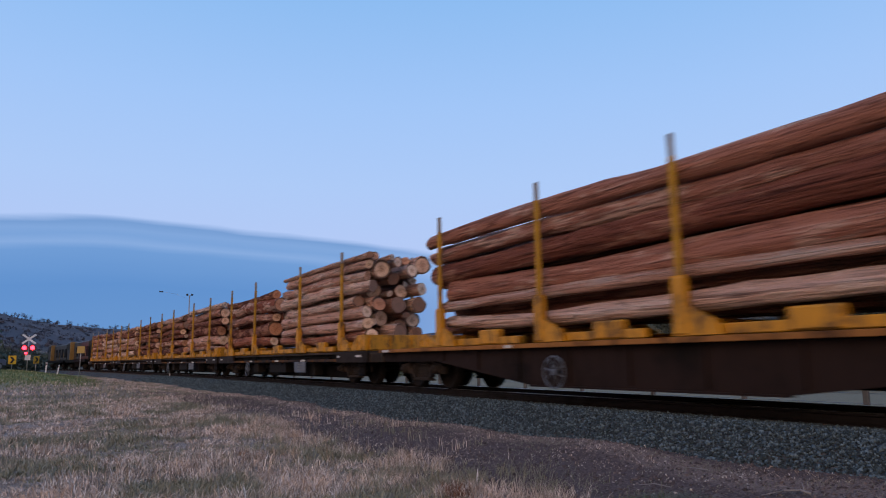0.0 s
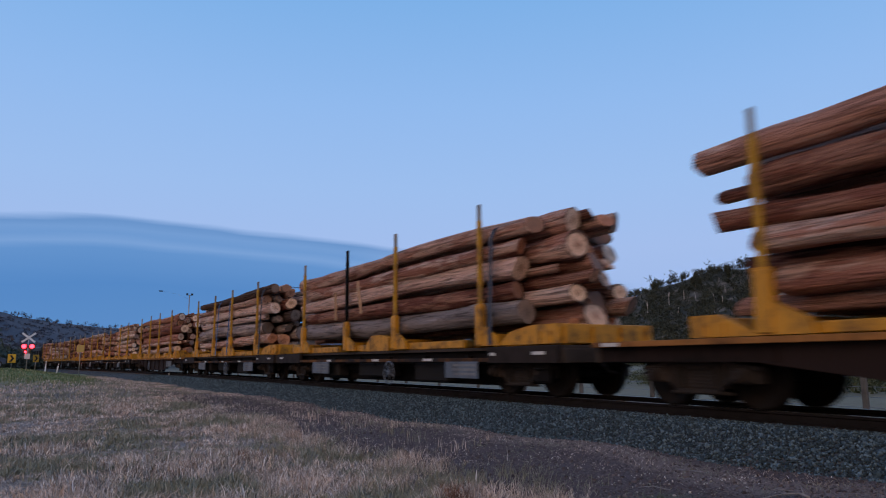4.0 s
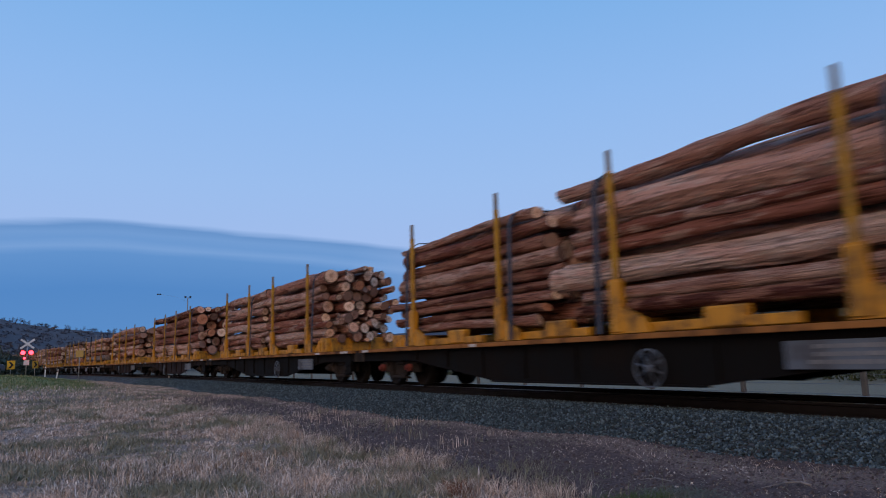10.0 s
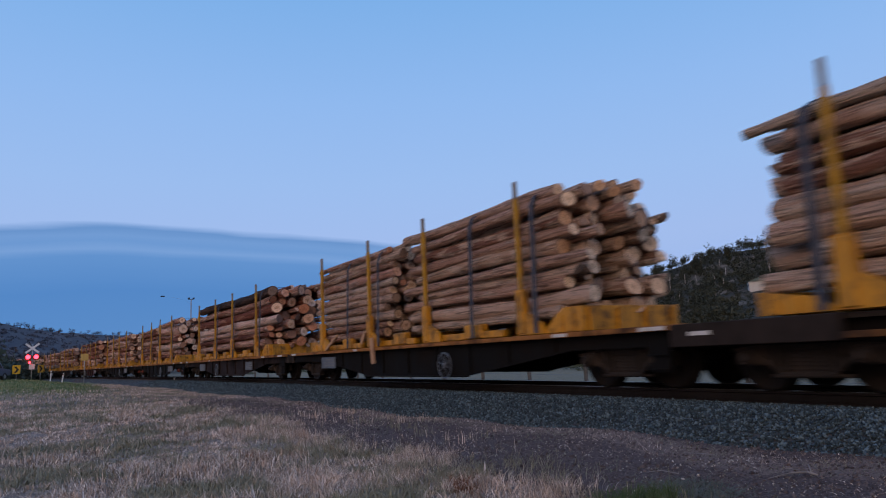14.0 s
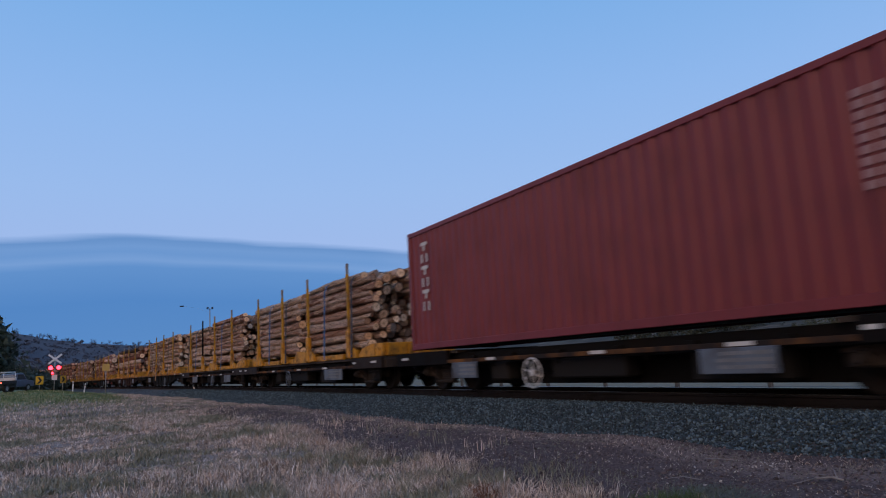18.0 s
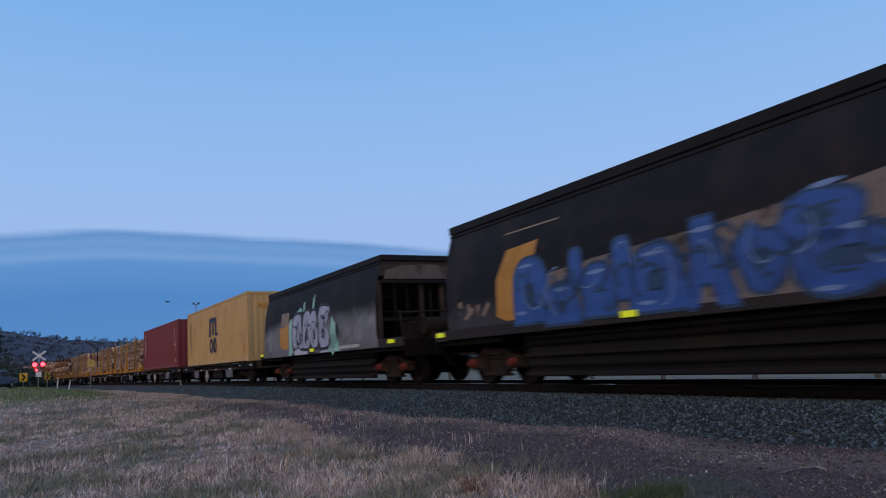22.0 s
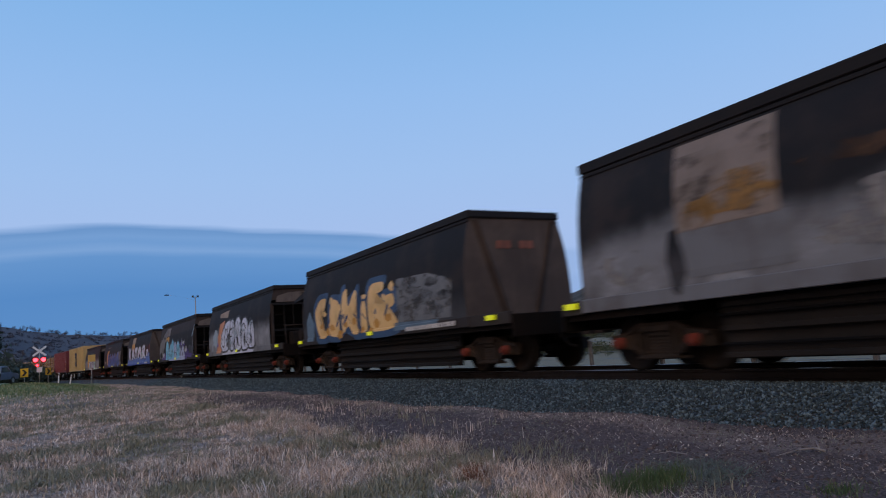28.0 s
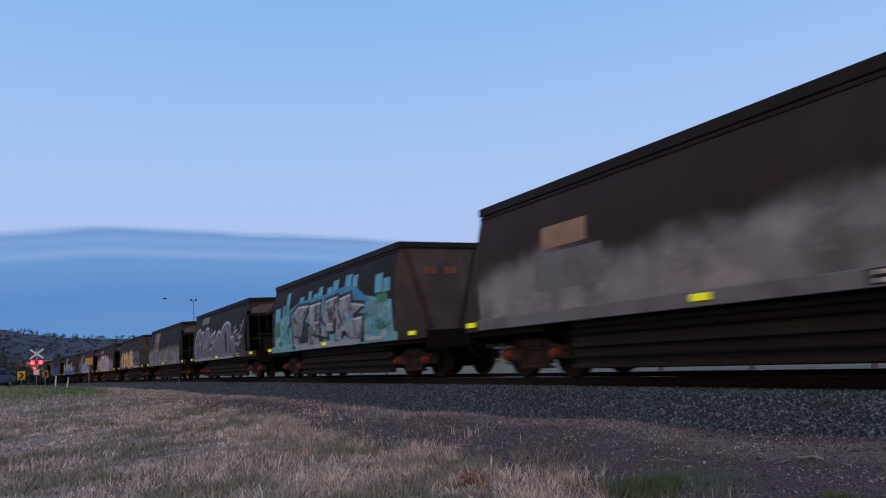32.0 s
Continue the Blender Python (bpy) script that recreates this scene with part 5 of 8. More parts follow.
def sill_plates(ob, y0, y1, seed):
    """Dark panels on the side sill with rows of small white writing, as bars."""
    mid = y0 + 0.62 * (y1 - y0)
    for a, b in ((y0, mid - 0.12), (mid + 0.12, y1)):
        part("number_plate", box(bmesh.new(), -1.4205, -1.4155, a, b, 0.975, 1.145), M_TRIM, ob)
        text_bars(ob, -1.421, a + 0.08, b - 0.08, 0.975, 1.145, 2, M_WHITE, seed)


SILL_DARK = worn("dark_sill", (0.03, 0.027, 0.027), (0.06, 0.05, 0.045), 0.5, 1.0, 0.7)
SILL_GREY = worn("grey_sill", (0.165, 0.18, 0.20), (0.085, 0.074, 0.068), 0.6, 0.8, 0.65)
SILL_MID = worn("brown_grey_sill", (0.07, 0.066, 0.066), (0.04, 0.034, 0.03), 0.6, 0.8, 0.7)
SILL_BLUE = worn("blue_sill", (0.06, 0.12, 0.42), (0.05, 0.06, 0.15), 0.5, 0.8, 0.6)
SILL_TEAL = worn("teal_sill", (0.14, 0.42, 0.50), (0.08, 0.2, 0.25), 0.4, 0.8, 0.6)
WHITE_P, BLACK_P = spray("white", (0.57, 0.62, 0.74)), spray("black", (0.012, 0.012, 0.016))
BLUE_P, OCHRE_P = spray("blue", (0.070, 0.165, 0.50)), spray("ochre", (0.55, 0.27, 0.035))
AQUA_P, LILAC_P = spray("aqua", (0.16, 0.50, 0.70)), spray("lilac", (0.37, 0.41, 0.61))
TAN_P, CREAM_P = spray("tan", (0.30, 0.22, 0.15)), spray("cream", (0.74, 0.50, 0.20))
TEAL_P, GREEN_P = spray("teal", (0.10, 0.41, 0.53)), spray("green", (0.02, 0.24, 0.10))
SILVER_P, PURPLE_P = spray("silver", (0.27, 0.35, 0.42)), spray("purple", (0.16, 0.11, 0.36))
PEACH_P, MINT_P = spray("peach", (0.62, 0.27, 0.13)), spray("mint", (0.36, 0.68, 0.58))
NAVY_P = spray("navy", (0.02, 0.06, 0.14))


def rnd_shapes(seed, y0, y1, z0, z1, n, w, h, rag=0.3):
    r = random.Random(seed)
    return [blob(y0 + (y1 - y0) * (i + 0.5) / n + r.uniform(-0.1, 0.1), r.uniform(z0, z1), w * r.uniform(0.7, 1.3), h * r.uniform(0.7, 1.3), 14, seed * 50 + i, rag) for i in range(n)]


def strokes(seed, y0, y1, z0, z1, n, wide):
    """Crossing slanted strokes, like wild lettering that cannot be read."""
    r, out = random.Random(seed), []
    for i in range(n):
        y = y0 + (y1 - y0) * (i + 0.5) / n
        za, zb = z0 + r.uniform(0, 0.25) * (z1 - z0), z1 - r.uniform(0, 0.3) * (z1 - z0)
        d = r.uniform(-0.35, 0.35)
        w = wide * r.uniform(0.6, 1.2)
        out.append([(y - w, za), (y + w, za + 0.05), (y + w + d, zb), (y - w + d, zb - 0.08)])
        if i % 2:
            zm = r.uniform(za + 0.2, zb - 0.15)
            out.append([(y - 2.2 * w, zm), (y + 2.4 * w, zm + r.uniform(-0.1, 0.1)), (y + 2.3 * w, zm + 0.12), (y - 2.0 * w, zm + 0.14)])
    return out


def swirls(seed, y0, y1, z0, z1, n, wide, reach):
    """Curved strokes of even width, like the loops of sprayed lettering."""
    r, out = random.Random(seed), []
    for i in range(n):
        cy, cz = y0 + (y1 - y0) * (i + r.uniform(0.2, 0.8)) / n, r.uniform(z0 + reach, max(z0 + reach, z1 - reach))
        ra, rb = reach * r.uniform(0.55, 1.0), reach * r.uniform(0.7, 1.25)
        a0, span, w = r.uniform(0, 6.28), r.uniform(1.6, 4.4), wide * r.uniform(0.7, 1.2)
        pts = [(cy + ra * math.cos(a0 + span * k / 9), min(max(cz + rb * math.sin(a0 + span * k / 9), z0), z1)) for k in range(10)]
        far = [(cy + (ra - w) * math.cos(a0 + span * k / 9), min(max(cz + (rb - w) * math.sin(a0 + span * k / 9), z0), z1)) for k in range(10)]
        out += [[pts[k], pts[k + 1], far[k + 1], far[k]] for k in range(9)]
    return out


def sprayed(ob, name, material, shapes, layer):
    """Many small strokes as one coat of paint."""
    bm = bmesh.new()
    for pts in shapes:
        if abs(sum(a[0] * b[1] - b[0] * a[1] for a, b in zip(pts, pts[1:] + pts[:1]))) > 1e-4:
            bm.faces.new([bm.verts.new((0, y, z)) for y, z in pts])
    return tagged(wrap(ob, name, material, bm, layer), kind="stuff")


def arch(y, hw, z0, z1, n=9, lean=0.0):
    """A rounded letter stroke with a flat foot."""
    zc = z1 - min(hw, 0.6 * (z1 - z0))
    top = [(y + lean + hw * math.cos(math.pi * i / n), zc + (z1 - zc) * math.sin(math.pi * i / n)) for i in range(n + 1)]
    return [(y + hw * 1.05, z0)] + top + [(y - hw * 1.05, z0)]


def rounded(shapes, times=2):
    """Outlines with their corners cut round, as a spray can leaves them."""
    out = []
    for pts in shapes:
        for _ in range(times):
            pts = [p for a, b in zip(pts, pts[1:] + pts[:1]) for p in ((0.8 * a[0] + 0.2 * b[0], 0.8 * a[1] + 0.2 * b[1]), (0.2 * a[0] + 0.8 * b[0], 0.2 * a[1] + 0.8 * b[1]))]
        out.append(pts)
    return out


def grow(shapes, d):
    """The same outlines, larger by d all round."""
    out = []
    for s in shapes:
        cy, cz = sum(p[0] for p in s) / len(s), sum(p[1] for p in s) / len(s)
        out.append([(p[0] + d * (1 if p[0] > cy else -1), p[1] + d * (1 if p[1] > cz else -1)) for p in s])
    return out


# front to rear
h1 = hopper("sooty dark hopper wagon with white spray-painted lettering", HP_GREY, SILL_GREY, True)
on_side(h1, "ochre_panel", OCHRE_P, [[(3.25, 1.35), (3.0, 1.2), (2.3, 1.2), (2.25, 2.0), (3.28, 1.95)]])
on_side(h1, "tan_panel", TAN_P, [rect(2.25, 3.1, 2.0, 2.45)])
on_side(h1, "mint_spray", MINT_P, [arch(1.95, 0.25, 0.965, 2.2), blob(-1.95, 1.45, 0.3, 0.5, 14, 4, 0.3), [(-1.5, 0.965), (-2.5, 0.965), (-2.2, 1.4), (-1.8, 1.6)], blob(1.1, 2.4, 0.2, 0.1, 9, 2, 0.4), blob(-0.2, 2.55, 0.08, 0.3, 9, 3, 0.2), blob(0.7, 2.5, 0.08, 0.2, 9, 3, 0.2)], 1)
L1 = [[(1.85, 1.25), (1.75, 2.28), (0.95, 2.3), (0.9, 1.9), (0.6, 1.2), (1.1, 1.15), (1.3, 1.6), (1.4, 1.15)], arch(0.45, 0.36, 1.15, 2.35, 9, -0.1), arch(-0.35, 0.34, 1.15, 2.3, 9, 0.1), [(-0.75, 1.12), (-0.7, 2.4), (-1.65, 2.32), (-1.6, 1.95), (-1.2, 1.85), (-1.7, 1.5), (-1.55, 1.12)]]
L1 = rounded(L1)
on_side(h1, "black_outline", BLACK_P, grow(L1, 0.09), 2)
on_side(h1, "silver_lettering", spray("blue_silver", (0.40, 0.45, 0.58)), L1, 3)
on_side(h1, "black_mark", BLACK_P, [blob(1.0, 1.5, 0.07, 0.22, 9, 1, 0.3), blob(0.45, 1.5, 0.08, 0.2, 9, 2, 0.3), blob(-0.35, 1.55, 0.09, 0.22, 9, 3, 0.3), blob(-1.1, 1.55, 0.12, 0.14, 9, 4, 0.4), blob(-1.2, 2.0, 0.16, 0.05, 9, 5, 0.4), blob(-2.3, 1.55, 0.12, 0.2, 9, 6, 0.3)], 4)
sprayed(h1, "black_linework", BLACK_P, swirls(53, -1.7, 1.8, 1.15, 2.25, 9, 0.05, 0.30) + strokes(53, -1.5, 1.6, 1.2, 2.1, 6, 0.03), 5)
sprayed(h1, "pale_linework", WHITE_P, swirls(55, -1.7, 1.8, 1.15, 2.3, 7, 0.03, 0.34), 6)
on_side(h1, "white_band", WHITE_P, [rect(0.3, 1.6, 0.965, 1.15), rect(-1.5, -0.9, 0.965, 1.15)], 1)
on_side(h1, "black_band", BLACK_P, [[(1.9, 0.965), (1.65, 0.965), (1.75, 1.08)], [(0.3, 0.965), (-0.7, 0.965), (-0.2, 1.08)]], 2)
text_bars(h1, -1.446, -4.0, -2.6, 0.97, 1.14, 1, M_WHITE, 1)

h2 = hopper("sooty dark hopper wagon with blue bubble lettering and ochre letter", HP_DARK, SILL_DARK, True)
on_side(h2, "ochre_letter", OCHRE_P, [[(3.3, 1.3), (3.0, 1.2), (2.45, 1.2), (2.6, 1.5), (2.2, 2.1), (1.95, 2.55), (2.9, 2.5), (3.25, 2.0)]], 0)
on_side(h2, "pale_wash", mist("dirty_wash", (0.25, 0.22, 0.20), 0.9), [[(2.4, 1.1), (-4.7, 1.1), (-4.8, 2.35), (-3.4, 2.2), (-2.0, 2.1), (-0.8, 1.95), (0.5, 2.0), (1.8, 1.9)]], 0)
L2 = [arch(2.2, 0.48, 1.12, 2.25), arch(1.35, 0.42, 1.05, 1.7), arch(0.95, 0.13, 1.6, 2.2), arch(0.45, 0.35, 1.1, 1.9), arch(-0.1, 0.16, 1.3, 2.2), arch(-0.75, 0.52, 1.08, 2.0), [(-1.3, 1.05), (-1.45, 2.2), (-1.72, 2.2), (-2.05, 1.05), (-1.75, 1.05), (-1.65, 1.35), (-1.5, 1.35), (-1.45, 1.05)], blob(-2.4, 1.55, 0.36, 0.40, 14, 1, 0.25), blob(-3.2, 1.90, 0.48, 0.30, 18, 2, 0.1), blob(-3.4, 1.4, 0.62, 0.36, 18, 3, 0.1)]
on_side(h2, "navy_outline", NAVY_P, grow(L2, 0.05), 1)
on_side(h2, "blue_lettering", spray("deep_blue", (0.030, 0.10, 0.37)), L2, 2)
on_side(h2, "letter_hole", NAVY_P, [blob(-3.15, 1.92, 0.24, 0.10, 14, 4, 0.15), blob(-3.45, 1.42, 0.32, 0.12, 14, 5, 0.15), blob(2.2, 1.55, 0.16, 0.2, 12, 6, 0.2), blob(-0.75, 1.5, 0.2, 0.16, 12, 7, 0.2), blob(1.35, 1.32, 0.15, 0.12, 12, 8, 0.2), blob(-2.4, 1.55, 0.14, 0.15, 12, 9, 0.2)], 3)
on_side(h2, "pale_blue_shine", spray("pale_blue", (0.17, 0.28, 0.52)), [blob(y, z, 0.20, 0.035, 9, i, 0.3) for i, (y, z) in enumerate(((2.3, 2.12), (1.35, 1.6), (0.45, 1.78), (-0.7, 1.88), (-3.3, 2.25), (-3.6, 1.72), (-1.6, 2.05), (2.5, 1.3), (-0.5, 1.2), (-3.2, 1.1)))], 3)
sprayed(h2, "navy_linework", NAVY_P, swirls(61, -4.1, 2.6, 1.1, 2.2, 30, 0.06, 0.26), 4)
sprayed(h2, "pale_blue_linework", spray("pale_blue", (0.22, 0.34, 0.62)), swirls(60, -4.1, 2.6, 1.1, 2.2, 9, 0.025, 0.34), 5)
on_side(h2, "navy_mark", NAVY_P, [rect(y - 0.16, y + 0.16, z, z + 0.04) for y, z in ((2.2, 1.75), (2.1, 1.4), (1.3, 1.35), (0.4, 1.45), (-0.8, 1.6), (-0.7, 1.35), (-1.6, 1.75), (-2.4, 1.6), (-3.3, 2.0), (-3.5, 1.5), (-3.4, 1.25), (-3.8, 1.7))], 3)
on_side(h2, "number_plate", BLACK_P, [rect(-4.82, -4.52, 1.56, 1.86)], 2)
on_side(h2, "lettering", WHITE_P, [rect(-4.78, -4.57, z, z + 0.035) for z in (1.61, 1.68, 1.77)], 3)
on_side(h2, "scribble", TAN_P, strokes(41, 3.7, 4.7, 1.3, 1.65, 6, 0.03), 1)
on_side(h2, "chalk_line", TAN_P, [rect(1.4, 3.0, 2.80, 2.83)], 1)

h3 = hopper("sooty dark hopper wagon with white lettering over blue band", HP_DARK, SILL_BLUE, False)
on_side(h3, "blue_ground", BLUE_P, [[(4.85, 1.06), (-4.85, 1.06), (-4.85, 1.75), (-4.0, 1.62), (-3.2, 1.5), (-1.2, 1.45), (1.4, 1.5), (3.0, 1.4), (4.85, 1.4)]], 0)
on_side(h3, "ochre_panel", OCHRE_P, [rect(1.7, 2.95, 2.1, 2.6)], 0)
on_side(h3, "tan_panel", TAN_P, [rect(1.6, 2.95, 2.6, 3.08)], 0)
on_side(h3, "red_haze", mist("dull_red", (0.22, 0.075, 0.075), 0.6), [[(-2.6, 1.5), (-4.9, 1.6), (-4.9, 2.35), (-4.2, 2.3), (-3.4, 2.1), (-2.7, 2.2)], [(4.3, 2.0), (1.0, 1.6), (-2.0, 1.6), (-2.2, 2.15), (0.5, 2.25), (3.0, 2.3)]], 0)
on_side(h3, "pale_haze", mist("pale_pink", (0.30, 0.26, 0.25), 0.35), [[(-2.8, 1.6), (-4.4, 1.7), (-4.3, 2.1), (-3.0, 2.1)]], 0)
on_side(h3, "green_spray", GREEN_P, [blob(-0.05, 1.9, 0.25, 0.25, 12, 8, 0.2), blob(-1.85, 1.7, 0.2, 0.25, 12, 9, 0.2)], 0)
L3 = [[(4.42, 2.35), (4.05, 2.35), (4.0, 2.02), (3.55, 2.38), (3.2, 2.32), (3.72, 1.9), (3.05, 1.38), (3.55, 1.36), (3.95, 1.68), (3.95, 1.36), (4.3, 1.36)],
      [(2.85, 1.38), (2.6, 2.1), (2.2, 2.3), (1.8, 2.1), (1.42, 1.4), (1.85, 1.42), (2.0, 1.62), (2.35, 1.62), (2.45, 1.38)],
      [(1.48, 2.25), (1.42, 1.95), (1.05, 1.97), (1.0, 1.4), (0.62, 1.4), (0.62, 2.0), (0.2, 2.02), (0.15, 2.32)],
      [(0.12, 1.45), (-0.05, 1.95), (-0.5, 2.3), (-1.1, 2.32), (-1.5, 2.0), (-1.8, 1.35), (-1.25, 1.38), (-1.0, 1.75), (-0.75, 1.8), (-0.5, 1.7), (-0.4, 1.42)],
      [(-1.85, 2.28), (-2.9, 2.38), (-3.1, 2.1), (-2.75, 1.82), (-3.5, 1.35), (-2.85, 1.36), (-2.45, 1.65), (-2.35, 1.38), (-1.9, 1.4)],
      [(-3.65, 1.5), (-3.62, 1.95), (-3.85, 1.95), (-3.95, 1.5)], [(-4.0, 2.0), (-4.4, 2.0), (-4.55, 1.5), (-4.3, 1.5), (-4.2, 1.85), (-4.0, 1.85)]]
L3 = rounded(L3)
on_side(h3, "black_outline", BLACK_P, [[(y - 0.06, z - 0.06) for y, z in s] for s in L3], 1)
on_side(h3, "black_outline", BLACK_P, [[(y + 0.04, z + 0.04) for y, z in s] for s in L3], 2)
for s in L3:
    on_side(h3, "white_letter", spray("dull_white", (0.55, 0.59, 0.69)), [s], 3)
on_side(h3, "letter_hole", NAVY_P, [blob(-2.4, 2.05, 0.18, 0.07, 10, 1, 0.1), blob(2.18, 1.86, 0.10, 0.10, 10, 2, 0.1)], 4)
on_side(h3, "aqua_drip", mist("aqua_drip", (0.25, 0.47, 0.66), 0.5), [blob(y, z, 0.14, 0.16, 12, i, 0.3) for i, (y, z) in enumerate(((3.6, 1.9), (2.6, 1.7), (0.8, 1.6), (-0.1, 1.7), (-1.5, 1.6), (-2.1, 1.6), (-3.0, 1.6)))], 4)
on_side(h3, "pink_spot", spray("pink", (0.55, 0.25, 0.35)), rnd_shapes(44, -3.0, 4.0, 1.6, 2.15, 9, 0.08, 0.11), 4)
on_side(h3, "blue_scribble", NAVY_P, rnd_shapes(45, -4.6, 4.6, 1.1, 1.3, 22, 0.12, 0.025), 1)
text_bars(h3, -1.446, -4.2, -3.0, 0.97, 1.14, 1, M_WHITE, 3)

h4 = hopper("brown-black hopper wagon with aqua and lilac bubble lettering", HP_BROWN, SILL_DARK, True)
on_side(h4, "ochre_panel", OCHRE_P, [rect(1.95, 2.9, 2.15, 2.45)], 0)
on_side(h4, "pale_panel", spray("mauve_dust", (0.14, 0.115, 0.105)), [rect(1.8, 2.95, 2.5, 3.0)], 0)
on_side(h4, "brown_wash", HP_DARK, [[(1.8, 1.1), (-4.85, 1.1), (-4.85, 2.6), (1.5, 2.5)]], 0)
on_side(h4, "grey_wash", mist("dull_grey", (0.215, 0.22, 0.23), 0.95), [[(4.95, 1.5), (4.95, 2.15), (3.9, 2.6), (3.1, 3.0), (2.8, 2.5), (3.2, 1.6), (4.0, 1.4)]], 0)
on_side(h4, "black_cloud", mist("black_cloud", (0.012, 0.012, 0.015), 0.95), [blob(3.05, 1.85, 0.3, 0.34, 16, 74, 0.25), blob(4.6, 1.35, 0.4, 0.2, 16, 75, 0.25), blob(3.5, 1.6, 0.2, 0.16, 12, 76, 0.25)], 2)
on_side(h4, "purple_ground", mist("purple_cloud", (0.13, 0.09, 0.30), 0.95), [[(4.2, 1.06), (2.4, 1.06), (2.5, 1.5), (3.2, 1.6), (4.1, 1.35)], blob(-1.6, 1.6, 0.5, 0.35, 16, 10, 0.25), blob(-3.3, 1.3, 0.7, 0.28, 18, 11, 0.3), blob(-2.6, 1.85, 0.3, 0.2, 16, 12, 0.35), [(-4.6, 1.06), (-4.7, 1.4), (-4.0, 1.3), (-3.0, 1.2), (-3.0, 1.06)]], 1)
LA = [arch(2.42, 0.46, 1.06, 2.2), arch(1.62, 0.30, 1.06, 1.75), arch(1.22, 0.34, 1.35, 1.98), arch(0.72, 0.38, 1.06, 2.2), arch(-0.95, 0.5, 1.06, 2.06)]
LL = [arch(-0.05, 0.42, 1.45, 2.05), arch(0.0, 0.5, 1.06, 1.42), arch(-1.75, 0.42, 1.06, 1.72, 9, 0.12), arch(-2.55, 0.34, 1.06, 1.72, 9, 0.2), arch(-2.05, 0.10, 1.82, 2.1)]
on_side(h4, "black_shadow", BLACK_P, [[(y + 0.10, z + 0.11) for y, z in s] for s in LA + LL] + [[(y - 0.06, z) for y, z in s] for s in LA + LL], 2)
on_side(h4, "aqua_lettering", AQUA_P, LA, 3)
on_side(h4, "lilac_lettering", LILAC_P, LL, 3)
on_side(h4, "black_mark", BLACK_P, rnd_shapes(46, -3.6, 2.2, 1.25, 1.6, 10, 0.10, 0.09), 4)
on_side(h4, "white_shine", WHITE_P, [blob(2.5, 2.05, 0.2, 0.04, 10, 1, 0.2), blob(-0.9, 1.93, 0.2, 0.04, 10, 2, 0.2), blob(3.6, 1.35, 0.16, 0.12, 10, 4, 0.4)], 4)
on_side(h4, "black_stroke", BLACK_P, strokes(65, -2.6, 2.7, 1.1, 1.9, 9, 0.025), 4)
on_side(h4, "white_stroke", WHITE_P, strokes(66, -2.6, 2.6, 1.2, 1.9, 8, 0.02), 5)
on_side(h4, "black_cloud", BLACK_P, [blob(-2.0, 2.02, 0.16, 0.16, 14, 71, 0.3), blob(-2.75, 1.95, 0.26, 0.12, 14, 72, 0.35), blob(-4.2, 1.6, 0.35, 0.16, 14, 73, 0.35), [(-4.95, 1.75), (-4.1, 1.5), (-3.8, 1.3), (-4.3, 1.3), (-5.0, 1.2)]], 3)
on_side(h4, "white_puff", mist("chalk_white", (0.62, 0.62, 0.68), 0.8), [blob(-3.0, 1.55, 0.5, 0.16, 18, 91, 0.35), blob(-2.5, 1.95, 0.2, 0.10, 14, 92, 0.35), blob(3.75, 1.35, 0.2, 0.14, 14, 93, 0.35)], 4)
on_side(h4, "pale_streak", SILVER_P, [[(-4.55, 2.1), (-4.9, 2.7), (-5.02, 2.85), (-5.02, 2.55), (-4.85, 2.3)]], 1)
on_side(h4, "sill_paint", LILAC_P, [rect(-2.9, 1.9, 0.965, 1.15)], 1)

h5 = hopper("sooty dark hopper wagon with peach and silver spray paint", HP_GREY, SILL_GREY, True)
on_side(h5, "cream_panel", TAN_P, [[(1.5, 2.95), (3.05, 2.88), (3.05, 2.7), (1.5, 2.6)]], 0)
on_side(h5, "peach_shape", PEACH_P, [[(3.6, 1.06), (2.7, 1.06), (2.75, 1.35), (2.1, 2.0), (2.0, 2.5), (2.85, 2.4), (2.95, 2.1), (3.3, 1.8), (2.9, 1.5)]], 1)
on_side(h5, "grey_patch", SILVER_P, [blob(3.7, 1.75, 0.55, 0.4, 16, 12, 0.25)], 0)
on_side(h5, "purple_spot", PURPLE_P, [blob(2.6, 1.45, 0.14, 0.12, 9, 1, 0.3), blob(3.3, 1.45, 0.12, 0.1, 9, 2, 0.3), blob(2.1, 2.0, 0.08, 0.18, 9, 3, 0.3)], 2)
L5 = [[(2.75, 1.5), (1.9, 2.35), (0.9, 2.5), (1.0, 1.95), (1.5, 1.75), (1.3, 1.15), (2.4, 1.1)], [(0.9, 1.15), (0.85, 2.45), (0.35, 2.45), (0.2, 1.8), (0.4, 1.12)], arch(-0.4, 0.5, 1.1, 2.5), arch(-1.5, 0.5, 1.1, 2.4), arch(-2.5, 0.45, 1.15, 2.2)]
L5 = rounded(L5)
on_side(h5, "black_outline", BLACK_P, grow(L5, 0.08), 3)
on_side(h5, "silver_lettering", WHITE_P, L5, 4)
on_side(h5, "black_mark", BLACK_P, [blob(1.5, 1.5, 0.14, 0.22, 9, 1, 0.3), blob(0.75, 2.05, 0.2, 0.05, 9, 2, 0.3), blob(-0.4, 1.5, 0.12, 0.25, 9, 3, 0.3), blob(-1.5, 1.5, 0.12, 0.25, 9, 4, 0.3), blob(-2.5, 1.5, 0.1, 0.2, 9, 5, 0.3)], 5)
sprayed(h5, "black_linework", BLACK_P, swirls(82, -2.8, 2.4, 1.12, 2.4, 16, 0.06, 0.34) + strokes(82, -2.8, 2.4, 1.15, 2.4, 7, 0.03), 5)
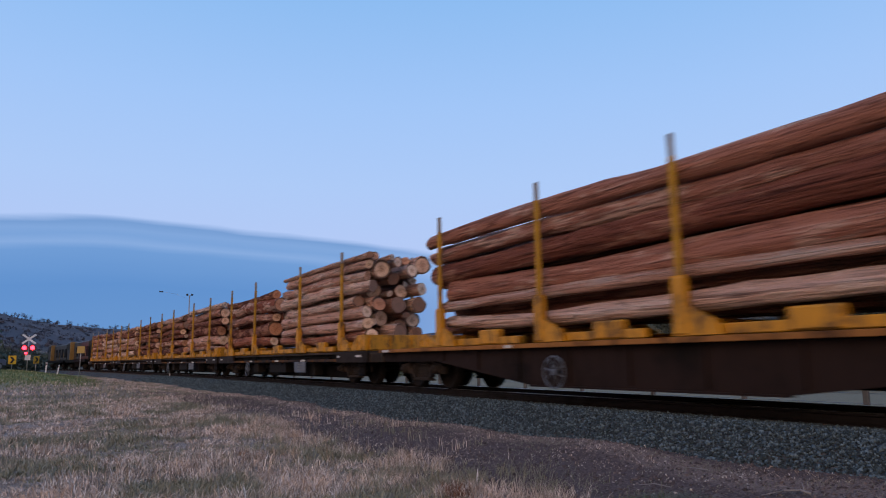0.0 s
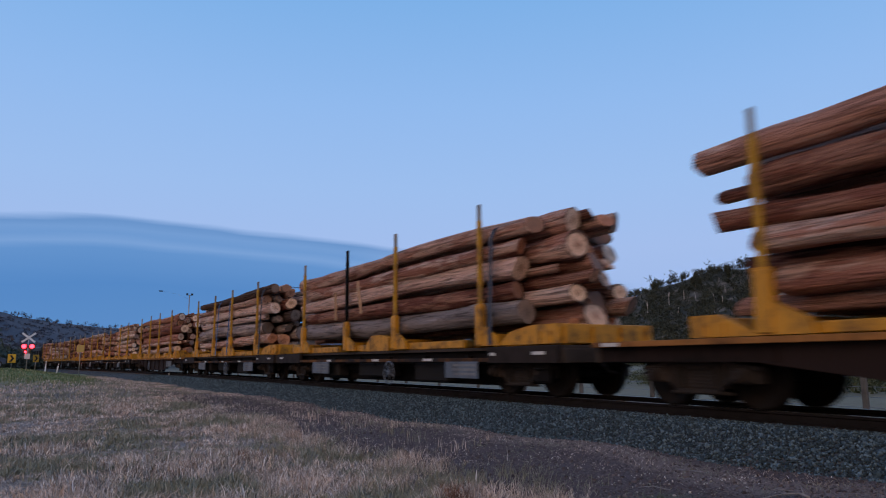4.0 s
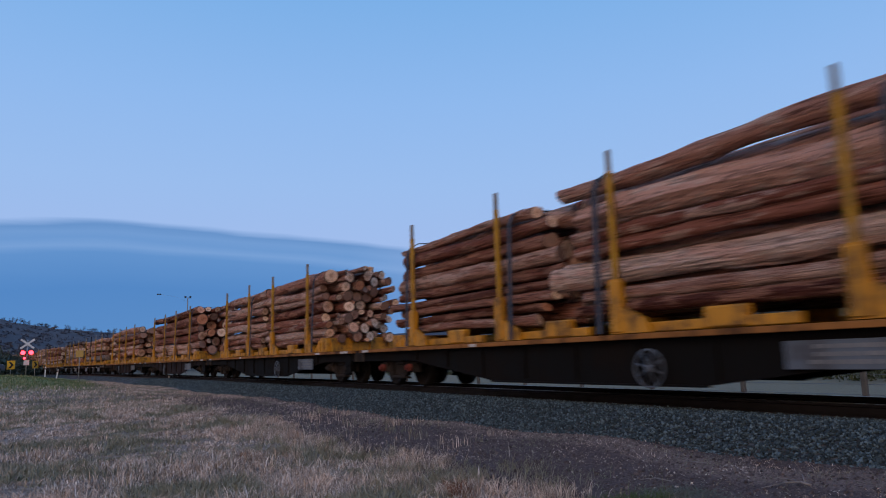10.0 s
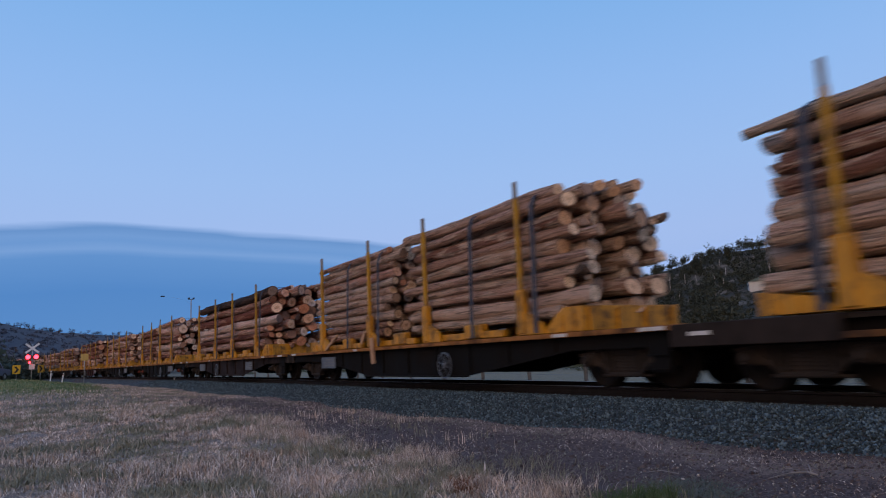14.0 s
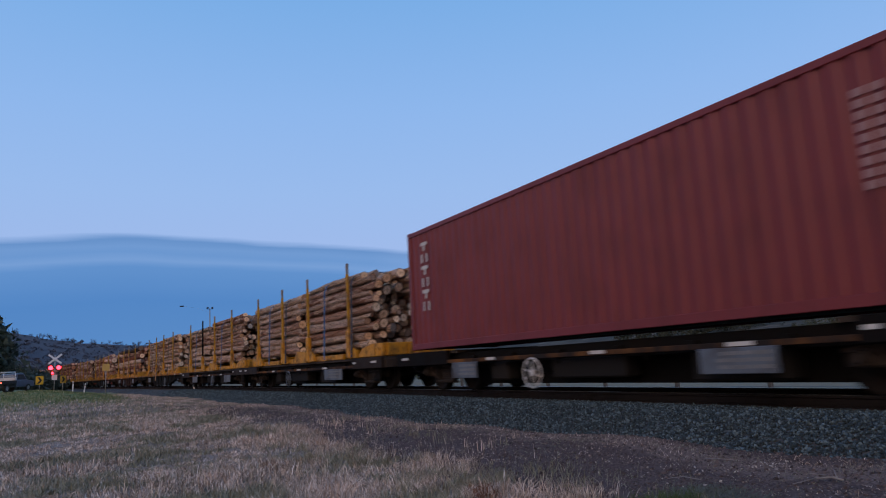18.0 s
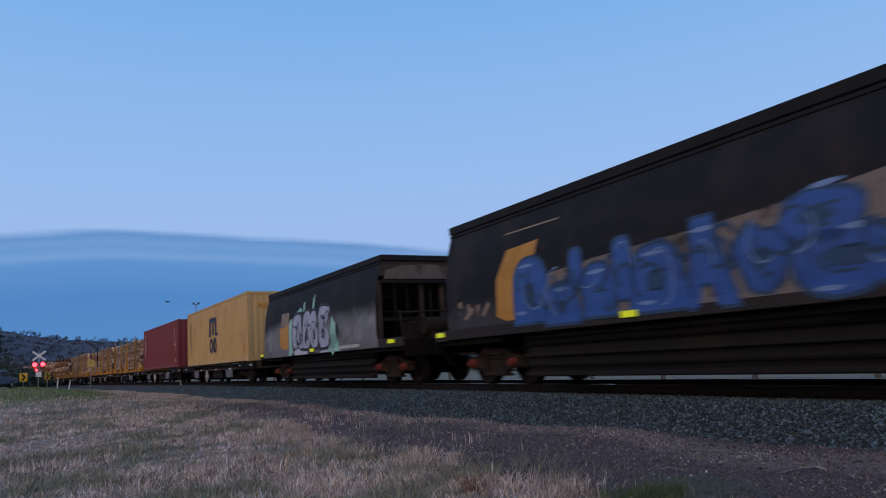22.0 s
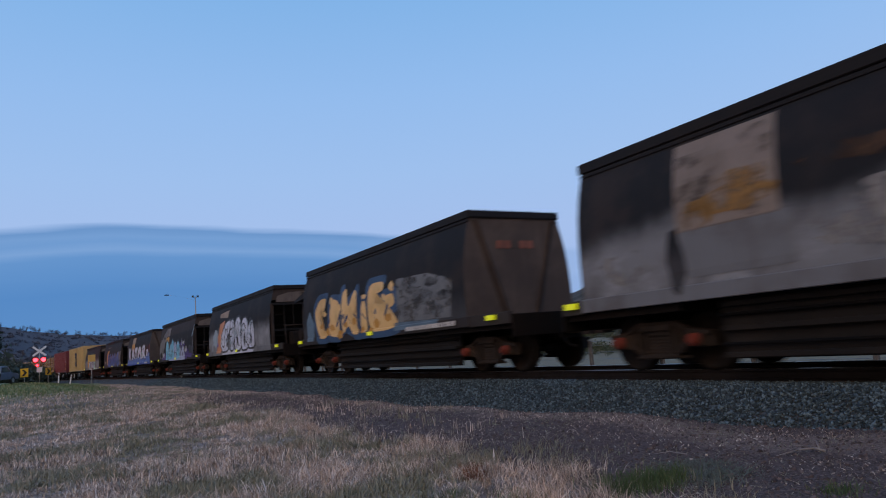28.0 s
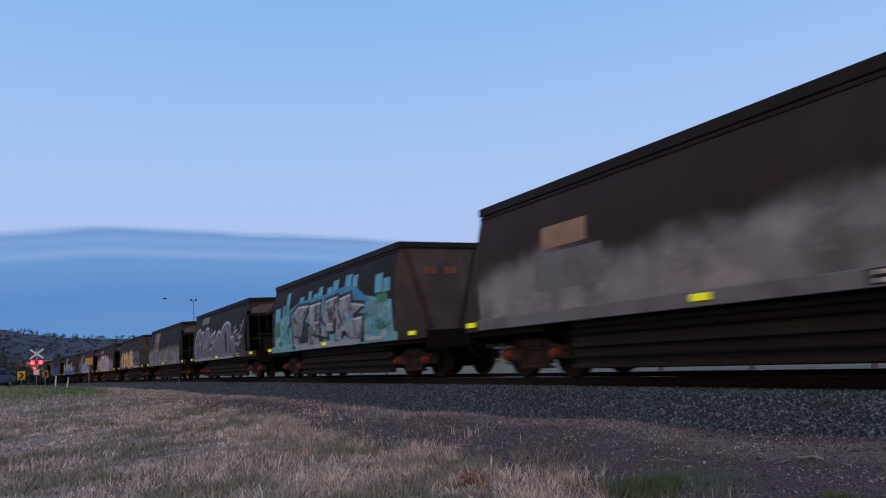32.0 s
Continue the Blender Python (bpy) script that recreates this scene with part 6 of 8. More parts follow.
sprayed(h5, "silver_linework", SILVER_P, swirls(83, -2.8, 2.4, 1.12, 2.35, 14, 0.10, 0.36), 6)
on_side(h5, "white_band", WHITE_P, [rect(-2.8, 2.4, 0.965, 1.15)], 1)

h6 = hopper("sooty dark hopper wagon with yellow lettering outlined in blue", HP_DARK, SILL_DARK, False)
L6 = [[(4.05, 1.9), (3.6, 2.3), (3.0, 2.3), (3.1, 2.0), (3.6, 1.85), (3.5, 1.4), (3.0, 1.3), (3.0, 1.1), (3.7, 1.1)], [(2.9, 1.2), (2.6, 2.25), (1.9, 2.1), (2.0, 1.1), (2.4, 1.1)], [(1.8, 1.1), (1.75, 2.3), (1.35, 2.45), (1.3, 1.8), (0.8, 2.35), (0.6, 2.2), (0.9, 1.65), (0.5, 1.1), (1.0, 1.1), (1.3, 1.4)], [(0.45, 1.12), (0.35, 1.95), (0.05, 1.95), (-0.05, 1.12)], [(-0.1, 1.1), (-0.1, 2.35), (-1.1, 2.35), (-1.1, 2.1), (-0.5, 2.05), (-0.5, 1.8), (-1.3, 1.75), (-1.95, 1.2), (-1.3, 1.1)], [(-1.1, 1.95), (-1.65, 2.0), (-1.75, 1.7), (-1.2, 1.6)]]
L6 = rounded(L6)
on_side(h6, "navy_ground", NAVY_P, grow(L6, 0.16), 0)
on_side(h6, "yellow_lettering", CREAM_P, L6, 1)
on_side(h6, "navy_mark", NAVY_P, strokes(26, -1.4, 3.6, 1.35, 1.8, 9, 0.03), 2)
on_side(h6, "ochre_shade", OCHRE_P, rnd_shapes(67, -1.5, 3.8, 1.15, 1.5, 10, 0.16, 0.10), 2)
on_side(h6, "cream_fringe", CREAM_P, rnd_shapes(68, -1.9, 4.0, 1.6, 2.2, 10, 0.12, 0.10), 1)
on_side(h6, "dark_patch", mist("soot_speckle", (0.03, 0.032, 0.036), 0.5), rnd_shapes(81, -4.2, -2.0, 1.3, 2.1, 9, 0.3, 0.12, 0.45), 1)
on_side(h6, "silver_wash", mist("mottled_grey", (0.21, 0.235, 0.26), 0.8), [[(-1.85, 1.25), (-4.35, 1.2), (-4.5, 2.0), (-3.4, 2.25), (-1.8, 2.3)]], 0)
on_side(h6, "blue_wash", spray("steel_blue", (0.10, 0.17, 0.24)), [[(4.8, 1.06), (4.2, 1.06), (4.1, 1.6), (4.5, 2.0), (4.8, 1.7)], [(-1.6, 1.06), (-3.8, 1.06), (-3.8, 1.2), (-1.6, 1.25)]], 1)
text_bars(h6, -1.446, -4.6, -2.4, 0.97, 1.14, 1, M_WHITE, 4)

h7 = hopper("sooty hopper wagon with washed grey lower half and tan panel", HP_GREY, SILL_GREY, True)
on_side(h7, "tan_panel", spray("weathered_tan", (0.215, 0.175, 0.145)), [rect(1.62, 3.18, 1.86, 3.07)], 0)
on_side(h7, "streak", mist("thin_soot", (0.07, 0.062, 0.056), 0.4), [rect(1.68, 2.12, 1.9, 3.02), rect(2.5, 3.15, 2.1, 2.9)], 1)
on_side(h7, "ochre_smear", mist("brown_rust_wash", (0.085, 0.052, 0.034), 0.6), [blob(0.75, 2.35, 0.62, 0.12, 26, 61, 0.25), blob(-0.6, 2.30, 0.75, 0.10, 26, 62, 0.25), blob(-2.3, 2.32, 0.8, 0.12, 26, 63, 0.25)], 1)
on_side(h7, "grey_wash", mist("pale_wash", (0.30, 0.30, 0.30), 0.5), [blob(0.2, 1.65, 1.1, 0.34, 30, 64, 0.2), blob(-2.2, 1.60, 1.2, 0.36, 30, 65, 0.2), blob(-4.0, 1.65, 0.8, 0.32, 26, 66, 0.2), blob(4.2, 1.55, 0.5, 0.25, 26, 67, 0.2)], 1)
on_side(h7, "ochre_smear", mist("faded_ochre", (0.34, 0.20, 0.075), 0.62), [blob(2.3, 2.15, 0.62, 0.17, 24, 27, 0.2), blob(2.1, 2.38, 0.42, 0.14, 20, 28, 0.2), blob(2.8, 2.05, 0.25, 0.2, 20, 29, 0.2)], 2)
on_side(h7, "grey_panel", SILL_GREY, [rect(1.5, 3.1, 1.25, 1.88)], 0)
on_side(h7, "soot_patch", HP_DARK, [blob(3.25, 1.5, 0.16, 0.42, 16, 30, 0.2)], 1)
sill_plates(h7, -4.25, -2.4, 5)

h8 = hopper("sooty dark hopper wagon with looping silver lettering edged in purple", HP_DARK, SILL_MID, True)
# plump letters, front to rear
L8 = [[(4.8, 1.15), (4.8, 1.8), (4.4, 2.35), (3.75, 2.65), (3.35, 2.5), (3.25, 2.2), (3.85, 2.1), (3.55, 1.85), (3.2, 1.8), (3.3, 1.6), (3.6, 1.5), (3.1, 1.1)]]
L8.append([(3.4, 2.35), (2.65, 2.5), (2.5, 1.95), (2.25, 1.25), (2.7, 1.15), (3.0, 1.75)])
L8.append([(2.5, 2.2), (2.15, 2.6), (1.65, 2.55), (1.45, 2.25), (1.2, 2.0), (1.05, 2.5), (0.95, 2.25), (1.1, 1.85), (1.6, 1.7), (1.5, 1.2), (2.25, 1.15), (2.4, 1.7)])
L8.append([(1.05, 2.15), (0.1, 2.35), (0.2, 2.15), (0.25, 1.15), (1.15, 1.2), (1.35, 1.5), (0.9, 1.6), (0.6, 1.65), (1.0, 1.85)])
L8.append([(0.1, 1.15), (0.1, 1.95), (-0.2, 2.2), (-0.55, 2.3), (-0.95, 2.2), (-1.25, 1.8), (-1.35, 1.15), (-0.75, 1.15)])
L8.append([(-1.25, 1.15), (-1.15, 1.85), (-0.95, 2.3), (-1.45, 2.55), (-2.05, 2.6), (-2.5, 2.5), (-2.7, 2.2), (-2.75, 1.95), (-2.5, 1.65), (-2.5, 1.15), (-1.9, 1.15), (-2.05, 1.75), (-1.95, 2.05), (-1.6, 2.05), (-1.45, 1.95), (-1.7, 1.55), (-1.75, 1.15)])
L8.append([(-2.45, 1.8), (-3.05, 1.95), (-3.25, 1.75), (-3.5, 1.2), (-2.75, 1.15), (-2.65, 1.7)])
L8 = rounded(L8)
on_side(h8, "purple_ground", mist("purple_mist", (0.13, 0.11, 0.30), 0.5), grow(L8, 0.11), 0)
on_side(h8, "pale_wash", mist("silver_wash", (0.20, 0.225, 0.27), 0.8), [[(4.85, 1.06), (4.7, 1.5), (2.0, 1.5), (-1.2, 1.45), (-3.4, 1.4), (-3.6, 1.06)]], 1)
on_side(h8, "purple_fill", mist("purple_cloud", (0.13, 0.09, 0.30), 0.95), rounded([[(-2.55, 2.25), (-2.95, 2.1), (-3.35, 2.0), (-3.7, 1.65), (-3.9, 1.4), (-3.65, 1.2), (-3.45, 1.25), (-3.25, 1.8), (-3.0, 2.0), (-2.5, 1.85)], [(-1.5, 1.95), (-1.75, 1.9), (-1.85, 1.4), (-1.7, 1.55)]]), 2)
on_side(h8, "black_outline", BLACK_P, [[(y + 0.035, z + 0.05) for y, z in q] for q in L8] + [[(y - 0.05, z) for y, z in q] for q in L8], 2)
on_side(h8, "bright_rim", spray("bright_silver", (0.43, 0.49, 0.58)), L8, 3)
on_side(h8, "silver_lettering", mist("silver_fill", (0.20, 0.23, 0.295), 1.0), [[(y - 0.03, max(1.07, z - 0.10)) for y, z in q] for q in L8], 4)
on_side(h8, "black_loop", BLACK_P, rounded([[(-0.6, 1.7), (-0.7, 1.7), (-0.77, 1.45), (-0.63, 1.4)], [(-1.45, 1.95), (-1.7, 2.2), (-1.95, 2.1), (-2.1, 1.7), (-1.95, 1.15), (-1.8, 1.15), (-1.8, 1.75), (-1.65, 1.95)], [(-2.5, 1.75), (-2.7, 1.65), (-2.8, 1.15), (-2.62, 1.15), (-2.5, 1.45)]]), 5)
sprayed(h8, "black_looping", BLACK_P, swirls(49, 0.0, 4.7, 1.2, 2.3, 24, 0.05, 0.30), 5)
sprayed(h8, "white_looping", spray("bright_silver", (0.43, 0.49, 0.58)), swirls(47, 0.0, 4.7, 1.25, 2.35, 18, 0.05, 0.32), 6)
on_side(h8, "chalk_cloud", mist("chalk_cloud", (0.20, 0.22, 0.26), 0.45), rounded([[(-3.2, 2.2), (-3.6, 2.45), (-3.9, 2.45), (-4.2, 2.3), (-4.45, 2.15), (-4.65, 1.8), (-4.7, 1.65), (-4.4, 1.55), (-4.5, 1.25), (-3.85, 1.2), (-3.75, 1.75)]]), 3)
rnd = random.Random(63)
dashes = []
for k in range(26):
    y, z = rnd.uniform(-4.6, -3.35), rnd.uniform(1.45, 2.4)
    l, t, up = rnd.uniform(0.10, 0.22), rnd.uniform(0.02, 0.04), rnd.uniform(-0.02, 0.10)
    dashes.append([(y + l, z - up), (y + 0.3 * l, z + t), (y - l, z + up + t), (y - 0.8 * l, z + up - 0.3 * t), (y, z - t)])
sprayed(h8, "white_scratching", spray("chalk", (0.36, 0.40, 0.46)), dashes, 4)
on_side(h8, "grey_slash", SILVER_P, [[(-4.4, 2.2), (-4.65, 2.5), (-4.75, 2.45), (-4.5, 2.1)]], 3)
on_side(h8, "tan_panel", spray("mauve_grey", (0.16, 0.14, 0.14)), [rect(1.95, 3.45, 2.76, 3.10)], 0)
on_side(h8, "silver_band", spray("pale_silver", (0.30, 0.35, 0.41)), [rect(-2.85, 4.8, 0.965, 1.15)], 1)
sill_plates(h8, -4.3, -2.9, 8)

h9 = hopper("hopper wagon painted teal with silver wild lettering and green patches", HP_DARK, SILL_TEAL, False)
on_side(h9, "teal_ground", TEAL_P, [[(4.88, 1.06), (-4.85, 1.06), (-4.85, 1.95), (-3.6, 2.15), (-2.6, 2.32), (-1.5, 2.48), (0.0, 2.5), (1.2, 2.45), (2.4, 2.5), (3.0, 2.3), (4.0, 2.15), (4.88, 2.0)]]
        + [rect(3.25, 3.6, 2.2, 2.95), rect(3.7, 3.95, 2.1, 2.55), rect(4.2, 4.8, 2.0, 2.5), rect(1.75, 2.15, 2.4, 2.68), rect(1.05, 1.35, 2.4, 2.8), rect(0.45, 0.85, 2.4, 2.65), rect(0.05, 0.4, 2.4, 2.82), rect(-0.75, -0.35, 2.4, 2.72), rect(-1.25, -0.8, 2.4, 2.88), rect(-2.2, -1.75, 2.45, 2.92), rect(-2.65, -2.3, 2.5, 2.85), rect(-4.3, -3.85, 2.2, 2.68), rect(-4.75, -4.35, 2.18, 2.52)], 0)
on_side(h9, "aqua_wash", mist("light_aqua", (0.30, 0.62, 0.70), 0.6), [[(4.85, 1.06), (3.0, 1.06), (2.8, 2.2), (4.8, 1.95)], [(-2.6, 1.06), (-4.8, 1.06), (-4.8, 1.85), (-2.7, 2.2)], [(2.8, 2.25), (-2.5, 2.2), (-1.5, 2.46), (2.4, 2.46)]], 1)
on_side(h9, "green_patch", GREEN_P, [rect(-4.6, -3.95, 1.92, 2.16), rect(-3.4, -2.95, 1.98, 2.14), rect(4.2, 4.85, 1.5, 2.0), rect(4.1, 4.45, 1.15, 1.32)], 1)
on_side(h9, "green_spray", mist("green_mist", (0.06, 0.34, 0.14), 0.7), [blob(-4.1, 1.38, 0.55, 0.13, 14, 35, 0.3), blob(-3.2, 1.65, 0.4, 0.10, 14, 36, 0.3), blob(3.5, 1.6, 0.3, 0.25, 14, 37, 0.4), blob(2.9, 2.2, 0.3, 0.16, 14, 38, 0.4)], 1)
on_side(h9, "white_spray", mist("white_mist", (0.62, 0.70, 0.72), 0.35), [blob(-3.6, 1.75, 0.6, 0.25, 16, 39, 0.3), blob(3.3, 1.25, 0.35, 0.2, 16, 40, 0.3), blob(-3.6, 1.2, 0.7, 0.1, 16, 41, 0.3)], 1)
L9 = [[(2.89, 2.10), (2.25, 2.38), (1.24, 2.35), (1.41, 2.07), (1.89, 2.04), (2.12, 1.17), (2.73, 1.09), (2.41, 1.96)],
      [(1.12, 2.32), (0.09, 2.35), (0.21, 2.04), (0.66, 1.99), (0.66, 1.78), (0.23, 1.77), (0.31, 1.53), (0.66, 1.49), (0.67, 1.25), (0.26, 1.24), (0.36, 1.08), (1.28, 1.08)],
      [(0.15, 1.26), (-0.33, 2.34), (-1.28, 2.40), (-1.36, 1.82), (-1.10, 1.76), (-1.02, 2.14), (-0.62, 2.12), (-0.48, 1.66), (-0.94, 1.64), (-0.95, 1.42), (-0.48, 1.43), (-0.39, 1.10)],
      [(-0.99, 1.08), (-1.45, 2.30), (-2.26, 2.36), (-1.9, 1.87), (-2.24, 1.61), (-2.63, 1.08), (-2.19, 1.08), (-1.82, 1.38), (-1.61, 1.36), (-1.42, 1.08)],
      [(-2.2, 2.12), (-3.22, 1.98), (-2.76, 1.87), (-2.46, 1.79), (-2.19, 1.92)],
      [(-2.31, 1.66), (-3.07, 1.68), (-2.98, 1.47), (-3.03, 1.10), (-2.39, 1.08), (-2.57, 1.4)]]
on_side(h9, "blue_glow", spray("bright_blue", (0.02, 0.25, 0.46)), [[(3.4, 1.75), (3.0, 2.25), (2.2, 2.55), (0.6, 2.52), (-0.6, 2.55), (-1.8, 2.62), (-2.6, 2.52), (-3.5, 2.1), (-3.2, 1.85), (-2.0, 2.3), (0.0, 2.3), (2.4, 2.2)]], 2)
on_side(h9, "black_ground", BLACK_P, [[(y - 0.08, z - 0.07) for y, z in q] for q in L9] + [[(3.35, 1.72), (2.9, 1.78), (2.5, 2.0), (2.7, 2.2)], [(2.3, 1.25), (1.7, 1.15), (0.9, 1.3), (1.0, 1.7), (1.9, 1.75)], [(-1.0, 1.15), (-2.0, 1.25), (-2.7, 1.75), (-3.3, 2.0), (-2.6, 2.05), (-1.9, 1.85)]], 3)
on_side(h9, "black_outline", BLACK_P, grow(L9, 0.09), 3)
on_side(h9, "silver_lettering", SILVER_P, L9, 4)
on_side(h9, "silver_band", SILVER_P, [[(2.5, 0.965), (-2.9, 0.965), (-2.9, 1.15), (2.5, 1.15)]], 4)
on_side(h9, "white_edge", WHITE_P, [[a, b, (b[0], b[1] - 0.055), (a[0], a[1] - 0.055)] for q in L9 for a, b in zip(q, q[1:]) if a[0] - b[0] > 0.3 and a[1] > 1.5], 5)
on_side(h9, "grey_shade", mist("steel_shade", (0.13, 0.15, 0.165), 0.4), L9, 5)
on_side(h9, "black_stroke", BLACK_P, [[(1.7, 1.9), (1.0, 1.72), (1.0, 1.64), (1.75, 1.82)], [(0.1, 1.95), (-0.4, 1.60), (-0.3, 1.55), (0.15, 1.85)], [(-1.35, 2.05), (-1.75, 1.55), (-1.65, 1.5), (-1.28, 1.95)], [(2.6, 1.45), (1.5, 1.30), (1.5, 1.24), (2.6, 1.38)], [(0.9, 1.45), (-0.6, 1.22), (-0.6, 1.15), (0.9, 1.36)], [(-1.0, 2.32), (-1.04, 1.95), (-1.12, 1.95), (-1.1, 2.33)]], 6)
on_side(h9, "teal_chip", TEAL_P, [[(-1.95, 1.78), (-2.25, 1.72), (-2.2, 1.55), (-2.0, 1.6)]], 6)
text_bars(h9, -1.446, -4.3, -3.4, 0.97, 1.14, 1, M_WHITE, 9)

h10 = hopper("sooty brown hopper wagon with pale washed lower half", HP_BROWN, SILL_GREY, True)
on_side(h10, "tan_panel", spray("faded_tan", (0.30, 0.19, 0.11)), [rect(1.95, 3.1, 2.2, 2.58)], 0)
on_side(h10, "grey_panel", SILL_GREY, [rect(1.6, 3.3, 1.5, 2.12)], 0)
sill_plates(h10, -4.25, -2.4, 6)
# number on the plain ends, as bars
for ob in (h3, h6, h9):
    bm = bmesh.new()
    for k in range(5):
        if k != 2:
            box(bm, -0.52 + 0.2 * k, -0.36 + 0.2 * k, -5.045, -5.032, 2.55, 2.72)
    part("number_bars", bm, spray("rust_red", (0.24, 0.08, 0.045)), ob)
for ob, f in zip((h1, h2, h3, h4, h5, h6, h7, h8, h9, h10), (-197.95, -211.5, -225.0, -238.75, -252.4, -266.1, -279.55, -293.2, -306.85, -320.5)):
    MOVERS.append((ob, f - 5.04))


# ---- two locomotives at the head ----
def locomotive():
    w = thing("locomotive", "dark grey diesel locomotive with dull yellow cab end", "locomotive", "locomotives of the train")
    grey, yel = worn("loco_grey", (0.016, 0.015, 0.015), (0.034, 0.027, 0.023), 0.5, 0.6, 0.5), worn("loco_yellow", (0.26, 0.15, 0.04), (0.10, 0.065, 0.03), 0.4, 0.8, 0.5)
    bm = bmesh.new()
    box(bm, -1.35, 1.35, -7.8, 7.8, 0.85, 1.15, 0.03)
    box(bm, -1.0, 1.0, -2.4, 2.4, 0.35, 0.85, 0.05)
    part("frame", bm, M_STEEL, w)
    bm = bmesh.new()
    box(bm, -0.95, 0.95, -7.2, 3.6, 1.15, 3.2, 0.12)
    part("hood", bm, grey, w)
    bm = bmesh.new()
    box(bm, -1.35, 1.35, 3.9, 6.2, 1.15, 3.3, 0.12)
    part("cab", bm, grey, w)
    part("cab_stripe", box(bmesh.new(), -1.36, 1.36, 3.5, 3.89, 1.15, 3.25, 0.03), yel, w, "dull yellow stripe")
    for x in (-1.356, 1.356):
        bm = bmesh.new()
        box(bm, x - 0.01, x + 0.01, 4.3, 5.5, 2.35, 3.05)
        part("cab_window", bm, M_TRIM, w)
    bm = bmesh.new()
    box(bm, -0.95, 0.95, 6.2, 7.5, 1.15, 2.2, 0.1)
    part("nose", bm, grey, w)
    for y in (-6.5, -4.0, -1.5, 1.0):
        bm = bmesh.new()
        box(bm, -0.97, -0.945, y - 0.9, y + 0.9, 1.5, 2.6, 0.01)
        part("hood_door", bm, M_STEEL, w)
    for y in (-7.5, -4.2, -0.9, 2.4):
        for x in (-1.3, 1.3):
            bm = bmesh.new()
            tube(bm, (x, y, 1.15), (x, y, 2.1), 0.02, 0.02, 6)
            part("handrail_post", bm, yel, w)
    for y in (-5.2, 5.2):
        bogie(w, y, M_BOGIE)
    return w


loco = locomotive()
MOVERS.append((loco, 90.0))
MOVERS.append((copy_thing(loco, Matrix()), 107.0))

# ---- ground, line and lineside ----
def smooth(a, b, v):
    u = np.clip((np.asarray(v, float) - a) / (b - a), 0, 1)
    return u * u * (3 - 2 * u)


HILL_AZ = [-180, -120, -95, -80, -70, -64, -61, -57, -53.8, -51.8, -49.6, -47, -44, -40, -34, -25, -15, -8, -6, -3.7, -1.5, 0.7, 2.75, 6, 12, 30, 60, 180]
HILL_EL = [1.0, 2.0, 4.0, 6.2, 6.9, 7.0, 7.1, 7.4, 7.1, 6.9, 6.4, 5.6, 4.5, 3.4, 2.6, 2.1, 2.35, 2.75, 2.65, 2.7, 2.95, 3.2, 3.7, 4.1, 4.2, 3.0, 1.5, 1.0]
HILL_R = [700, 600, 450, 430, 420, 420, 420, 420, 430, 440, 450, 470, 500, 560, 640, 760, 900, 1000, 1000, 1000, 1000, 950, 900, 850, 800, 800, 700, 700]


def track_x(y):
    a = np.maximum(0.0, y)
    return TRACK_X - BEND * a * a


def ground_z(x, y):
    """Height of the ground: flat by the line, a rise by the crossing, hills far off."""
    x, y = np.asarray(x, float), np.asarray(y, float)
    r = np.hypot(x, y) + 1e-6
    az = np.degrees(np.arctan2(-x, y))
    el, rad = np.interp(az, HILL_AZ, HILL_EL), np.interp(az, HILL_AZ, HILL_R)
    crest = np.tan(np.radians(el)) * rad
    u = np.clip((r / rad - 0.22) / 0.78, 0, 1) ** 2
    hill = crest * u * (1 - 0.5 * smooth(1.0, 2.2, r / rad))
    d = x - track_x(y)
    low = -0.47 + 0.03 * np.sin(0.9 * x + 0.4 * y) + 0.02 * np.sin(1.7 * y - 0.6 * x)
    rise = 0.62 * smooth(18, 62, y) * smooth(-3.2, -8.5, d)
    beyond = -0.35 * smooth(2.5, 6.0, d) * smooth(60, 20, d)
    return low + rise + beyond + hill


def polar_sheet():
    radii = np.concatenate([np.linspace(0.0, 12, 40), np.geomspace(12.4, 90, 60), np.geomspace(94, 4200, 60)])
    azs = np.radians(np.concatenate([np.arange(-180, -75, 5), np.arange(-75, 20, 0.8), np.arange(20, 180, 5)]))
    R, A = np.meshgrid(radii, azs, indexing="ij")
    X, Y = -R * np.sin(A), R * np.cos(A)
    Z = ground_z(X, Y)
    nr, na = R.shape
    verts = np.stack([X, Y, Z], -1).reshape(-1, 3)
    faces = []
    for i in range(nr - 1):
        for j in range(na):
            k = (j + 1) % na
            faces.append((i * na + j, i * na + k, (i + 1) * na + k, (i + 1) * na + j))
    return verts.tolist(), faces


def ground_material():
    k = Nodes("field_and_hills")
    p = k.map(space="World")
    o = k.xyz(p)
    n1, n2, n3 = k.noise(p, 0.35, 5, 0.6), k.noise(p, 3.0, 5, 0.6), k.noise(p, 40, 4, 0.65)
    dry = k.mix(k.step(n3, 0.3, 0.7), (0.15, 0.123, 0.105), (0.43, 0.36, 0.305))
    dry = k.mix(k.step(n1, 0.45, 0.68), dry, (0.11, 0.10, 0.08))
    dry = k.mix(k.math("MULTIPLY", k.step(k.noise(p, 5.0, 3, 0.6), 0.45, 0.62), 0.6), dry, (0.12, 0.095, 0.08))
    # bare dirt strip along the line
    edge = k.math("ADD", o[0], k.math("MULTIPLY", k.math("SUBTRACT", n1, 0.5), 2.0))
    bend = k.math("MULTIPLY", k.math("MULTIPLY", k.math("MAXIMUM", o[1], 0.0), k.math("MAXIMUM", o[1], 0.0)), BEND)
    d = k.math("ADD", edge, bend)
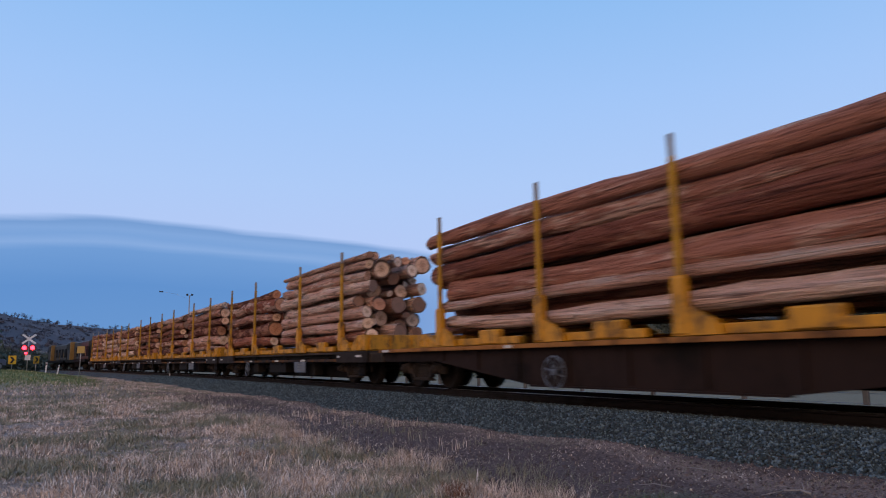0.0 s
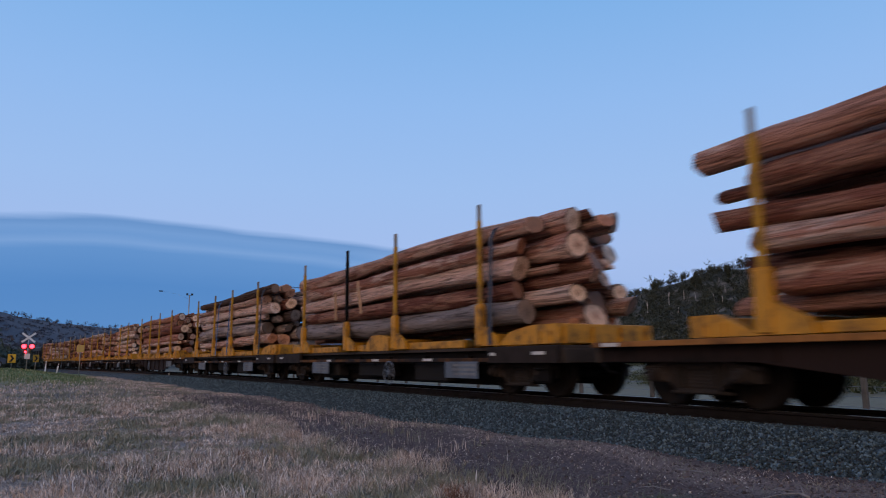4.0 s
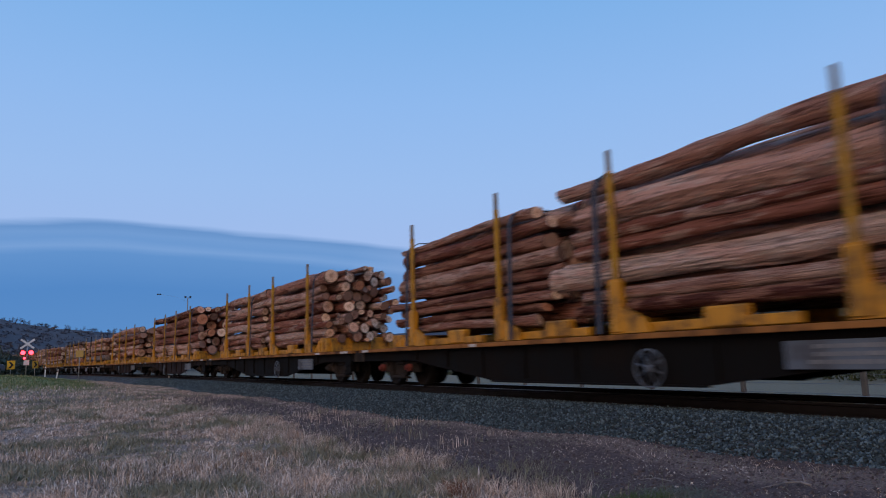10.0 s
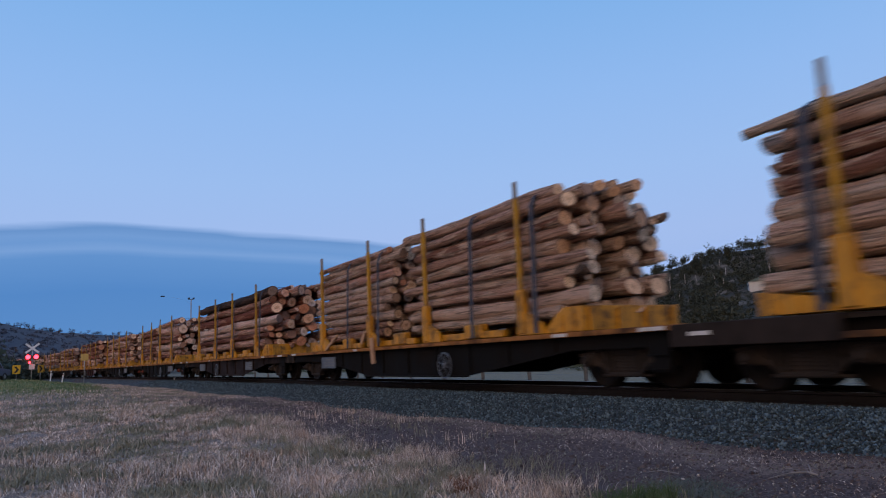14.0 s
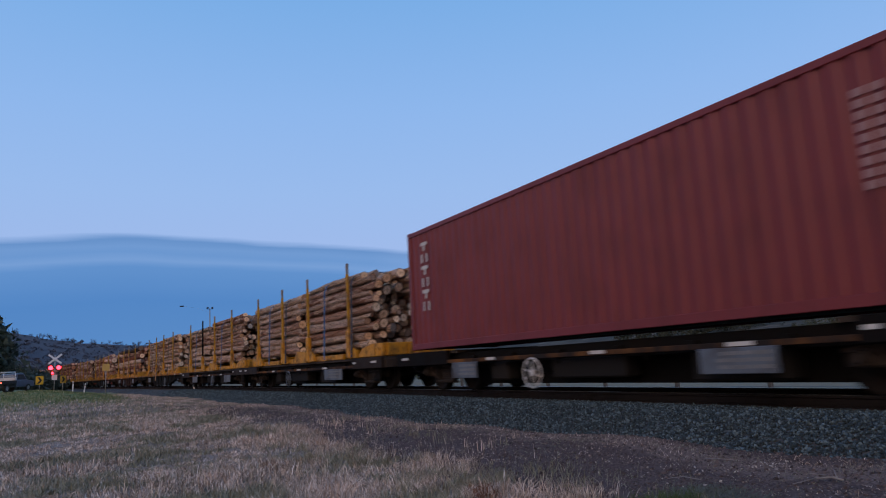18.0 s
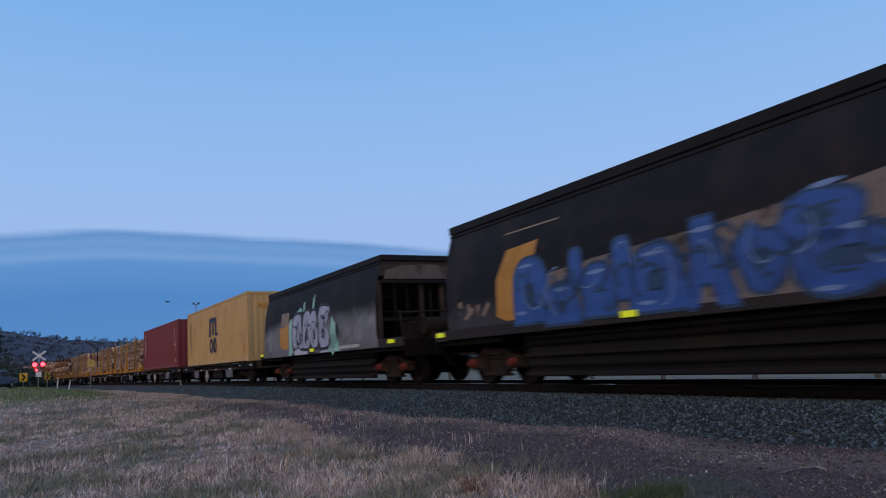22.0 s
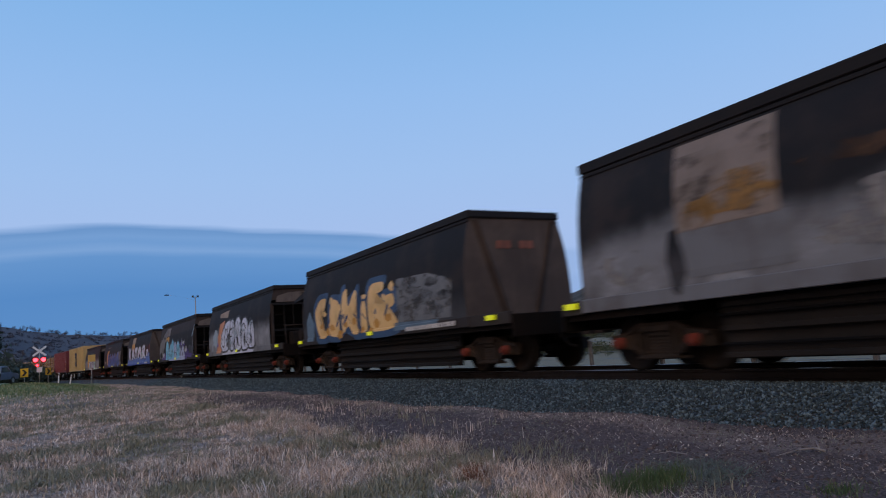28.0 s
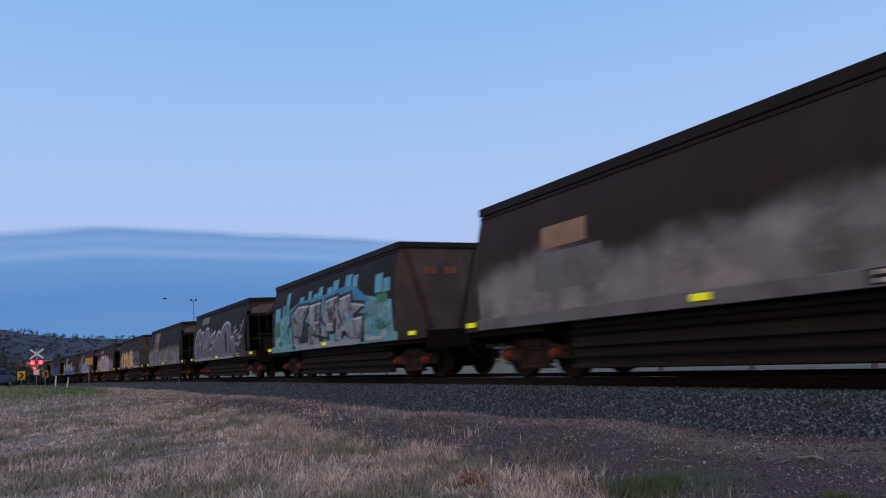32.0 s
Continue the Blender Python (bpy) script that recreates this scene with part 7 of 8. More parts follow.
    dirt = k.math("MULTIPLY", k.step(d, 3.05, 3.6), k.step(d, 13.0, 11.0))
    dirt = k.math("MULTIPLY", dirt, k.math("SUBTRACT", 1.0, k.math("MULTIPLY", k.step(o[1], 24.0, 40.0), k.step(d, 13.5, 11.5))))
    soil = k.mix(k.step(n3, 0.35, 0.7), (0.054, 0.041, 0.039), (0.185, 0.142, 0.132))
    soil = k.mix(k.step(n2, 0.5, 0.75), soil, (0.125, 0.097, 0.094))
    c = k.mix(dirt, dry, soil)
    # pale mown paddock beyond the line
    c = k.mix(k.step(d, 12.0, 14.5), c, k.mix(n2, (0.165, 0.145, 0.095), (0.26, 0.225, 0.15)))
    # straw washed up along the ballast toe
    toe = k.math("MULTIPLY", k.step(k.math("ADD", d, k.math("MULTIPLY", n2, 0.5)), 5.65, 5.95), k.step(k.math("ADD", d, k.math("MULTIPLY", n2, 0.5)), 6.75, 6.45))
    c = k.mix(k.math("MULTIPLY", toe, 0.6), c, k.mix(k.step(n3, 0.35, 0.65), (0.13, 0.10, 0.09), (0.34, 0.265, 0.23)))
    # greener verge towards the crossing
    green = k.math("MULTIPLY", k.step(o[1], 31.0, 44.0), k.step(k.math("ADD", k.math("DIVIDE", o[0], o[1]), k.math("MULTIPLY", k.math("SUBTRACT", n2, 0.5), 0.06)), 0.075, 0.03))
    c = k.mix(k.math("MULTIPLY", green, k.step(o[1], 130.0, 100.0)), c, k.mix(n2, (0.13, 0.19, 0.075), (0.22, 0.27, 0.13)))
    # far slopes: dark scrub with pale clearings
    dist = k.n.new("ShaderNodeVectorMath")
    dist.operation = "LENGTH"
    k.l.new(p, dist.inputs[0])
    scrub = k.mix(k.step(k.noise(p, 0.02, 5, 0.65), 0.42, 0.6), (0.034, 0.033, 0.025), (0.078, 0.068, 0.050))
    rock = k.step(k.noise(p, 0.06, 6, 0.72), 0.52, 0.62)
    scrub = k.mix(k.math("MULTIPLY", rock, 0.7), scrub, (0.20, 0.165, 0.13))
    # past about 500 m the slopes turn bluer: haze painted into their colour
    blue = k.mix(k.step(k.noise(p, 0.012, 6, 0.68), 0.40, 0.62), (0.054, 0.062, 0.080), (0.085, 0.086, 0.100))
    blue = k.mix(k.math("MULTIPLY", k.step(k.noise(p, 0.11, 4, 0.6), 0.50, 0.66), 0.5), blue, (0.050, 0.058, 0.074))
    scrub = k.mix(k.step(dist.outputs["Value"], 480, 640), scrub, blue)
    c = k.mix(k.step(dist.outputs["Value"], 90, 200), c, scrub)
    return k.end(c, 0.95, 0, k.math("ADD", n3, n2), 0.05, 0.5, 0.2)


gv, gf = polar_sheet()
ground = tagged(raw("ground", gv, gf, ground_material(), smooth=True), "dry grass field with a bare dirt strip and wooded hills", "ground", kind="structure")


def stations(y0, y1, step):
    return list(np.arange(y0, y1, step))


def lay(name, profile, ys, material, label, category):
    """A strip with a cross-section (x from the track's middle, z), laid along the line."""
    verts, faces, n = [], [], len(profile)
    for y in ys:
        a = max(0.0, y)
        for px, pz in profile:
            verts.append((TRACK_X - BEND * a * a + px, y, pz))
    for i in range(len(ys) - 1):
        for j in range(n - 1):
            faces.append((i * n + j, i * n + j + 1, (i + 1) * n + j + 1, (i + 1) * n + j))
    return tagged(raw(name, verts, faces, material), label, category, kind="structure")


def ballast_material():
    k = Nodes("blue_grey_ballast")
    p = k.map(space="World")
    v = k.vor(p, 19)
    cell = k.vor(p, 19, "Color")
    s = k.xyz(cell)
    c = k.ramp(s[0], (0.0, (0.012, 0.018, 0.021)), (0.5, (0.036, 0.050, 0.056)), (1.0, (0.10, 0.125, 0.135)))
    c = k.mix(k.step(k.noise(p, 1.2, 4, 0.6), 0.5, 0.75), c, (0.075, 0.065, 0.058))
    return k.end(c, 0.9, 0, v, 0.05, 1.0)


YS = stations(-60, 20, 4.0) + stations(20, 260, 3.0)
lay("ballast_bed", [(-2.55, -0.60), (-2.1, -0.42), (-1.45, -0.20), (-1.2, -0.165), (1.2, -0.165), (1.45, -0.20), (2.4, -0.55), (2.8, -0.75)], YS, ballast_material(), "bed of blue-grey crushed stone under the track", "ballast")
for s in (-1, 1):
    c = s * 0.5675
    lay("rail", [(c - 0.065, -0.152), (c - 0.065, -0.14), (c - 0.012, -0.12), (c - 0.012, -0.045), (c - 0.034, -0.035), (c - 0.034, -0.006)], YS, M_RAIL, "rust-brown steel rail on the ballast", "rail")
    lay("rail", [(c + 0.034, -0.006), (c + 0.034, -0.035), (c + 0.012, -0.045), (c + 0.012, -0.12), (c + 0.065, -0.14), (c + 0.065, -0.152)], YS, M_RAIL, "rust-brown steel rail on the ballast", "rail")
    lay("rail_head", [(c - 0.034, -0.006), (c - 0.028, 0.0), (c + 0.028, 0.0), (c + 0.034, -0.006)], YS, M_HEAD, "polished top of the rail", "rail")


def numpy_mesh(name, verts, tris, material, smooth_shade=False):
    """A mesh from arrays of corners and triangles."""
    me = bpy.data.meshes.new(name)
    me.vertices.add(len(verts))
    me.vertices.foreach_set("co", np.asarray(verts, np.float32).ravel())
    n = len(tris)
    me.loops.add(3 * n)
    me.loops.foreach_set("vertex_index", np.asarray(tris, np.int32).ravel())
    me.polygons.add(n)
    me.polygons.foreach_set("loop_start", np.arange(0, 3 * n, 3, dtype=np.int32))
    me.update(calc_edges=True)
    me.validate()
    me.materials.append(material)
    return new(name, me)


RNG = np.random.default_rng(7)


def stones(name, x, y, z, size, material, label, category):
    """Angular stones, each a jittered box of twelve triangles."""
    n = len(x)
    cube = np.array([(a, b, c) for a in (-1, 1) for b in (-1, 1) for c in (-1, 1)], float)
    quads = ((0, 1, 3, 2), (4, 6, 7, 5), (0, 4, 5, 1), (2, 3, 7, 6), (0, 2, 6, 4), (1, 5, 7, 3))
    tri = np.array([t for q in quads for t in ((q[0], q[1], q[2]), (q[0], q[2], q[3]))])
    v = cube[None] * RNG.uniform(0.3, 1.0, (n, 8, 3)) * RNG.uniform(0.55, 1.25, (n, 1, 3))
    ang = RNG.uniform(0, 6.28, (n, 3))
    for k, (i, j) in enumerate(((1, 2), (0, 2), (0, 1))):
        c, s = np.cos(ang[:, k])[:, None], np.sin(ang[:, k])[:, None]
        a, b = v[..., i].copy(), v[..., j].copy()
        v[..., i], v[..., j] = a * c - b * s, a * s + b * c
    v = v * size[:, None, None] + np.stack([x, y, z], -1)[:, None]
    tris = (tri[None] + 8 * np.arange(n)[:, None, None]).reshape(-1, 3)
    return tagged(numpy_mesh(name, v.reshape(-1, 3), tris, material), label, category, kind="stuff")


def stone_material(name, a, b, c):
    k = Nodes(name)
    r = k.island()
    n = k.noise(k.map(space="World"), 60, 3, 0.6)
    col = k.ramp(r, (0.0, a), (0.55, b), (1.0, c))
    return k.end(k.mix(k.math("MULTIPLY", n, 0.4), col, tuple(0.5 * v for v in a)), 0.9, 0, n, 0.004, 0.5)


# ballast stones on the near shoulder and top
n = 62000
d = RNG.uniform(-2.75, -0.75, n)
y = 1.5 + 48 * RNG.random(n) ** 1.7
zb = np.interp(d, [-2.8, -2.55, -2.1, -1.45, -1.2, 0], [-0.62, -0.56, -0.42, -0.20, -0.165, -0.165])
keep = (d > -2.55) | (RNG.random(n) < 0.5)
d, y, zb = d[keep], y[keep], zb[keep]
stones("ballast_stones", track_x(y) + d, y, zb + 0.012, RNG.uniform(0.008, 0.022, len(d)) * (1 + 0.012 * y), stone_material("ballast_stone", (0.015, 0.028, 0.034), (0.054, 0.088, 0.103), (0.17, 0.245, 0.275)), "loose blue-grey crushed stones on the ballast shoulder", "ballast")
n = 900
x, y = RNG.uniform(3.6, 6.4, n), 1.5 + 34 * RNG.random(n) ** 1.6
stones("pebbles", x - BEND * y * y, y, ground_z(x, y) + 0.002, RNG.uniform(0.004, 0.016, n) * (0.8 + 0.6 * RNG.random(n) ** 4), stone_material("pale_pebble", (0.13, 0.11, 0.105), (0.24, 0.21, 0.20), (0.62, 0.57, 0.51)), "small pale pebbles scattered on the dirt strip", "pebbles")

n = 16000
x, y = RNG.uniform(3.6, 6.5, n), 1.5 + 30 * RNG.random(n) ** 1.5
stones("soil_clods", x - BEND * y * y, y, ground_z(x, y), RNG.uniform(0.004, 0.015, n) + 0.012 * RNG.random(n) ** 6, stone_material("soil_clod", (0.05, 0.037, 0.036), (0.115, 0.088, 0.085), (0.21, 0.17, 0.16)), "crumbled brown soil on the dirt strip", "soil")

# sleepers
for i, y in enumerate(np.arange(-2, 150, 0.68)):
    a = max(0.0, y)
    if i == 0:
        sl = part("sleeper", box(bmesh.new(), -1.07, 1.07, -0.115, 0.115, -0.28, -0.152, 0.012), worn("sleeper_timber", (0.12, 0.10, 0.085), (0.06, 0.05, 0.045), 0.7, 2, 0.9), None)
        tagged(sl, "weathered grey timber sleeper bedded in ballast", "sleeper", "sleepers of the track", "structure")
        me = sl.data
        sl.location = (TRACK_X - BEND * a * a, y, 0)
    else:
        o = new("sleeper", me)
        o.location = (TRACK_X - BEND * a * a, y, 0)
        tagged(o, "weathered grey timber sleeper bedded in ballast", "sleeper", "sleepers of the track", "structure")


# ---- grass ----
def blades(name, x, y, h, w, material, label, lean=0.35):
    """Bent grass blades: two triangles and a tip each."""
    n = len(x)
    z = ground_z(x, y) - 0.01
    a, b = RNG.uniform(0, 6.28, n), RNG.uniform(0, 6.28, n)
    wx, wy = w * np.cos(a), w * np.sin(a)
    lx, ly = lean * h * np.cos(b) * RNG.random(n), lean * h * np.sin(b) * RNG.random(n)
    base = np.stack([x, y, z], -1)
    side = np.stack([wx, wy, 0 * wx], -1)
    mid = base + np.stack([0.35 * lx, 0.35 * ly, 0.6 * h], -1)
    tip = base + np.stack([lx, ly, h * RNG.uniform(0.85, 1.0, n)], -1)
    v = np.stack([base - side, base + side, mid - 0.7 * side, mid + 0.7 * side, tip], 1).reshape(-1, 3)
    t = np.array(((0, 1, 3), (0, 3, 2), (2, 3, 4)))
    tris = (t[None] + 5 * np.arange(n)[:, None, None]).reshape(-1, 3)
    return tagged(numpy_mesh(name, v, tris, material), label, "grass", kind="stuff")


def grass_material(name, *tones):
    k = Nodes(name)
    p = k.map(space="World")
    c = k.ramp(k.island(), *[(i / (len(tones) - 1), t) for i, t in enumerate(tones)])
    clump = k.noise(p, 4.5, 3, 0.6)
    c = k.mix(k.math("MULTIPLY", k.step(clump, 0.46, 0.58), 0.55), c, tuple(0.36 * v for v in tones[1]))
    patch = k.noise(p, 0.8, 5, 0.65)
    c = k.mix(k.math("MULTIPLY", k.step(patch, 0.47, 0.57), 0.80), c, tuple(m * v for m, v in zip((0.42, 0.58, 0.46), tones[1])))
    c = k.mix(k.math("MULTIPLY", k.step(patch, 0.45, 0.34), 0.35), c, tuple(m * v for m, v in zip((1.0, 0.82, 0.70), tones[-2])))
    return k.end(c, 0.8, spec=0.2)


M_DRY = grass_material("dry_grass", (0.22, 0.18, 0.155), (0.44, 0.355, 0.295), (0.66, 0.55, 0.465), (0.80, 0.69, 0.60), (0.88, 0.80, 0.72))
M_GRN = grass_material("green_grass", (0.10, 0.14, 0.065), (0.19, 0.235, 0.115), (0.29, 0.315, 0.185), (0.38, 0.36, 0.25))


def patch_field(x, y, seed):
    p = np.sin(1.3 * x + 0.7 * y + seed) + np.sin(0.6 * x - 1.1 * y + 2 * seed) + np.sin(2.3 * y + 0.4 * x)
    return p


def verge(y):
    """How far from the camera's line the grass reaches before the bare strip."""
    return np.interp(y, [2, 4.5, 5.5, 7, 12, 17, 31, 75], [3.2, 3.7, 3.5, 3.32, 3.4, 3.55, 3.85, 2.2]) + 0.22 * np.sin(1.1 * y) + 0.14 * np.sin(2.7 * y + 1)


def scatter(n, near, far, power):
    r = near + (far - near) * RNG.random(n) ** power
    az = np.radians(RNG.uniform(-52, 7, n))
    return -r * np.sin(az), r * np.cos(az), r


x, y, r = scatter(300000, 4.2, 24, 1.15)
# a good part of the blades stand together in clumps
cx, cy, cr = scatter(9000, 4.2, 24, 1.0)
i = RNG.integers(0, 9000, 150000)
x[:150000], y[:150000], r[:150000] = cx[i] + 0.06 * RNG.standard_normal(150000), cy[i] + 0.06 * RNG.standard_normal(150000), cr[i]
k = (x < verge(y) + 0.25 * RNG.standard_normal(len(x)))
x, y, r = x[k], y[k], r[k]
tall = np.clip(0.8 + 0.22 * patch_field(x, y, 1.0), 0.5, 1.5)
blades("dry_grass", x, y, RNG.uniform(0.02, 0.10, len(x)) * tall * np.where(np.arange(len(x)) < 0.45 * len(x), 1.35, 0.75), (0.0020 + 0.00042 * r) * RNG.uniform(0.6, 1.5, len(x)), M_DRY, "pale straw-coloured dry grass covering the field", 1.7)
x, y, r = scatter(110000, 20, 75, 1.3)
k = x < verge(y)
x, y, r = x[k], y[k], r[k]
k = (y < 36 + 4 * RNG.standard_normal(len(x))) | (x / y > 0.06 + 0.012 * RNG.standard_normal(len(x)))
blades("dry_grass", x[k], y[k], RNG.uniform(0.04, 0.13, k.sum()), 0.003 + 0.0004 * r[k], M_DRY, "pale straw-coloured dry grass covering the field", 1.2)
blades("green_grass", x[~k], y[~k], RNG.uniform(0.05, 0.14, (~k).sum()), 0.004 + 0.0004 * r[~k], M_GRN, "short green grass on the rise by the crossing")
x, y, r = scatter(16000, 4.2, 20, 1.1)
k = (x < verge(y) + 0.1) & (patch_field(x, y, 1.0) > 0.1)
x, y, r = x[k], y[k], r[k]
blades("long_dry_grass", x, y, RNG.uniform(0.08, 0.20, len(x)), 0.0018 + 0.0003 * r, M_DRY, "longer tufts of pale dry grass in the field", 1.1)
# thin dry grass that closes over the bare strip farther off
n = 26000
y = 17 + 50 * RNG.random(n) ** 1.2
x = verge(y) + (track_x(y) - 2.6 - verge(y)) * RNG.random(n)
k = RNG.random(n) < 0.75 * smooth(19, 38, y)
blades("thin_dry_grass", x[k], y[k], RNG.uniform(0.02, 0.09, k.sum()), 0.002 + 0.0003 * y[k], M_DRY, "thin dry grass closing over the dirt strip", 1.4)
# seed stalks standing out of the dirt, and straw at the ballast toe
n = 650
y = 3 + 22 * RNG.random(n) ** 1.2
x = verge(y) + np.abs(RNG.standard_normal(n)) * 0.55
blades("dry_stalks", x, y, RNG.uniform(0.05, 0.20, n), 0.0016 + 0.00016 * y, M_DRY, "sparse pale dry stalks on the dirt strip", 0.25)
n = 8000
y = 1.5 + 40 * RNG.random(n) ** 1.3
x = track_x(y) - 2.66 + 0.22 * RNG.standard_normal(n)
blades("straw_fringe", x, y, RNG.uniform(0.015, 0.05, n), 0.0018 + 0.0002 * y, M_DRY, "fringe of dry straw along the ballast toe", 2.4)
n = 13000
y = 2.5 + 28 * RNG.random(n) ** 1.1
x = verge(y) + RNG.random(n) * 2.4 - BEND * y * y
blades("straw_litter", x, y, RNG.uniform(0.01, 0.035, n), 0.0035 + 0.00035 * y, M_DRY, "straw litter strewn over the dirt strip", 3.0)
# green tufts among the dry grass
def tufts(name, places, count, lo, hi, wide, material, label, lean=0.9):
    """Clumps of blades round given places (x, y, spread)."""
    p = np.array(places)[RNG.integers(0, len(places), count)]
    x, y = p[:, 0] + p[:, 2] * RNG.standard_normal(count), p[:, 1] + p[:, 2] * RNG.standard_normal(count)
    blades(name, x, y, RNG.uniform(lo, hi, count), np.full(count, wide), material, label, lean)


M_TUFT = grass_material("tuft_grass", (0.06, 0.095, 0.045), (0.12, 0.165, 0.08), (0.20, 0.225, 0.13), (0.30, 0.29, 0.20))
tufts("green_tufts", [(3.95, 3.98, 0.11), (3.75, 3.80, 0.12), (3.58, 3.95, 0.10), (4.05, 3.85, 0.08)], 1200, 0.05, 0.17, 0.0028, M_TUFT, "tufts of green grass among the dry stalks")
tufts("green_tufts", [(4.33, 2.72, 0.08), (2.95, 4.3, 0.12), (2.6, 4.6, 0.10), (2.35, 7.6, 0.18), (1.4, 6.3, 0.2)], 900, 0.03, 0.10, 0.0028, M_TUFT, "tufts of green grass among the dry stalks")
# tall dry clumps along the edge of the bare strip
edge = [(float(verge(yy)) - 0.12 + 0.3 * math.sin(7 * yy), yy, 0.10 + 0.05 * math.sin(3 * yy)) for yy in np.arange(3.9, 13.0, 0.19)]
edge += [(3.45, 6.7, 0.2), (4.1, 5.6, 0.2), (3.9, 5.1, 0.2), (3.6, 4.6, 0.18), (3.3, 5.6, 0.2), (3.0, 6.2, 0.22)]
tufts("tall_dry_clumps", edge, 7000, 0.05, 0.17, 0.0026, M_DRY, "tall clumps of pale dry grass along the bare strip", 1.3)
M_RUST_GRASS = grass_material("russet_grass", (0.16, 0.075, 0.05), (0.26, 0.13, 0.085), (0.34, 0.20, 0.14))
tufts("russet_tufts", [(3.05, 5.1, 0.07), (3.15, 5.3, 0.06), (2.2, 8.5, 0.14)], 500, 0.05, 0.15, 0.0028, M_RUST_GRASS, "russet dry tufts in the grass")
M_MATTED = grass_material("matted_grey_grass", (0.13, 0.13, 0.14), (0.24, 0.235, 0.24), (0.36, 0.34, 0.335))
tufts("matted_grass", [(4.25, 3.85, 0.13), (4.15, 3.6, 0.12), (4.45, 3.7, 0.12), (4.5, 4.15, 0.12), (4.6, 4.0, 0.12)], 2600, 0.02, 0.06, 0.003, M_MATTED, "grey matted dead grass beside the green tuft", 3.0)
tufts("lone_stalks", [(4.06, 3.32, 0.005), (3.5, 3.72, 0.01), (3.44, 3.76, 0.01), (4.15, 3.72, 0.01)], 9, 0.10, 0.19, 0.004, M_DRY, "single tall bleached stalks", 0.5)
# stalks in loose clumps on the bare strip
tufts("strip_stalks", [(4.2 + 1.5 * RNG.random(), 7.5 + 8.5 * RNG.random(), 0.05) for _ in range(60)], 420, 0.06, 0.20, 0.0042, M_DRY, "sparse upright dry stalks in small clumps on the dirt", 0.35)
# a drift of white pebbles, fallen sticks and a feather
n = 90
stones("white_pebbles", 5.78 + 0.30 * RNG.standard_normal(n), 4.42 + 0.28 * RNG.standard_normal(n), np.full(n, -0.468), RNG.uniform(0.005, 0.014, n), stone_material("white_pebble", (0.30, 0.27, 0.24), (0.50, 0.46, 0.42), (0.72, 0.68, 0.62)), "drift of white pebbles on the dirt", "pebbles")
n = 120
stones("white_pebbles", RNG.uniform(4.6, 6.6, n), RNG.uniform(2.6, 5.2, n), np.full(n, -0.468), RNG.uniform(0.003, 0.011, n), stone_material("chalky_pebble", (0.25, 0.22, 0.2), (0.42, 0.38, 0.34), (0.66, 0.6, 0.54)), "chalky pebbles scattered over the dirt", "pebbles")
M_STICK2 = worn("weathered_grey_wood", (0.27, 0.26, 0.255), (0.14, 0.13, 0.125), 0.6, 4.0, 0.85)
M_TWIG = worn("dark_twig", (0.05, 0.042, 0.04), (0.03, 0.025, 0.024), 0.5, 4.0, 0.85)


def stick(label, pts, r, material, twigs=()):
    """A fallen stick: a bent tapering stem, with side twigs. pts: (x, y, height over the ground)."""
    ob = thing("stick", label, "stick", "fallen sticks")
    def place(p):
        return (p[0], p[1], float(ground_z(p[0], p[1])) + p[2])
    bm = bmesh.new()
    for i, (a, b) in enumerate(zip(pts[:-1], pts[1:])):
        tube(bm, place(a), place(b), r * (1 - 0.25 * i), r * (0.75 - 0.25 * i), 7)
    part("stem", bm, material, ob)
    for a, b in twigs:
        part("twig", tube(bmesh.new(), place(a), place(b), 0.5 * r, 0.2 * r, 6), material, ob)


stick("forked weathered branch lying on the dirt", [(5.40, 3.46, 0.015), (5.37, 3.53, 0.04), (5.29, 3.62, 0.035), (5.24, 3.66, 0.015)], 0.012, M_STICK2, [((5.36, 3.56, 0.05), (5.20, 3.62, 0.09)), ((5.29, 3.62, 0.035), (5.10, 3.70, 0.015)), ((5.38, 3.50, 0.03), (5.43, 3.55, 0.09))])
stick("small pale stick on the ballast toe", [(7.0, 4.62, 0.09), (7.08, 4.63, 0.10), (7.16, 4.62, 0.12)], 0.016, M_STICK2)
stick("dark twig lying beside the ballast", [(6.7, 22.4, 0.05), (7.15, 23.4, 0.12), (7.4, 24.0, 0.2)], 0.05, M_TWIG)
stick("thin bleached twig on the dirt", [(4.85, 4.4, 0.015), (4.8, 4.55, 0.03), (4.72, 4.66, 0.01)], 0.005, M_STICK2)
stick("thin bleached twig on the dirt", [(5.75, 4.75, 0.015), (5.7, 4.9, 0.02), (5.66, 5.05, 0.01)], 0.005, M_STICK2)
feather = thing("feather", "small white feather caught upright in dry grass", "feather")
z = float(ground_z(3.44, 5.36))
part("vane", done(plate(bmesh.new(), [(3.432, z + 0.06), (3.448, z + 0.065), (3.456, z + 0.11), (3.450, z + 0.165), (3.440, z + 0.12)], "y", 5.36, 5.364)), plain("white_feather", (0.78, 0.77, 0.76), 0.7), feather)
part("quill", tube(bmesh.new(), (3.44, 5.362, z + 0.0), (3.444, 5.362, z + 0.06), 0.003, 0.002, 5), plain("feather_quill", (0.6, 0.58, 0.54), 0.6), feather)


# ---- trees and woods ----
def crowns(centres, radius, heights, cards, size, squash=1.0):
    """Leaf clumps: many small triangles round each crown's centre, in uneven lobes."""
    V = []
    for (x, y, z), r, h in zip(centres, radius, heights):
        lobes = RNG.normal(0, 0.45, (5, 3)) * (r, r, h * 0.45)
        m = cards
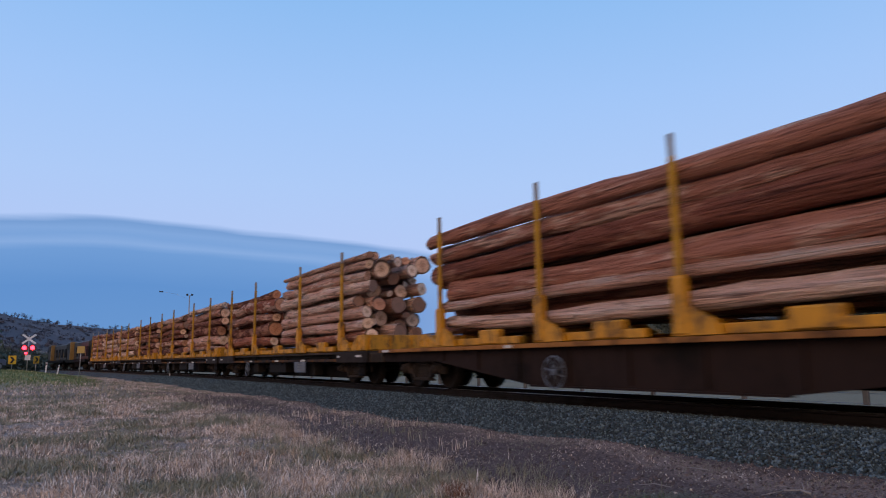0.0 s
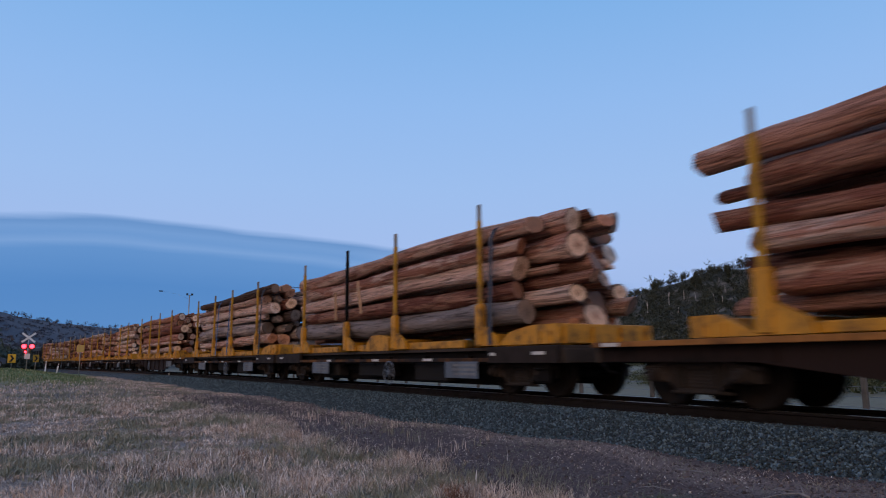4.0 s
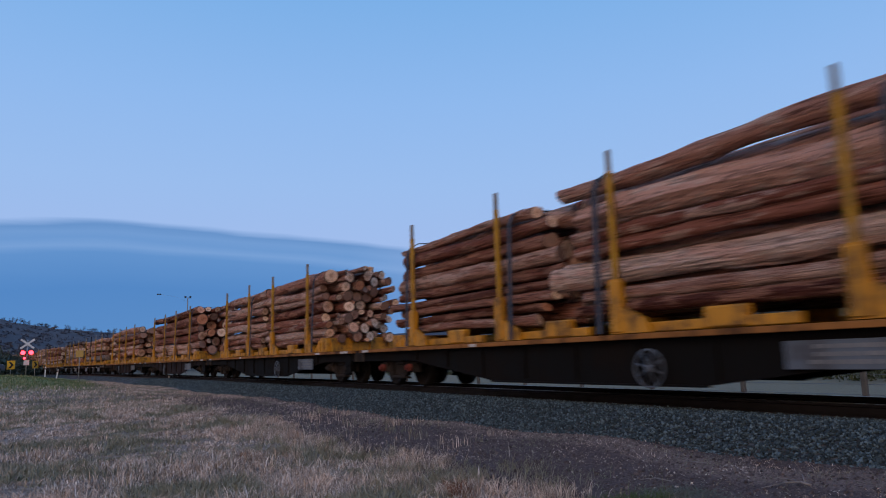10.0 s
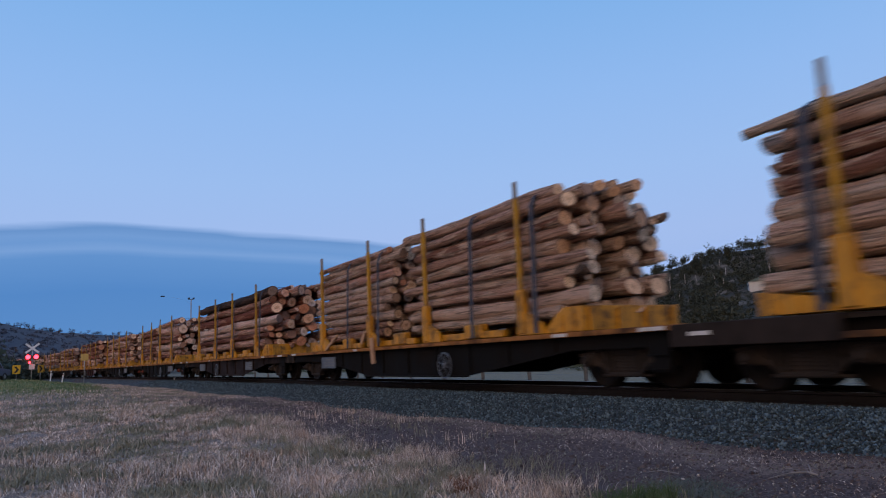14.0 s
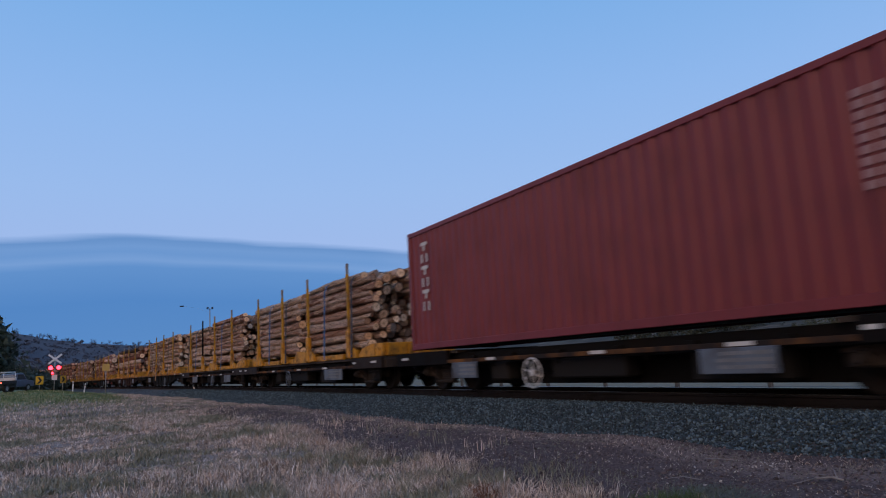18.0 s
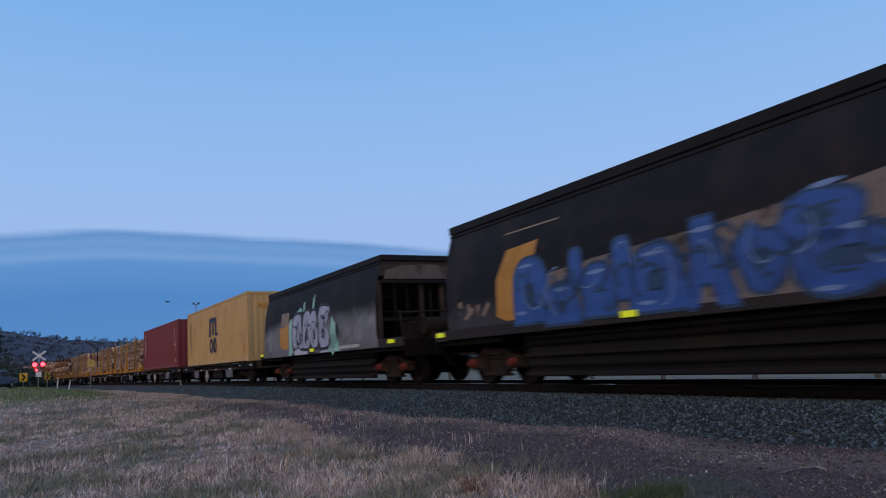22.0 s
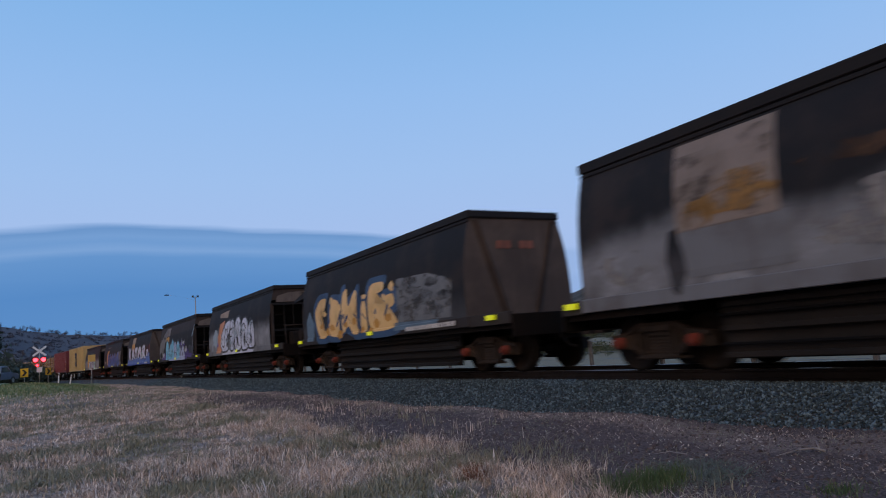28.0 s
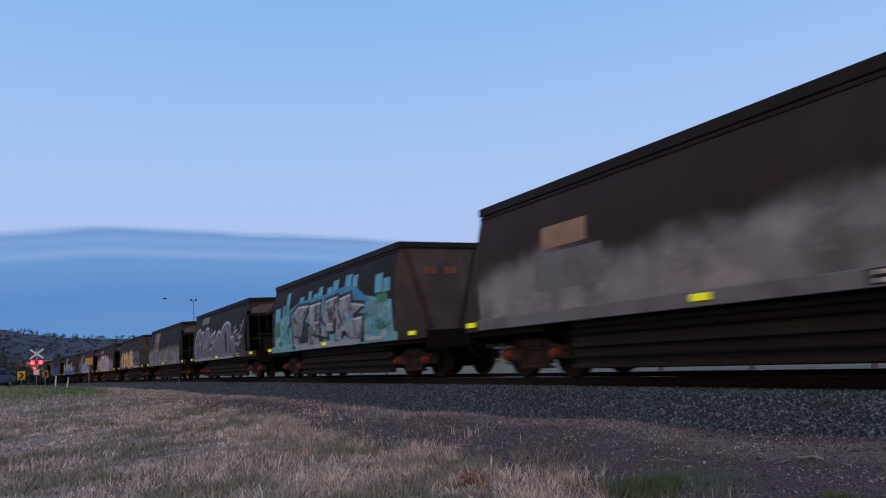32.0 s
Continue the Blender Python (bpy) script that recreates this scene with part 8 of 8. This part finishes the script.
        c = lobes[RNG.integers(0, 5, m)] + RNG.normal(0, 0.33, (m, 3)) * (r, r, h * 0.40)
        c += (x, y, z)
        q = RNG.normal(0, 1, (m, 3, 3)) * size * r
        V.append(c[:, None] + q)
    V = np.concatenate(V).reshape(-1, 3)
    return V, np.arange(len(V)).reshape(-1, 3)


def leaf_material(name, *tones):
    k = Nodes(name)
    c = k.ramp(k.island(), *[(i / (len(tones) - 1), t) for i, t in enumerate(tones)])
    return k.end(c, 0.8, spec=0.2)


M_WOODS = leaf_material("hill_woods_leaves", (0.022, 0.027, 0.018), (0.042, 0.048, 0.031), (0.072, 0.074, 0.048))
# far crowns carry a grey-blue tint that stands for distance haze
M_HAZE_LEAVES = leaf_material("haze_tinted_leaves", (0.056, 0.064, 0.084), (0.070, 0.077, 0.096), (0.090, 0.090, 0.106))
M_OLIVE = leaf_material("olive_leaves", (0.030, 0.040, 0.018), (0.062, 0.074, 0.034), (0.115, 0.118, 0.060))
M_FIR = leaf_material("dark_fir_leaves", (0.035, 0.052, 0.045), (0.055, 0.08, 0.068), (0.085, 0.11, 0.09))
M_TRUNK = worn("pale_gum_trunk", (0.30, 0.27, 0.23), (0.12, 0.10, 0.08), 0.6, 1.0, 0.85)


def on_hill(az, f):
    """A place at the fraction f of the way to the crest in that direction."""
    rad = np.interp(az, HILL_AZ, HILL_R) * f
    a = np.radians(az)
    x, y = -rad * np.sin(a), rad * np.cos(a)
    return np.stack([x, y, ground_z(x, y)], -1)


n = 1700
az, f = RNG.uniform(-68, -43, n), 0.42 + 0.6 * RNG.random(n) ** 0.8
P = on_hill(az, f)
# only low scrub on the cleared slope below the houses
hgt = RNG.uniform(1.6, 6.5, n) * (0.6 + 0.8 * RNG.random(n) ** 2) * np.where((np.abs(az + 56.3) < 3.0) & (f < 0.725), 0.35, 1.0)
P[:, 2] += 0.35 * hgt
V, T = crowns(P, hgt * 0.46, hgt, 170, 0.12)
tagged(numpy_mesh("hill_woods", V, T, M_WOODS), "dark scrub and gum trees covering the near hillside", "trees", kind="stuff")
# pale dead trunks that stand out of the scrub near the crest
bm = bmesh.new()
trunk_rnd = random.Random(12)
for _ in range(30):
    px, py, pz = on_hill(np.array([trunk_rnd.uniform(-66, -46)]), np.array([trunk_rnd.uniform(0.72, 0.99)]))[0]
    th = trunk_rnd.uniform(3.0, 8.0)
    lx = trunk_rnd.uniform(-0.8, 0.8)
    tube(bm, (px, py, pz - 0.5), (px + lx, py, pz + th), 0.20, 0.08, 6)
    if th > 5:
        tube(bm, (px + 0.6 * lx, py, pz + 0.6 * th), (px + lx + trunk_rnd.uniform(-2, 2), py, pz + 1.05 * th), 0.13, 0.05, 5)
tagged(part("dead_trunks", bm, worn("bleached_trunk", (0.52, 0.47, 0.42), (0.32, 0.28, 0.25), 0.5, 0.4, 0.85), None), "bleached dead gum trunks standing on the hillside", "trees", kind="stuff")
for lo, hi, n, a, b, leaves in ((-66, -44, 120, 2.0, 7.0, M_WOODS), (-12, 9, 130, 2.5, 6.5, M_HAZE_LEAVES)):
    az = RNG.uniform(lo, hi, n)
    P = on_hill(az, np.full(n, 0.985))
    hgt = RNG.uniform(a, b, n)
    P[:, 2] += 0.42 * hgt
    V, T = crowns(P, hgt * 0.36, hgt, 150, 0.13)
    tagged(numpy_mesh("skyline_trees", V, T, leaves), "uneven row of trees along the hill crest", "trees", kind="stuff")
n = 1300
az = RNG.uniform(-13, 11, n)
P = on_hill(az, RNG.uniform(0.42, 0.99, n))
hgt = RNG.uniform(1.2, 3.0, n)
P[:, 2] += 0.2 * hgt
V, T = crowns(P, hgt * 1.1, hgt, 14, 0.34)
tagged(numpy_mesh("far_woods", V, T, M_HAZE_LEAVES), "dark woods covering the far hills", "trees", kind="stuff")
# dark scrub on the flat behind the crossing
n = 150
a, r = np.radians(RNG.uniform(-1.0, 9.0, n)), RNG.uniform(118, 175, n)
x, y = -r * np.sin(a), r * np.cos(a)
hgt = RNG.uniform(1.6, 4.2, n)
V, T = crowns(np.stack([x, y, ground_z(x, y) + 0.35 * hgt], -1), hgt * 0.8, hgt, 260, 0.10)
tagged(numpy_mesh("bush_belt", V, T, M_FIR), "dark scrub on the flat behind the level crossing", "bushes", kind="stuff")
# belts of bushes beyond the paddock, the nearer one low
for n, near, far, lo, hi, cards, label in ((420, 20, 34, 1.0, 2.4, 340, "low hedge of dark scrub beyond the paddock fence"), (95, 60, 110, 3.0, 6.5, 3000, "belt of olive-green bushes beyond the paddock")):
    y = RNG.uniform(-12, 95, n)
    x = track_x(y) + RNG.uniform(near, far, n)
    hgt = RNG.uniform(lo, hi, n) * np.interp(np.degrees(np.arctan2(x, y)), [35, 45, 52, 56, 58.5, 70], [0.4, 0.5, 0.45, 0.5, 1.15, 1.25])
    P = np.stack([x, y, ground_z(x, y) + 0.30 * hgt], -1)
    V, T = crowns(P, hgt * 0.75, hgt, cards, 0.055 if near < 40 else 0.026)
    tagged(numpy_mesh("bush_belt", V, T, M_OLIVE), label, "bushes", kind="stuff")


def tree(label, x, y, h, spread, leaves, cards, size):
    t = thing("tree", label, "tree")
    z = float(ground_z(x, y))
    bm = bmesh.new()
    tube(bm, (x, y, z - 0.1), (x + 0.1, y, z + 0.5 * h), 0.028 * h, 0.018 * h, 10)
    tube(bm, (x + 0.1, y, z + 0.5 * h), (x, y + 0.1, z + 0.95 * h), 0.018 * h, 0.004 * h, 8)
    rnd = random.Random(int(h * 100))
    pts = []
    for i in range(9):
        u = 0.25 + 0.65 * i / 9
        ang, l = rnd.uniform(0, 6.28), spread * (1.05 - u) * rnd.uniform(0.7, 1.1)
        e = (x + l * math.cos(ang), y + l * math.sin(ang), z + h * u + 0.12 * l)
        tube(bm, (x + 0.05, y, z + h * u), e, 0.008 * h, 0.002 * h, 6)
        pts.append(e)
    part("trunk", bm, M_TRUNK, t)
    V = []
    for i in range(cards):
        e = pts[i % 9]
        s = RNG.random()
        c = np.array((x + (e[0] - x) * s, y + (e[1] - y) * s, e[2])) + RNG.normal(0, 0.06 * h, 3)
        V.append(c + RNG.normal(0, size, (3, 3)))
    V = np.concatenate(V)
    c = numpy_mesh("crown", V, np.arange(len(V)).reshape(-1, 3), leaves)
    c.parent = t
    return t


for x, y, h, sp in ((-7.6, 92, 9.0, 4.0), (-11.5, 98, 9.5, 4.5), (-9.2, 104, 8.0, 4.0)):
    tree("dark conifer with a ragged crown beside the road", x, y, h, sp, M_FIR, 2600, 0.22)
for az, dd, h in ((-50.6, 400, 8), (-53.0, 395, 9), (-57.5, 400, 8), (-60.0, 405, 9)):
    a = math.radians(az)
    tree("tall gum tree with a pale trunk on the hillside", -dd * math.sin(a), dd * math.cos(a), h, 3.0, M_WOODS, 700, 0.4)


# ---- houses on the slope ----
def house(label, az, dist, wid, dep, h, wall, roofm, turn):
    a = math.radians(az)
    x, y = -dist * math.sin(a), dist * math.cos(a)
    z = float(ground_z(x, y))
    ob = thing("house", label, "house", "houses on the hillside")
    ob.matrix_world = pose(x, y, z, 0, 0, turn)
    part("wall", box(bmesh.new(), -wid / 2, wid / 2, -dep / 2, dep / 2, -3, h), wall, ob)
    bm = bmesh.new()
    w2, d2 = wid / 2 + 0.5, dep / 2 + 0.5
    plate(bm, [(-d2, h), (d2, h), (0, h + 0.2 * dep)], "x", -w2, w2)
    part("roof", done(bm), roofm, ob)
    for i in range(3):
        for s in (-1, 1):
            xx = -wid / 2 + wid * (i + 0.5) / 3
            wdw = part("window", box(bmesh.new(), xx - 0.8, xx + 0.8, min(s * dep / 2, s * (dep / 2 + 0.04)), max(s * dep / 2, s * (dep / 2 + 0.04)), 0.9, 2.1), M_TRIM, ob)
            part("frame", box(bmesh.new(), xx - 0.95, xx + 0.95, min(s * (dep / 2 + 0.041), s * (dep / 2 + 0.08)), max(s * (dep / 2 + 0.041), s * (dep / 2 + 0.08)), 0.78, 0.9), M_WHITE, wdw)
    return ob


W_CREAM, W_WHITE = worn("cream_wall", (0.55, 0.48, 0.38), (0.4, 0.34, 0.27), 0.4, 0.4, 0.8), worn("white_wall", (0.62, 0.62, 0.60), (0.45, 0.45, 0.44), 0.4, 0.4, 0.8)
R_GREEN, R_GREY = worn("dull_green_roof", (0.14, 0.19, 0.17), (0.10, 0.12, 0.11), 0.5, 0.5, 0.8), worn("grey_roof", (0.30, 0.32, 0.34), (0.2, 0.2, 0.22), 0.5, 0.5, 0.7)
for i, (az, dist, wid, wall, roofm, turn) in enumerate(((-54.9, 300, 9, W_WHITE, R_GREEN, 40), (-56.2, 297, 8, W_CREAM, R_GREEN, 62), (-56.9, 304, 6, W_WHITE, R_GREY, 50), (-58.1, 304, 9, W_WHITE, R_GREY, 35))):
    house("small %s weatherboard house among trees on the slope" % ("white" if wall is W_WHITE else "cream"), az, dist, wid, 7, 3.0, wall, roofm, turn)


def street_lamp(az, f):
    """A pale pole with a bent arm beside the road on the slope."""
    x, y, z = on_hill(np.array([az]), np.array([f]))[0]
    ob = thing("street_lamp", "pale steel street lamp standing on the wooded slope", "street lamp")
    ob.location = (x, y, z)
    pale = worn("pale_lamp_steel", (0.62, 0.60, 0.55), (0.45, 0.43, 0.40), 0.4, 0.6, 0.6)
    part("pole", tube(bmesh.new(), (0, 0, -0.5), (0, 0, 8.6), 0.20, 0.13, 8), pale, ob)
    part("arm", tube(bmesh.new(), (0, 0, 8.55), (1.9, 1.1, 8.95), 0.10, 0.08, 8), pale, ob)
    part("lamp_head", box(bmesh.new(), 1.5, 2.7, 0.9, 1.5, 8.82, 9.10, 0.06), pale, ob)


street_lamp(-61.3, 0.86)


# ---- fence beyond the line ----
M_FPOST = worn("grey_fence_post", (0.16, 0.14, 0.12), (0.08, 0.07, 0.06), 0.6, 2.0, 0.9)
M_WIRE = plain("galvanised_wire", (0.25, 0.25, 0.25), 0.5, 0.7)
fence = thing("wire_fence", "post and wire fence along the paddock", "fence")
FY = list(np.arange(-4, 70, 3.4))
for y in FY:
    x = float(track_x(y)) + 9.0
    z = float(ground_z(x, y))
    part("fence_post", box(bmesh.new(), x - 0.06, x + 0.06, y - 0.06, y + 0.06, z - 0.3, z + 1.2, 0.01), M_FPOST, fence)
for h in (0.25, 0.5, 0.75, 1.0, 1.15):
    vs, fs = [], []
    for i, y in enumerate(FY):
        x = float(track_x(y)) + 9.0
        z = float(ground_z(x, y)) + h
        vs += [(x + 0.006 * math.cos(a), y, z + 0.006 * math.sin(a)) for a in (0.0, 1.57, 3.14, 4.71)]
        if i:
            fs += [(4 * i - 4 + j, 4 * i - 4 + (j + 1) % 4, 4 * i + (j + 1) % 4, 4 * i + j) for j in range(4)]
    raw("fence_wire", vs, fs, M_WIRE, fence)


# ---- the crossing: signals, signs, posts, a waiting utility truck, a lamp post ----
def at(az, dist):
    a = math.radians(az)
    x, y = -dist * math.sin(a), dist * math.cos(a)
    return x, y, float(ground_z(x, y))


M_GALV = worn("galvanised_steel", (0.35, 0.36, 0.37), (0.2, 0.2, 0.2), 0.4, 1.0, 0.5, 0.4)
M_SIGNW = plain("white_sign_face", (0.72, 0.72, 0.74), 0.4)
M_SIGNY = plain("yellow_sign_face", (0.72, 0.42, 0.02), 0.4)
M_BLACK = plain("black_enamel", (0.012, 0.012, 0.012), 0.45)
M_LAMP = plain("red_signal_lens", (0.6, 0.02, 0.03), 0.3, 0, (1.0, 0.006, 0.011), 42.0)
M_GUARD = plain("white_guide_post", (0.72, 0.73, 0.75), 0.5)
x, y, z = at(1.05, 92)
sig = thing("crossing_signal", "level crossing signal with white crossbuck and glowing red lamps", "signal")
sig.matrix_world = pose(x, y, z, 0, 0, 0)
part("post", tube(bmesh.new(), (0, 0, -0.3), (0, 0, 4.2), 0.06), M_GALV, sig)
for r in (-38, 38):
    bm = bmesh.new()
    box(bm, -0.85, 0.85, -0.07, -0.05, -0.11, 0.11, 0.01)
    bmesh.ops.rotate(bm, verts=bm.verts, cent=(0, 0, 0), matrix=Matrix.Rotation(radians(r), 3, "Y"))
    bmesh.ops.translate(bm, verts=bm.verts, vec=(0, -0.03 if r > 0 else 0.0, 3.75))
    part("crossbuck_arm", bm, M_SIGNW, sig)
part("lamp_bar", box(bmesh.new(), -0.62, 0.62, -0.09, -0.05, 2.72, 2.80), M_BLACK, sig)
for dx, dz in ((-0.40, 0.0), (0.40, 0.0), (-0.22, -0.62)):
    bm = bmesh.new()
    tube(bm, (dx, -0.12, 2.76 + dz), (dx, -0.14, 2.76 + dz), 0.36 if dz == 0 else 0.18, None, 20)
    lb = part("lamp_backboard", bm, M_BLACK, sig)
    bm = bmesh.new()
    tube(bm, (dx, -0.145, 2.76 + dz), (dx, -0.20, 2.76 + dz), 0.24 if dz == 0 else 0.13, 0.21 if dz == 0 else 0.10, 16)
    part("red_lamp", bm, M_LAMP, lb, "glowing red lamp")
    bm = bmesh.new()
    for i in range(9):
        a0, a1 = math.pi * i / 9, math.pi * (i + 1) / 9
        vs = [bm.verts.new((dx + 0.25 * math.cos(t), yy, 2.76 + dz + 0.25 * math.sin(t))) for t, yy in ((a0, -0.14), (a1, -0.14), (a1, -0.36), (a0, -0.36))]
        bm.faces.new(vs)
    part("lamp_visor", bm, M_BLACK, lb)
part("notice_plate", box(bmesh.new(), -0.28, 0.28, -0.08, -0.065, 1.35, 1.95, 0.01), M_SIGNW, sig)


def chevron(az, dist, h, size, label, turn=0, face=None):
    x, y, z = at(az, dist)
    ob = thing("chevron_sign", label, "road sign", "curve signs at the crossing")
    ob.matrix_world = pose(x, y, z, 0, 0, turn)
    part("post", tube(bmesh.new(), (0, 0.03, -0.3), (0, 0.03, h + size / 2), 0.035), M_GALV, ob)
    part("sign_face", box(bmesh.new(), -size * 0.4, size * 0.4, -0.02, 0.0, h - size / 2, h + size / 2, 0.008), face or M_SIGNY, ob)
    bm = bmesh.new()
    s = size * 0.36
    plate(bm, [(-s * 0.7, h + s), (s * 0.05, h), (-s * 0.7, h - s), (-s * 0.02, h - s), (s * 0.75, h), (-s * 0.02, h + s)], "y", -0.03, -0.021)
    part("arrow_mark", done(bm), M_BLACK, ob)


chevron(1.97, 80, 1.05, 0.85, "yellow curve sign with a black chevron by the road", -4)
chevron(0.50, 88, 1.45, 0.80, "yellow curve sign with a black chevron beside the signal", 30, worn("dull_yellow_sign", (0.58, 0.33, 0.04), (0.36, 0.21, 0.05), 0.5, 2.0, 0.6))
x, y, z = at(-2.28, 62)
ys = thing("lineside_sign", "small square yellow sign on a thin post beside the track", "sign")
ys.matrix_world = pose(x, y, z, 0, 0, 0)
part("post", tube(bmesh.new(), (0, 0.02, -0.2), (0, 0.02, 2.42), 0.03), M_GALV, ys)
part("sign_face", box(bmesh.new(), -0.27, 0.27, -0.02, 0.0, 1.90, 2.45, 0.008), worn("faded_yellow_sign", (0.60, 0.40, 0.13), (0.42, 0.28, 0.1), 0.5, 2.0, 0.6), ys)
for az, dist, lean in ((-0.13, 70, 2), (-0.85, 74, 8)):
    x, y, z = at(az, dist)
    g = thing("guide_post", "white plastic guide post at the roadside", "post", "guide posts at the crossing")
    g.matrix_world = pose(x, y, z, 0, lean, 0)
    part("post", box(bmesh.new(), -0.055, 0.055, -0.02, 0.02, -0.15, 1.0, 0.008), M_GUARD, g)
    part("reflector", box(bmesh.new(), -0.035, 0.035, -0.026, -0.0205, 0.78, 0.90), M_REDEND, g)


def ute():
    """A flat-tray utility truck, nose along +x."""
    ob = thing("utility_truck", "grey-blue utility truck with white tray rack, waiting at the crossing", "truck")
    body, tray = worn("blue_grey_car_paint", (0.10, 0.13, 0.19), (0.06, 0.07, 0.09), 0.3, 0.6, 0.3), worn("white_rack", (0.66, 0.67, 0.68), (0.45, 0.45, 0.45), 0.3, 1.0, 0.5)
    bm = bmesh.new()
    side = [(-0.15, 0.45), (-0.15, 1.10), (1.70, 1.10), (2.55, 1.02), (2.72, 0.85), (2.75, 0.45)]
    plate(bm, side, "y", -0.86, 0.86)
    bmesh.ops.bevel(bm, geom=bm.edges[:], offset=0.05, segments=2, affect="EDGES", profile=0.5)
    part("body", done(bm), body, ob)
    bm = bmesh.new()
    plate(bm, [(-0.13, 1.101), (0.0, 1.66), (0.25, 1.76), (0.95, 1.74), (1.15, 1.64), (1.66, 1.101)], "y", -0.80, 0.80)
    bmesh.ops.bevel(bm, geom=bm.edges[:], offset=0.04, segments=2, affect="EDGES", profile=0.5)
    part("cab", done(bm), body, ob)
    glass = plain("dark_car_glass", (0.05, 0.06, 0.07), 0.06)
    for s in (-1, 1):
        bm = bmesh.new()
        plate(bm, [(0.02, 1.16), (0.12, 1.62), (1.02, 1.62), (1.45, 1.16)], "y", s * 0.802, s * 0.81)
        part("side_window", done(bm), glass, ob)
    bm = bmesh.new()
    box(bm, -2.35, -0.2, -0.92, 0.92, 0.72, 0.80, 0.01)
    for s in (-1, 1):
        box(bm, -2.35, -0.2, min(s * 0.92, s * 0.90), max(s * 0.92, s * 0.90), 0.80, 1.08, 0.004)
    box(bm, -2.36, -2.33, -0.92, 0.92, 0.80, 1.08, 0.004)
    part("tray", bm, M_BLACK, ob, "dark drop-side tray")
    part("headboard", box(bmesh.new(), -0.24, -0.205, -0.90, 0.90, 0.81, 1.35, 0.01), tray, ob, "white headboard")
    bm = bmesh.new()
    for xx in (-2.2, -0.35):
        for s in (-0.88, 0.88):
            tube(bm, (xx, s, 1.05), (xx + (0.15 if xx < -1 else 0), s * 0.95, 1.85), 0.035, 0.035, 8)
        tube(bm, (xx + (0.15 if xx < -1 else 0), -0.86, 1.85), (xx + (0.15 if xx < -1 else 0), 0.86, 1.85), 0.035, 0.035, 8)
    for s in (-0.84, 0.84):
        tube(bm, (-2.1, s, 1.85), (-0.3, s, 1.85), 0.045, 0.045, 8)
        tube(bm, (-2.15, s, 1.45), (-0.35, s, 1.45), 0.025, 0.025, 8)
    part("rack", bm, tray, ob, "white tubular tray rack")
    for xx in (-1.55, 1.75):
        for s in (-1, 1):
            wh = part("wheel", tube(bmesh.new(), (xx, s * 0.66, 0.36), (xx, s * 0.88, 0.36), 0.36, 0.36, 20), M_BLACK, ob)
            part("rim", tube(bmesh.new(), (xx, s * 0.881, 0.36), (xx, s * 0.89, 0.36), 0.2, 0.18, 14), M_GALV, wh)
    for s in (-0.75, 0.75):
        part("tail_lamp", box(bmesh.new(), -2.375, -2.362, s - 0.12, s + 0.12, 0.82, 0.94), plain("lit_tail_lamp", (0.5, 0.02, 0.02), 0.3, 0, (1.0, 0.10, 0.06), 4.0), ob, "lit red tail lamp")
    part("bumper", box(bmesh.new(), 2.70, 2.82, -0.85, 0.85, 0.42, 0.62, 0.03), M_BLACK, ob)
    return ob


truck = ute()
x, y, z = at(3.85, 78)
truck.matrix_world = pose(x, y, z, 0, 0, 62)
z = float(ground_z(6.9, 46.2))
mk = thing("marker_peg", "small white marker peg beside the sleepers", "peg")
part("peg", box(bmesh.new(), 6.84, 6.96, 46.2, 46.26, z - 0.1, -0.02, 0.01), M_GUARD, mk)
part("cap", box(bmesh.new(), 6.83, 6.97, 46.19, 46.27, -0.019, 0.01, 0.005), M_SIGNW, mk)

x, y, z = at(-9.64, 130)
lamp = thing("street_lamp", "tall pole with flood lamps and a long outreach arm", "street lamp")
lamp.matrix_world = pose(x, y, z, 0, 0, 0)
top = 0.66 + 130 * math.tan(radians(5.25)) - z
part("pole", tube(bmesh.new(), (0, 0, -0.5), (0, 0, top), 0.16, 0.09), M_GALV, lamp)
bm = bmesh.new()
tube(bm, (-0.55, 0, top - 0.1), (0.55, 0, top - 0.1), 0.04)
part("crossarm", bm, M_BLACK, lamp)
for dx in (-0.42, 0.42):
    part("flood_lamp", box(bmesh.new(), dx - 0.17, dx + 0.17, -0.2, 0.12, top - 0.03, top + 0.22, 0.04), M_BLACK, lamp)
bm = bmesh.new()
tube(bm, (0, 0, top - 0.8), (-2.2, 0, top + 0.1), 0.010, 0.008, 6)
tube(bm, (-2.2, 0, top + 0.1), (-4.5, 0, top + 0.42), 0.008, 0.007, 6)
part("outreach_arm", bm, M_GALV, lamp)
part("luminaire", box(bmesh.new(), -5.15, -4.45, -0.15, 0.15, top + 0.35, top + 0.55, 0.06), M_BLACK, lamp)


motions()
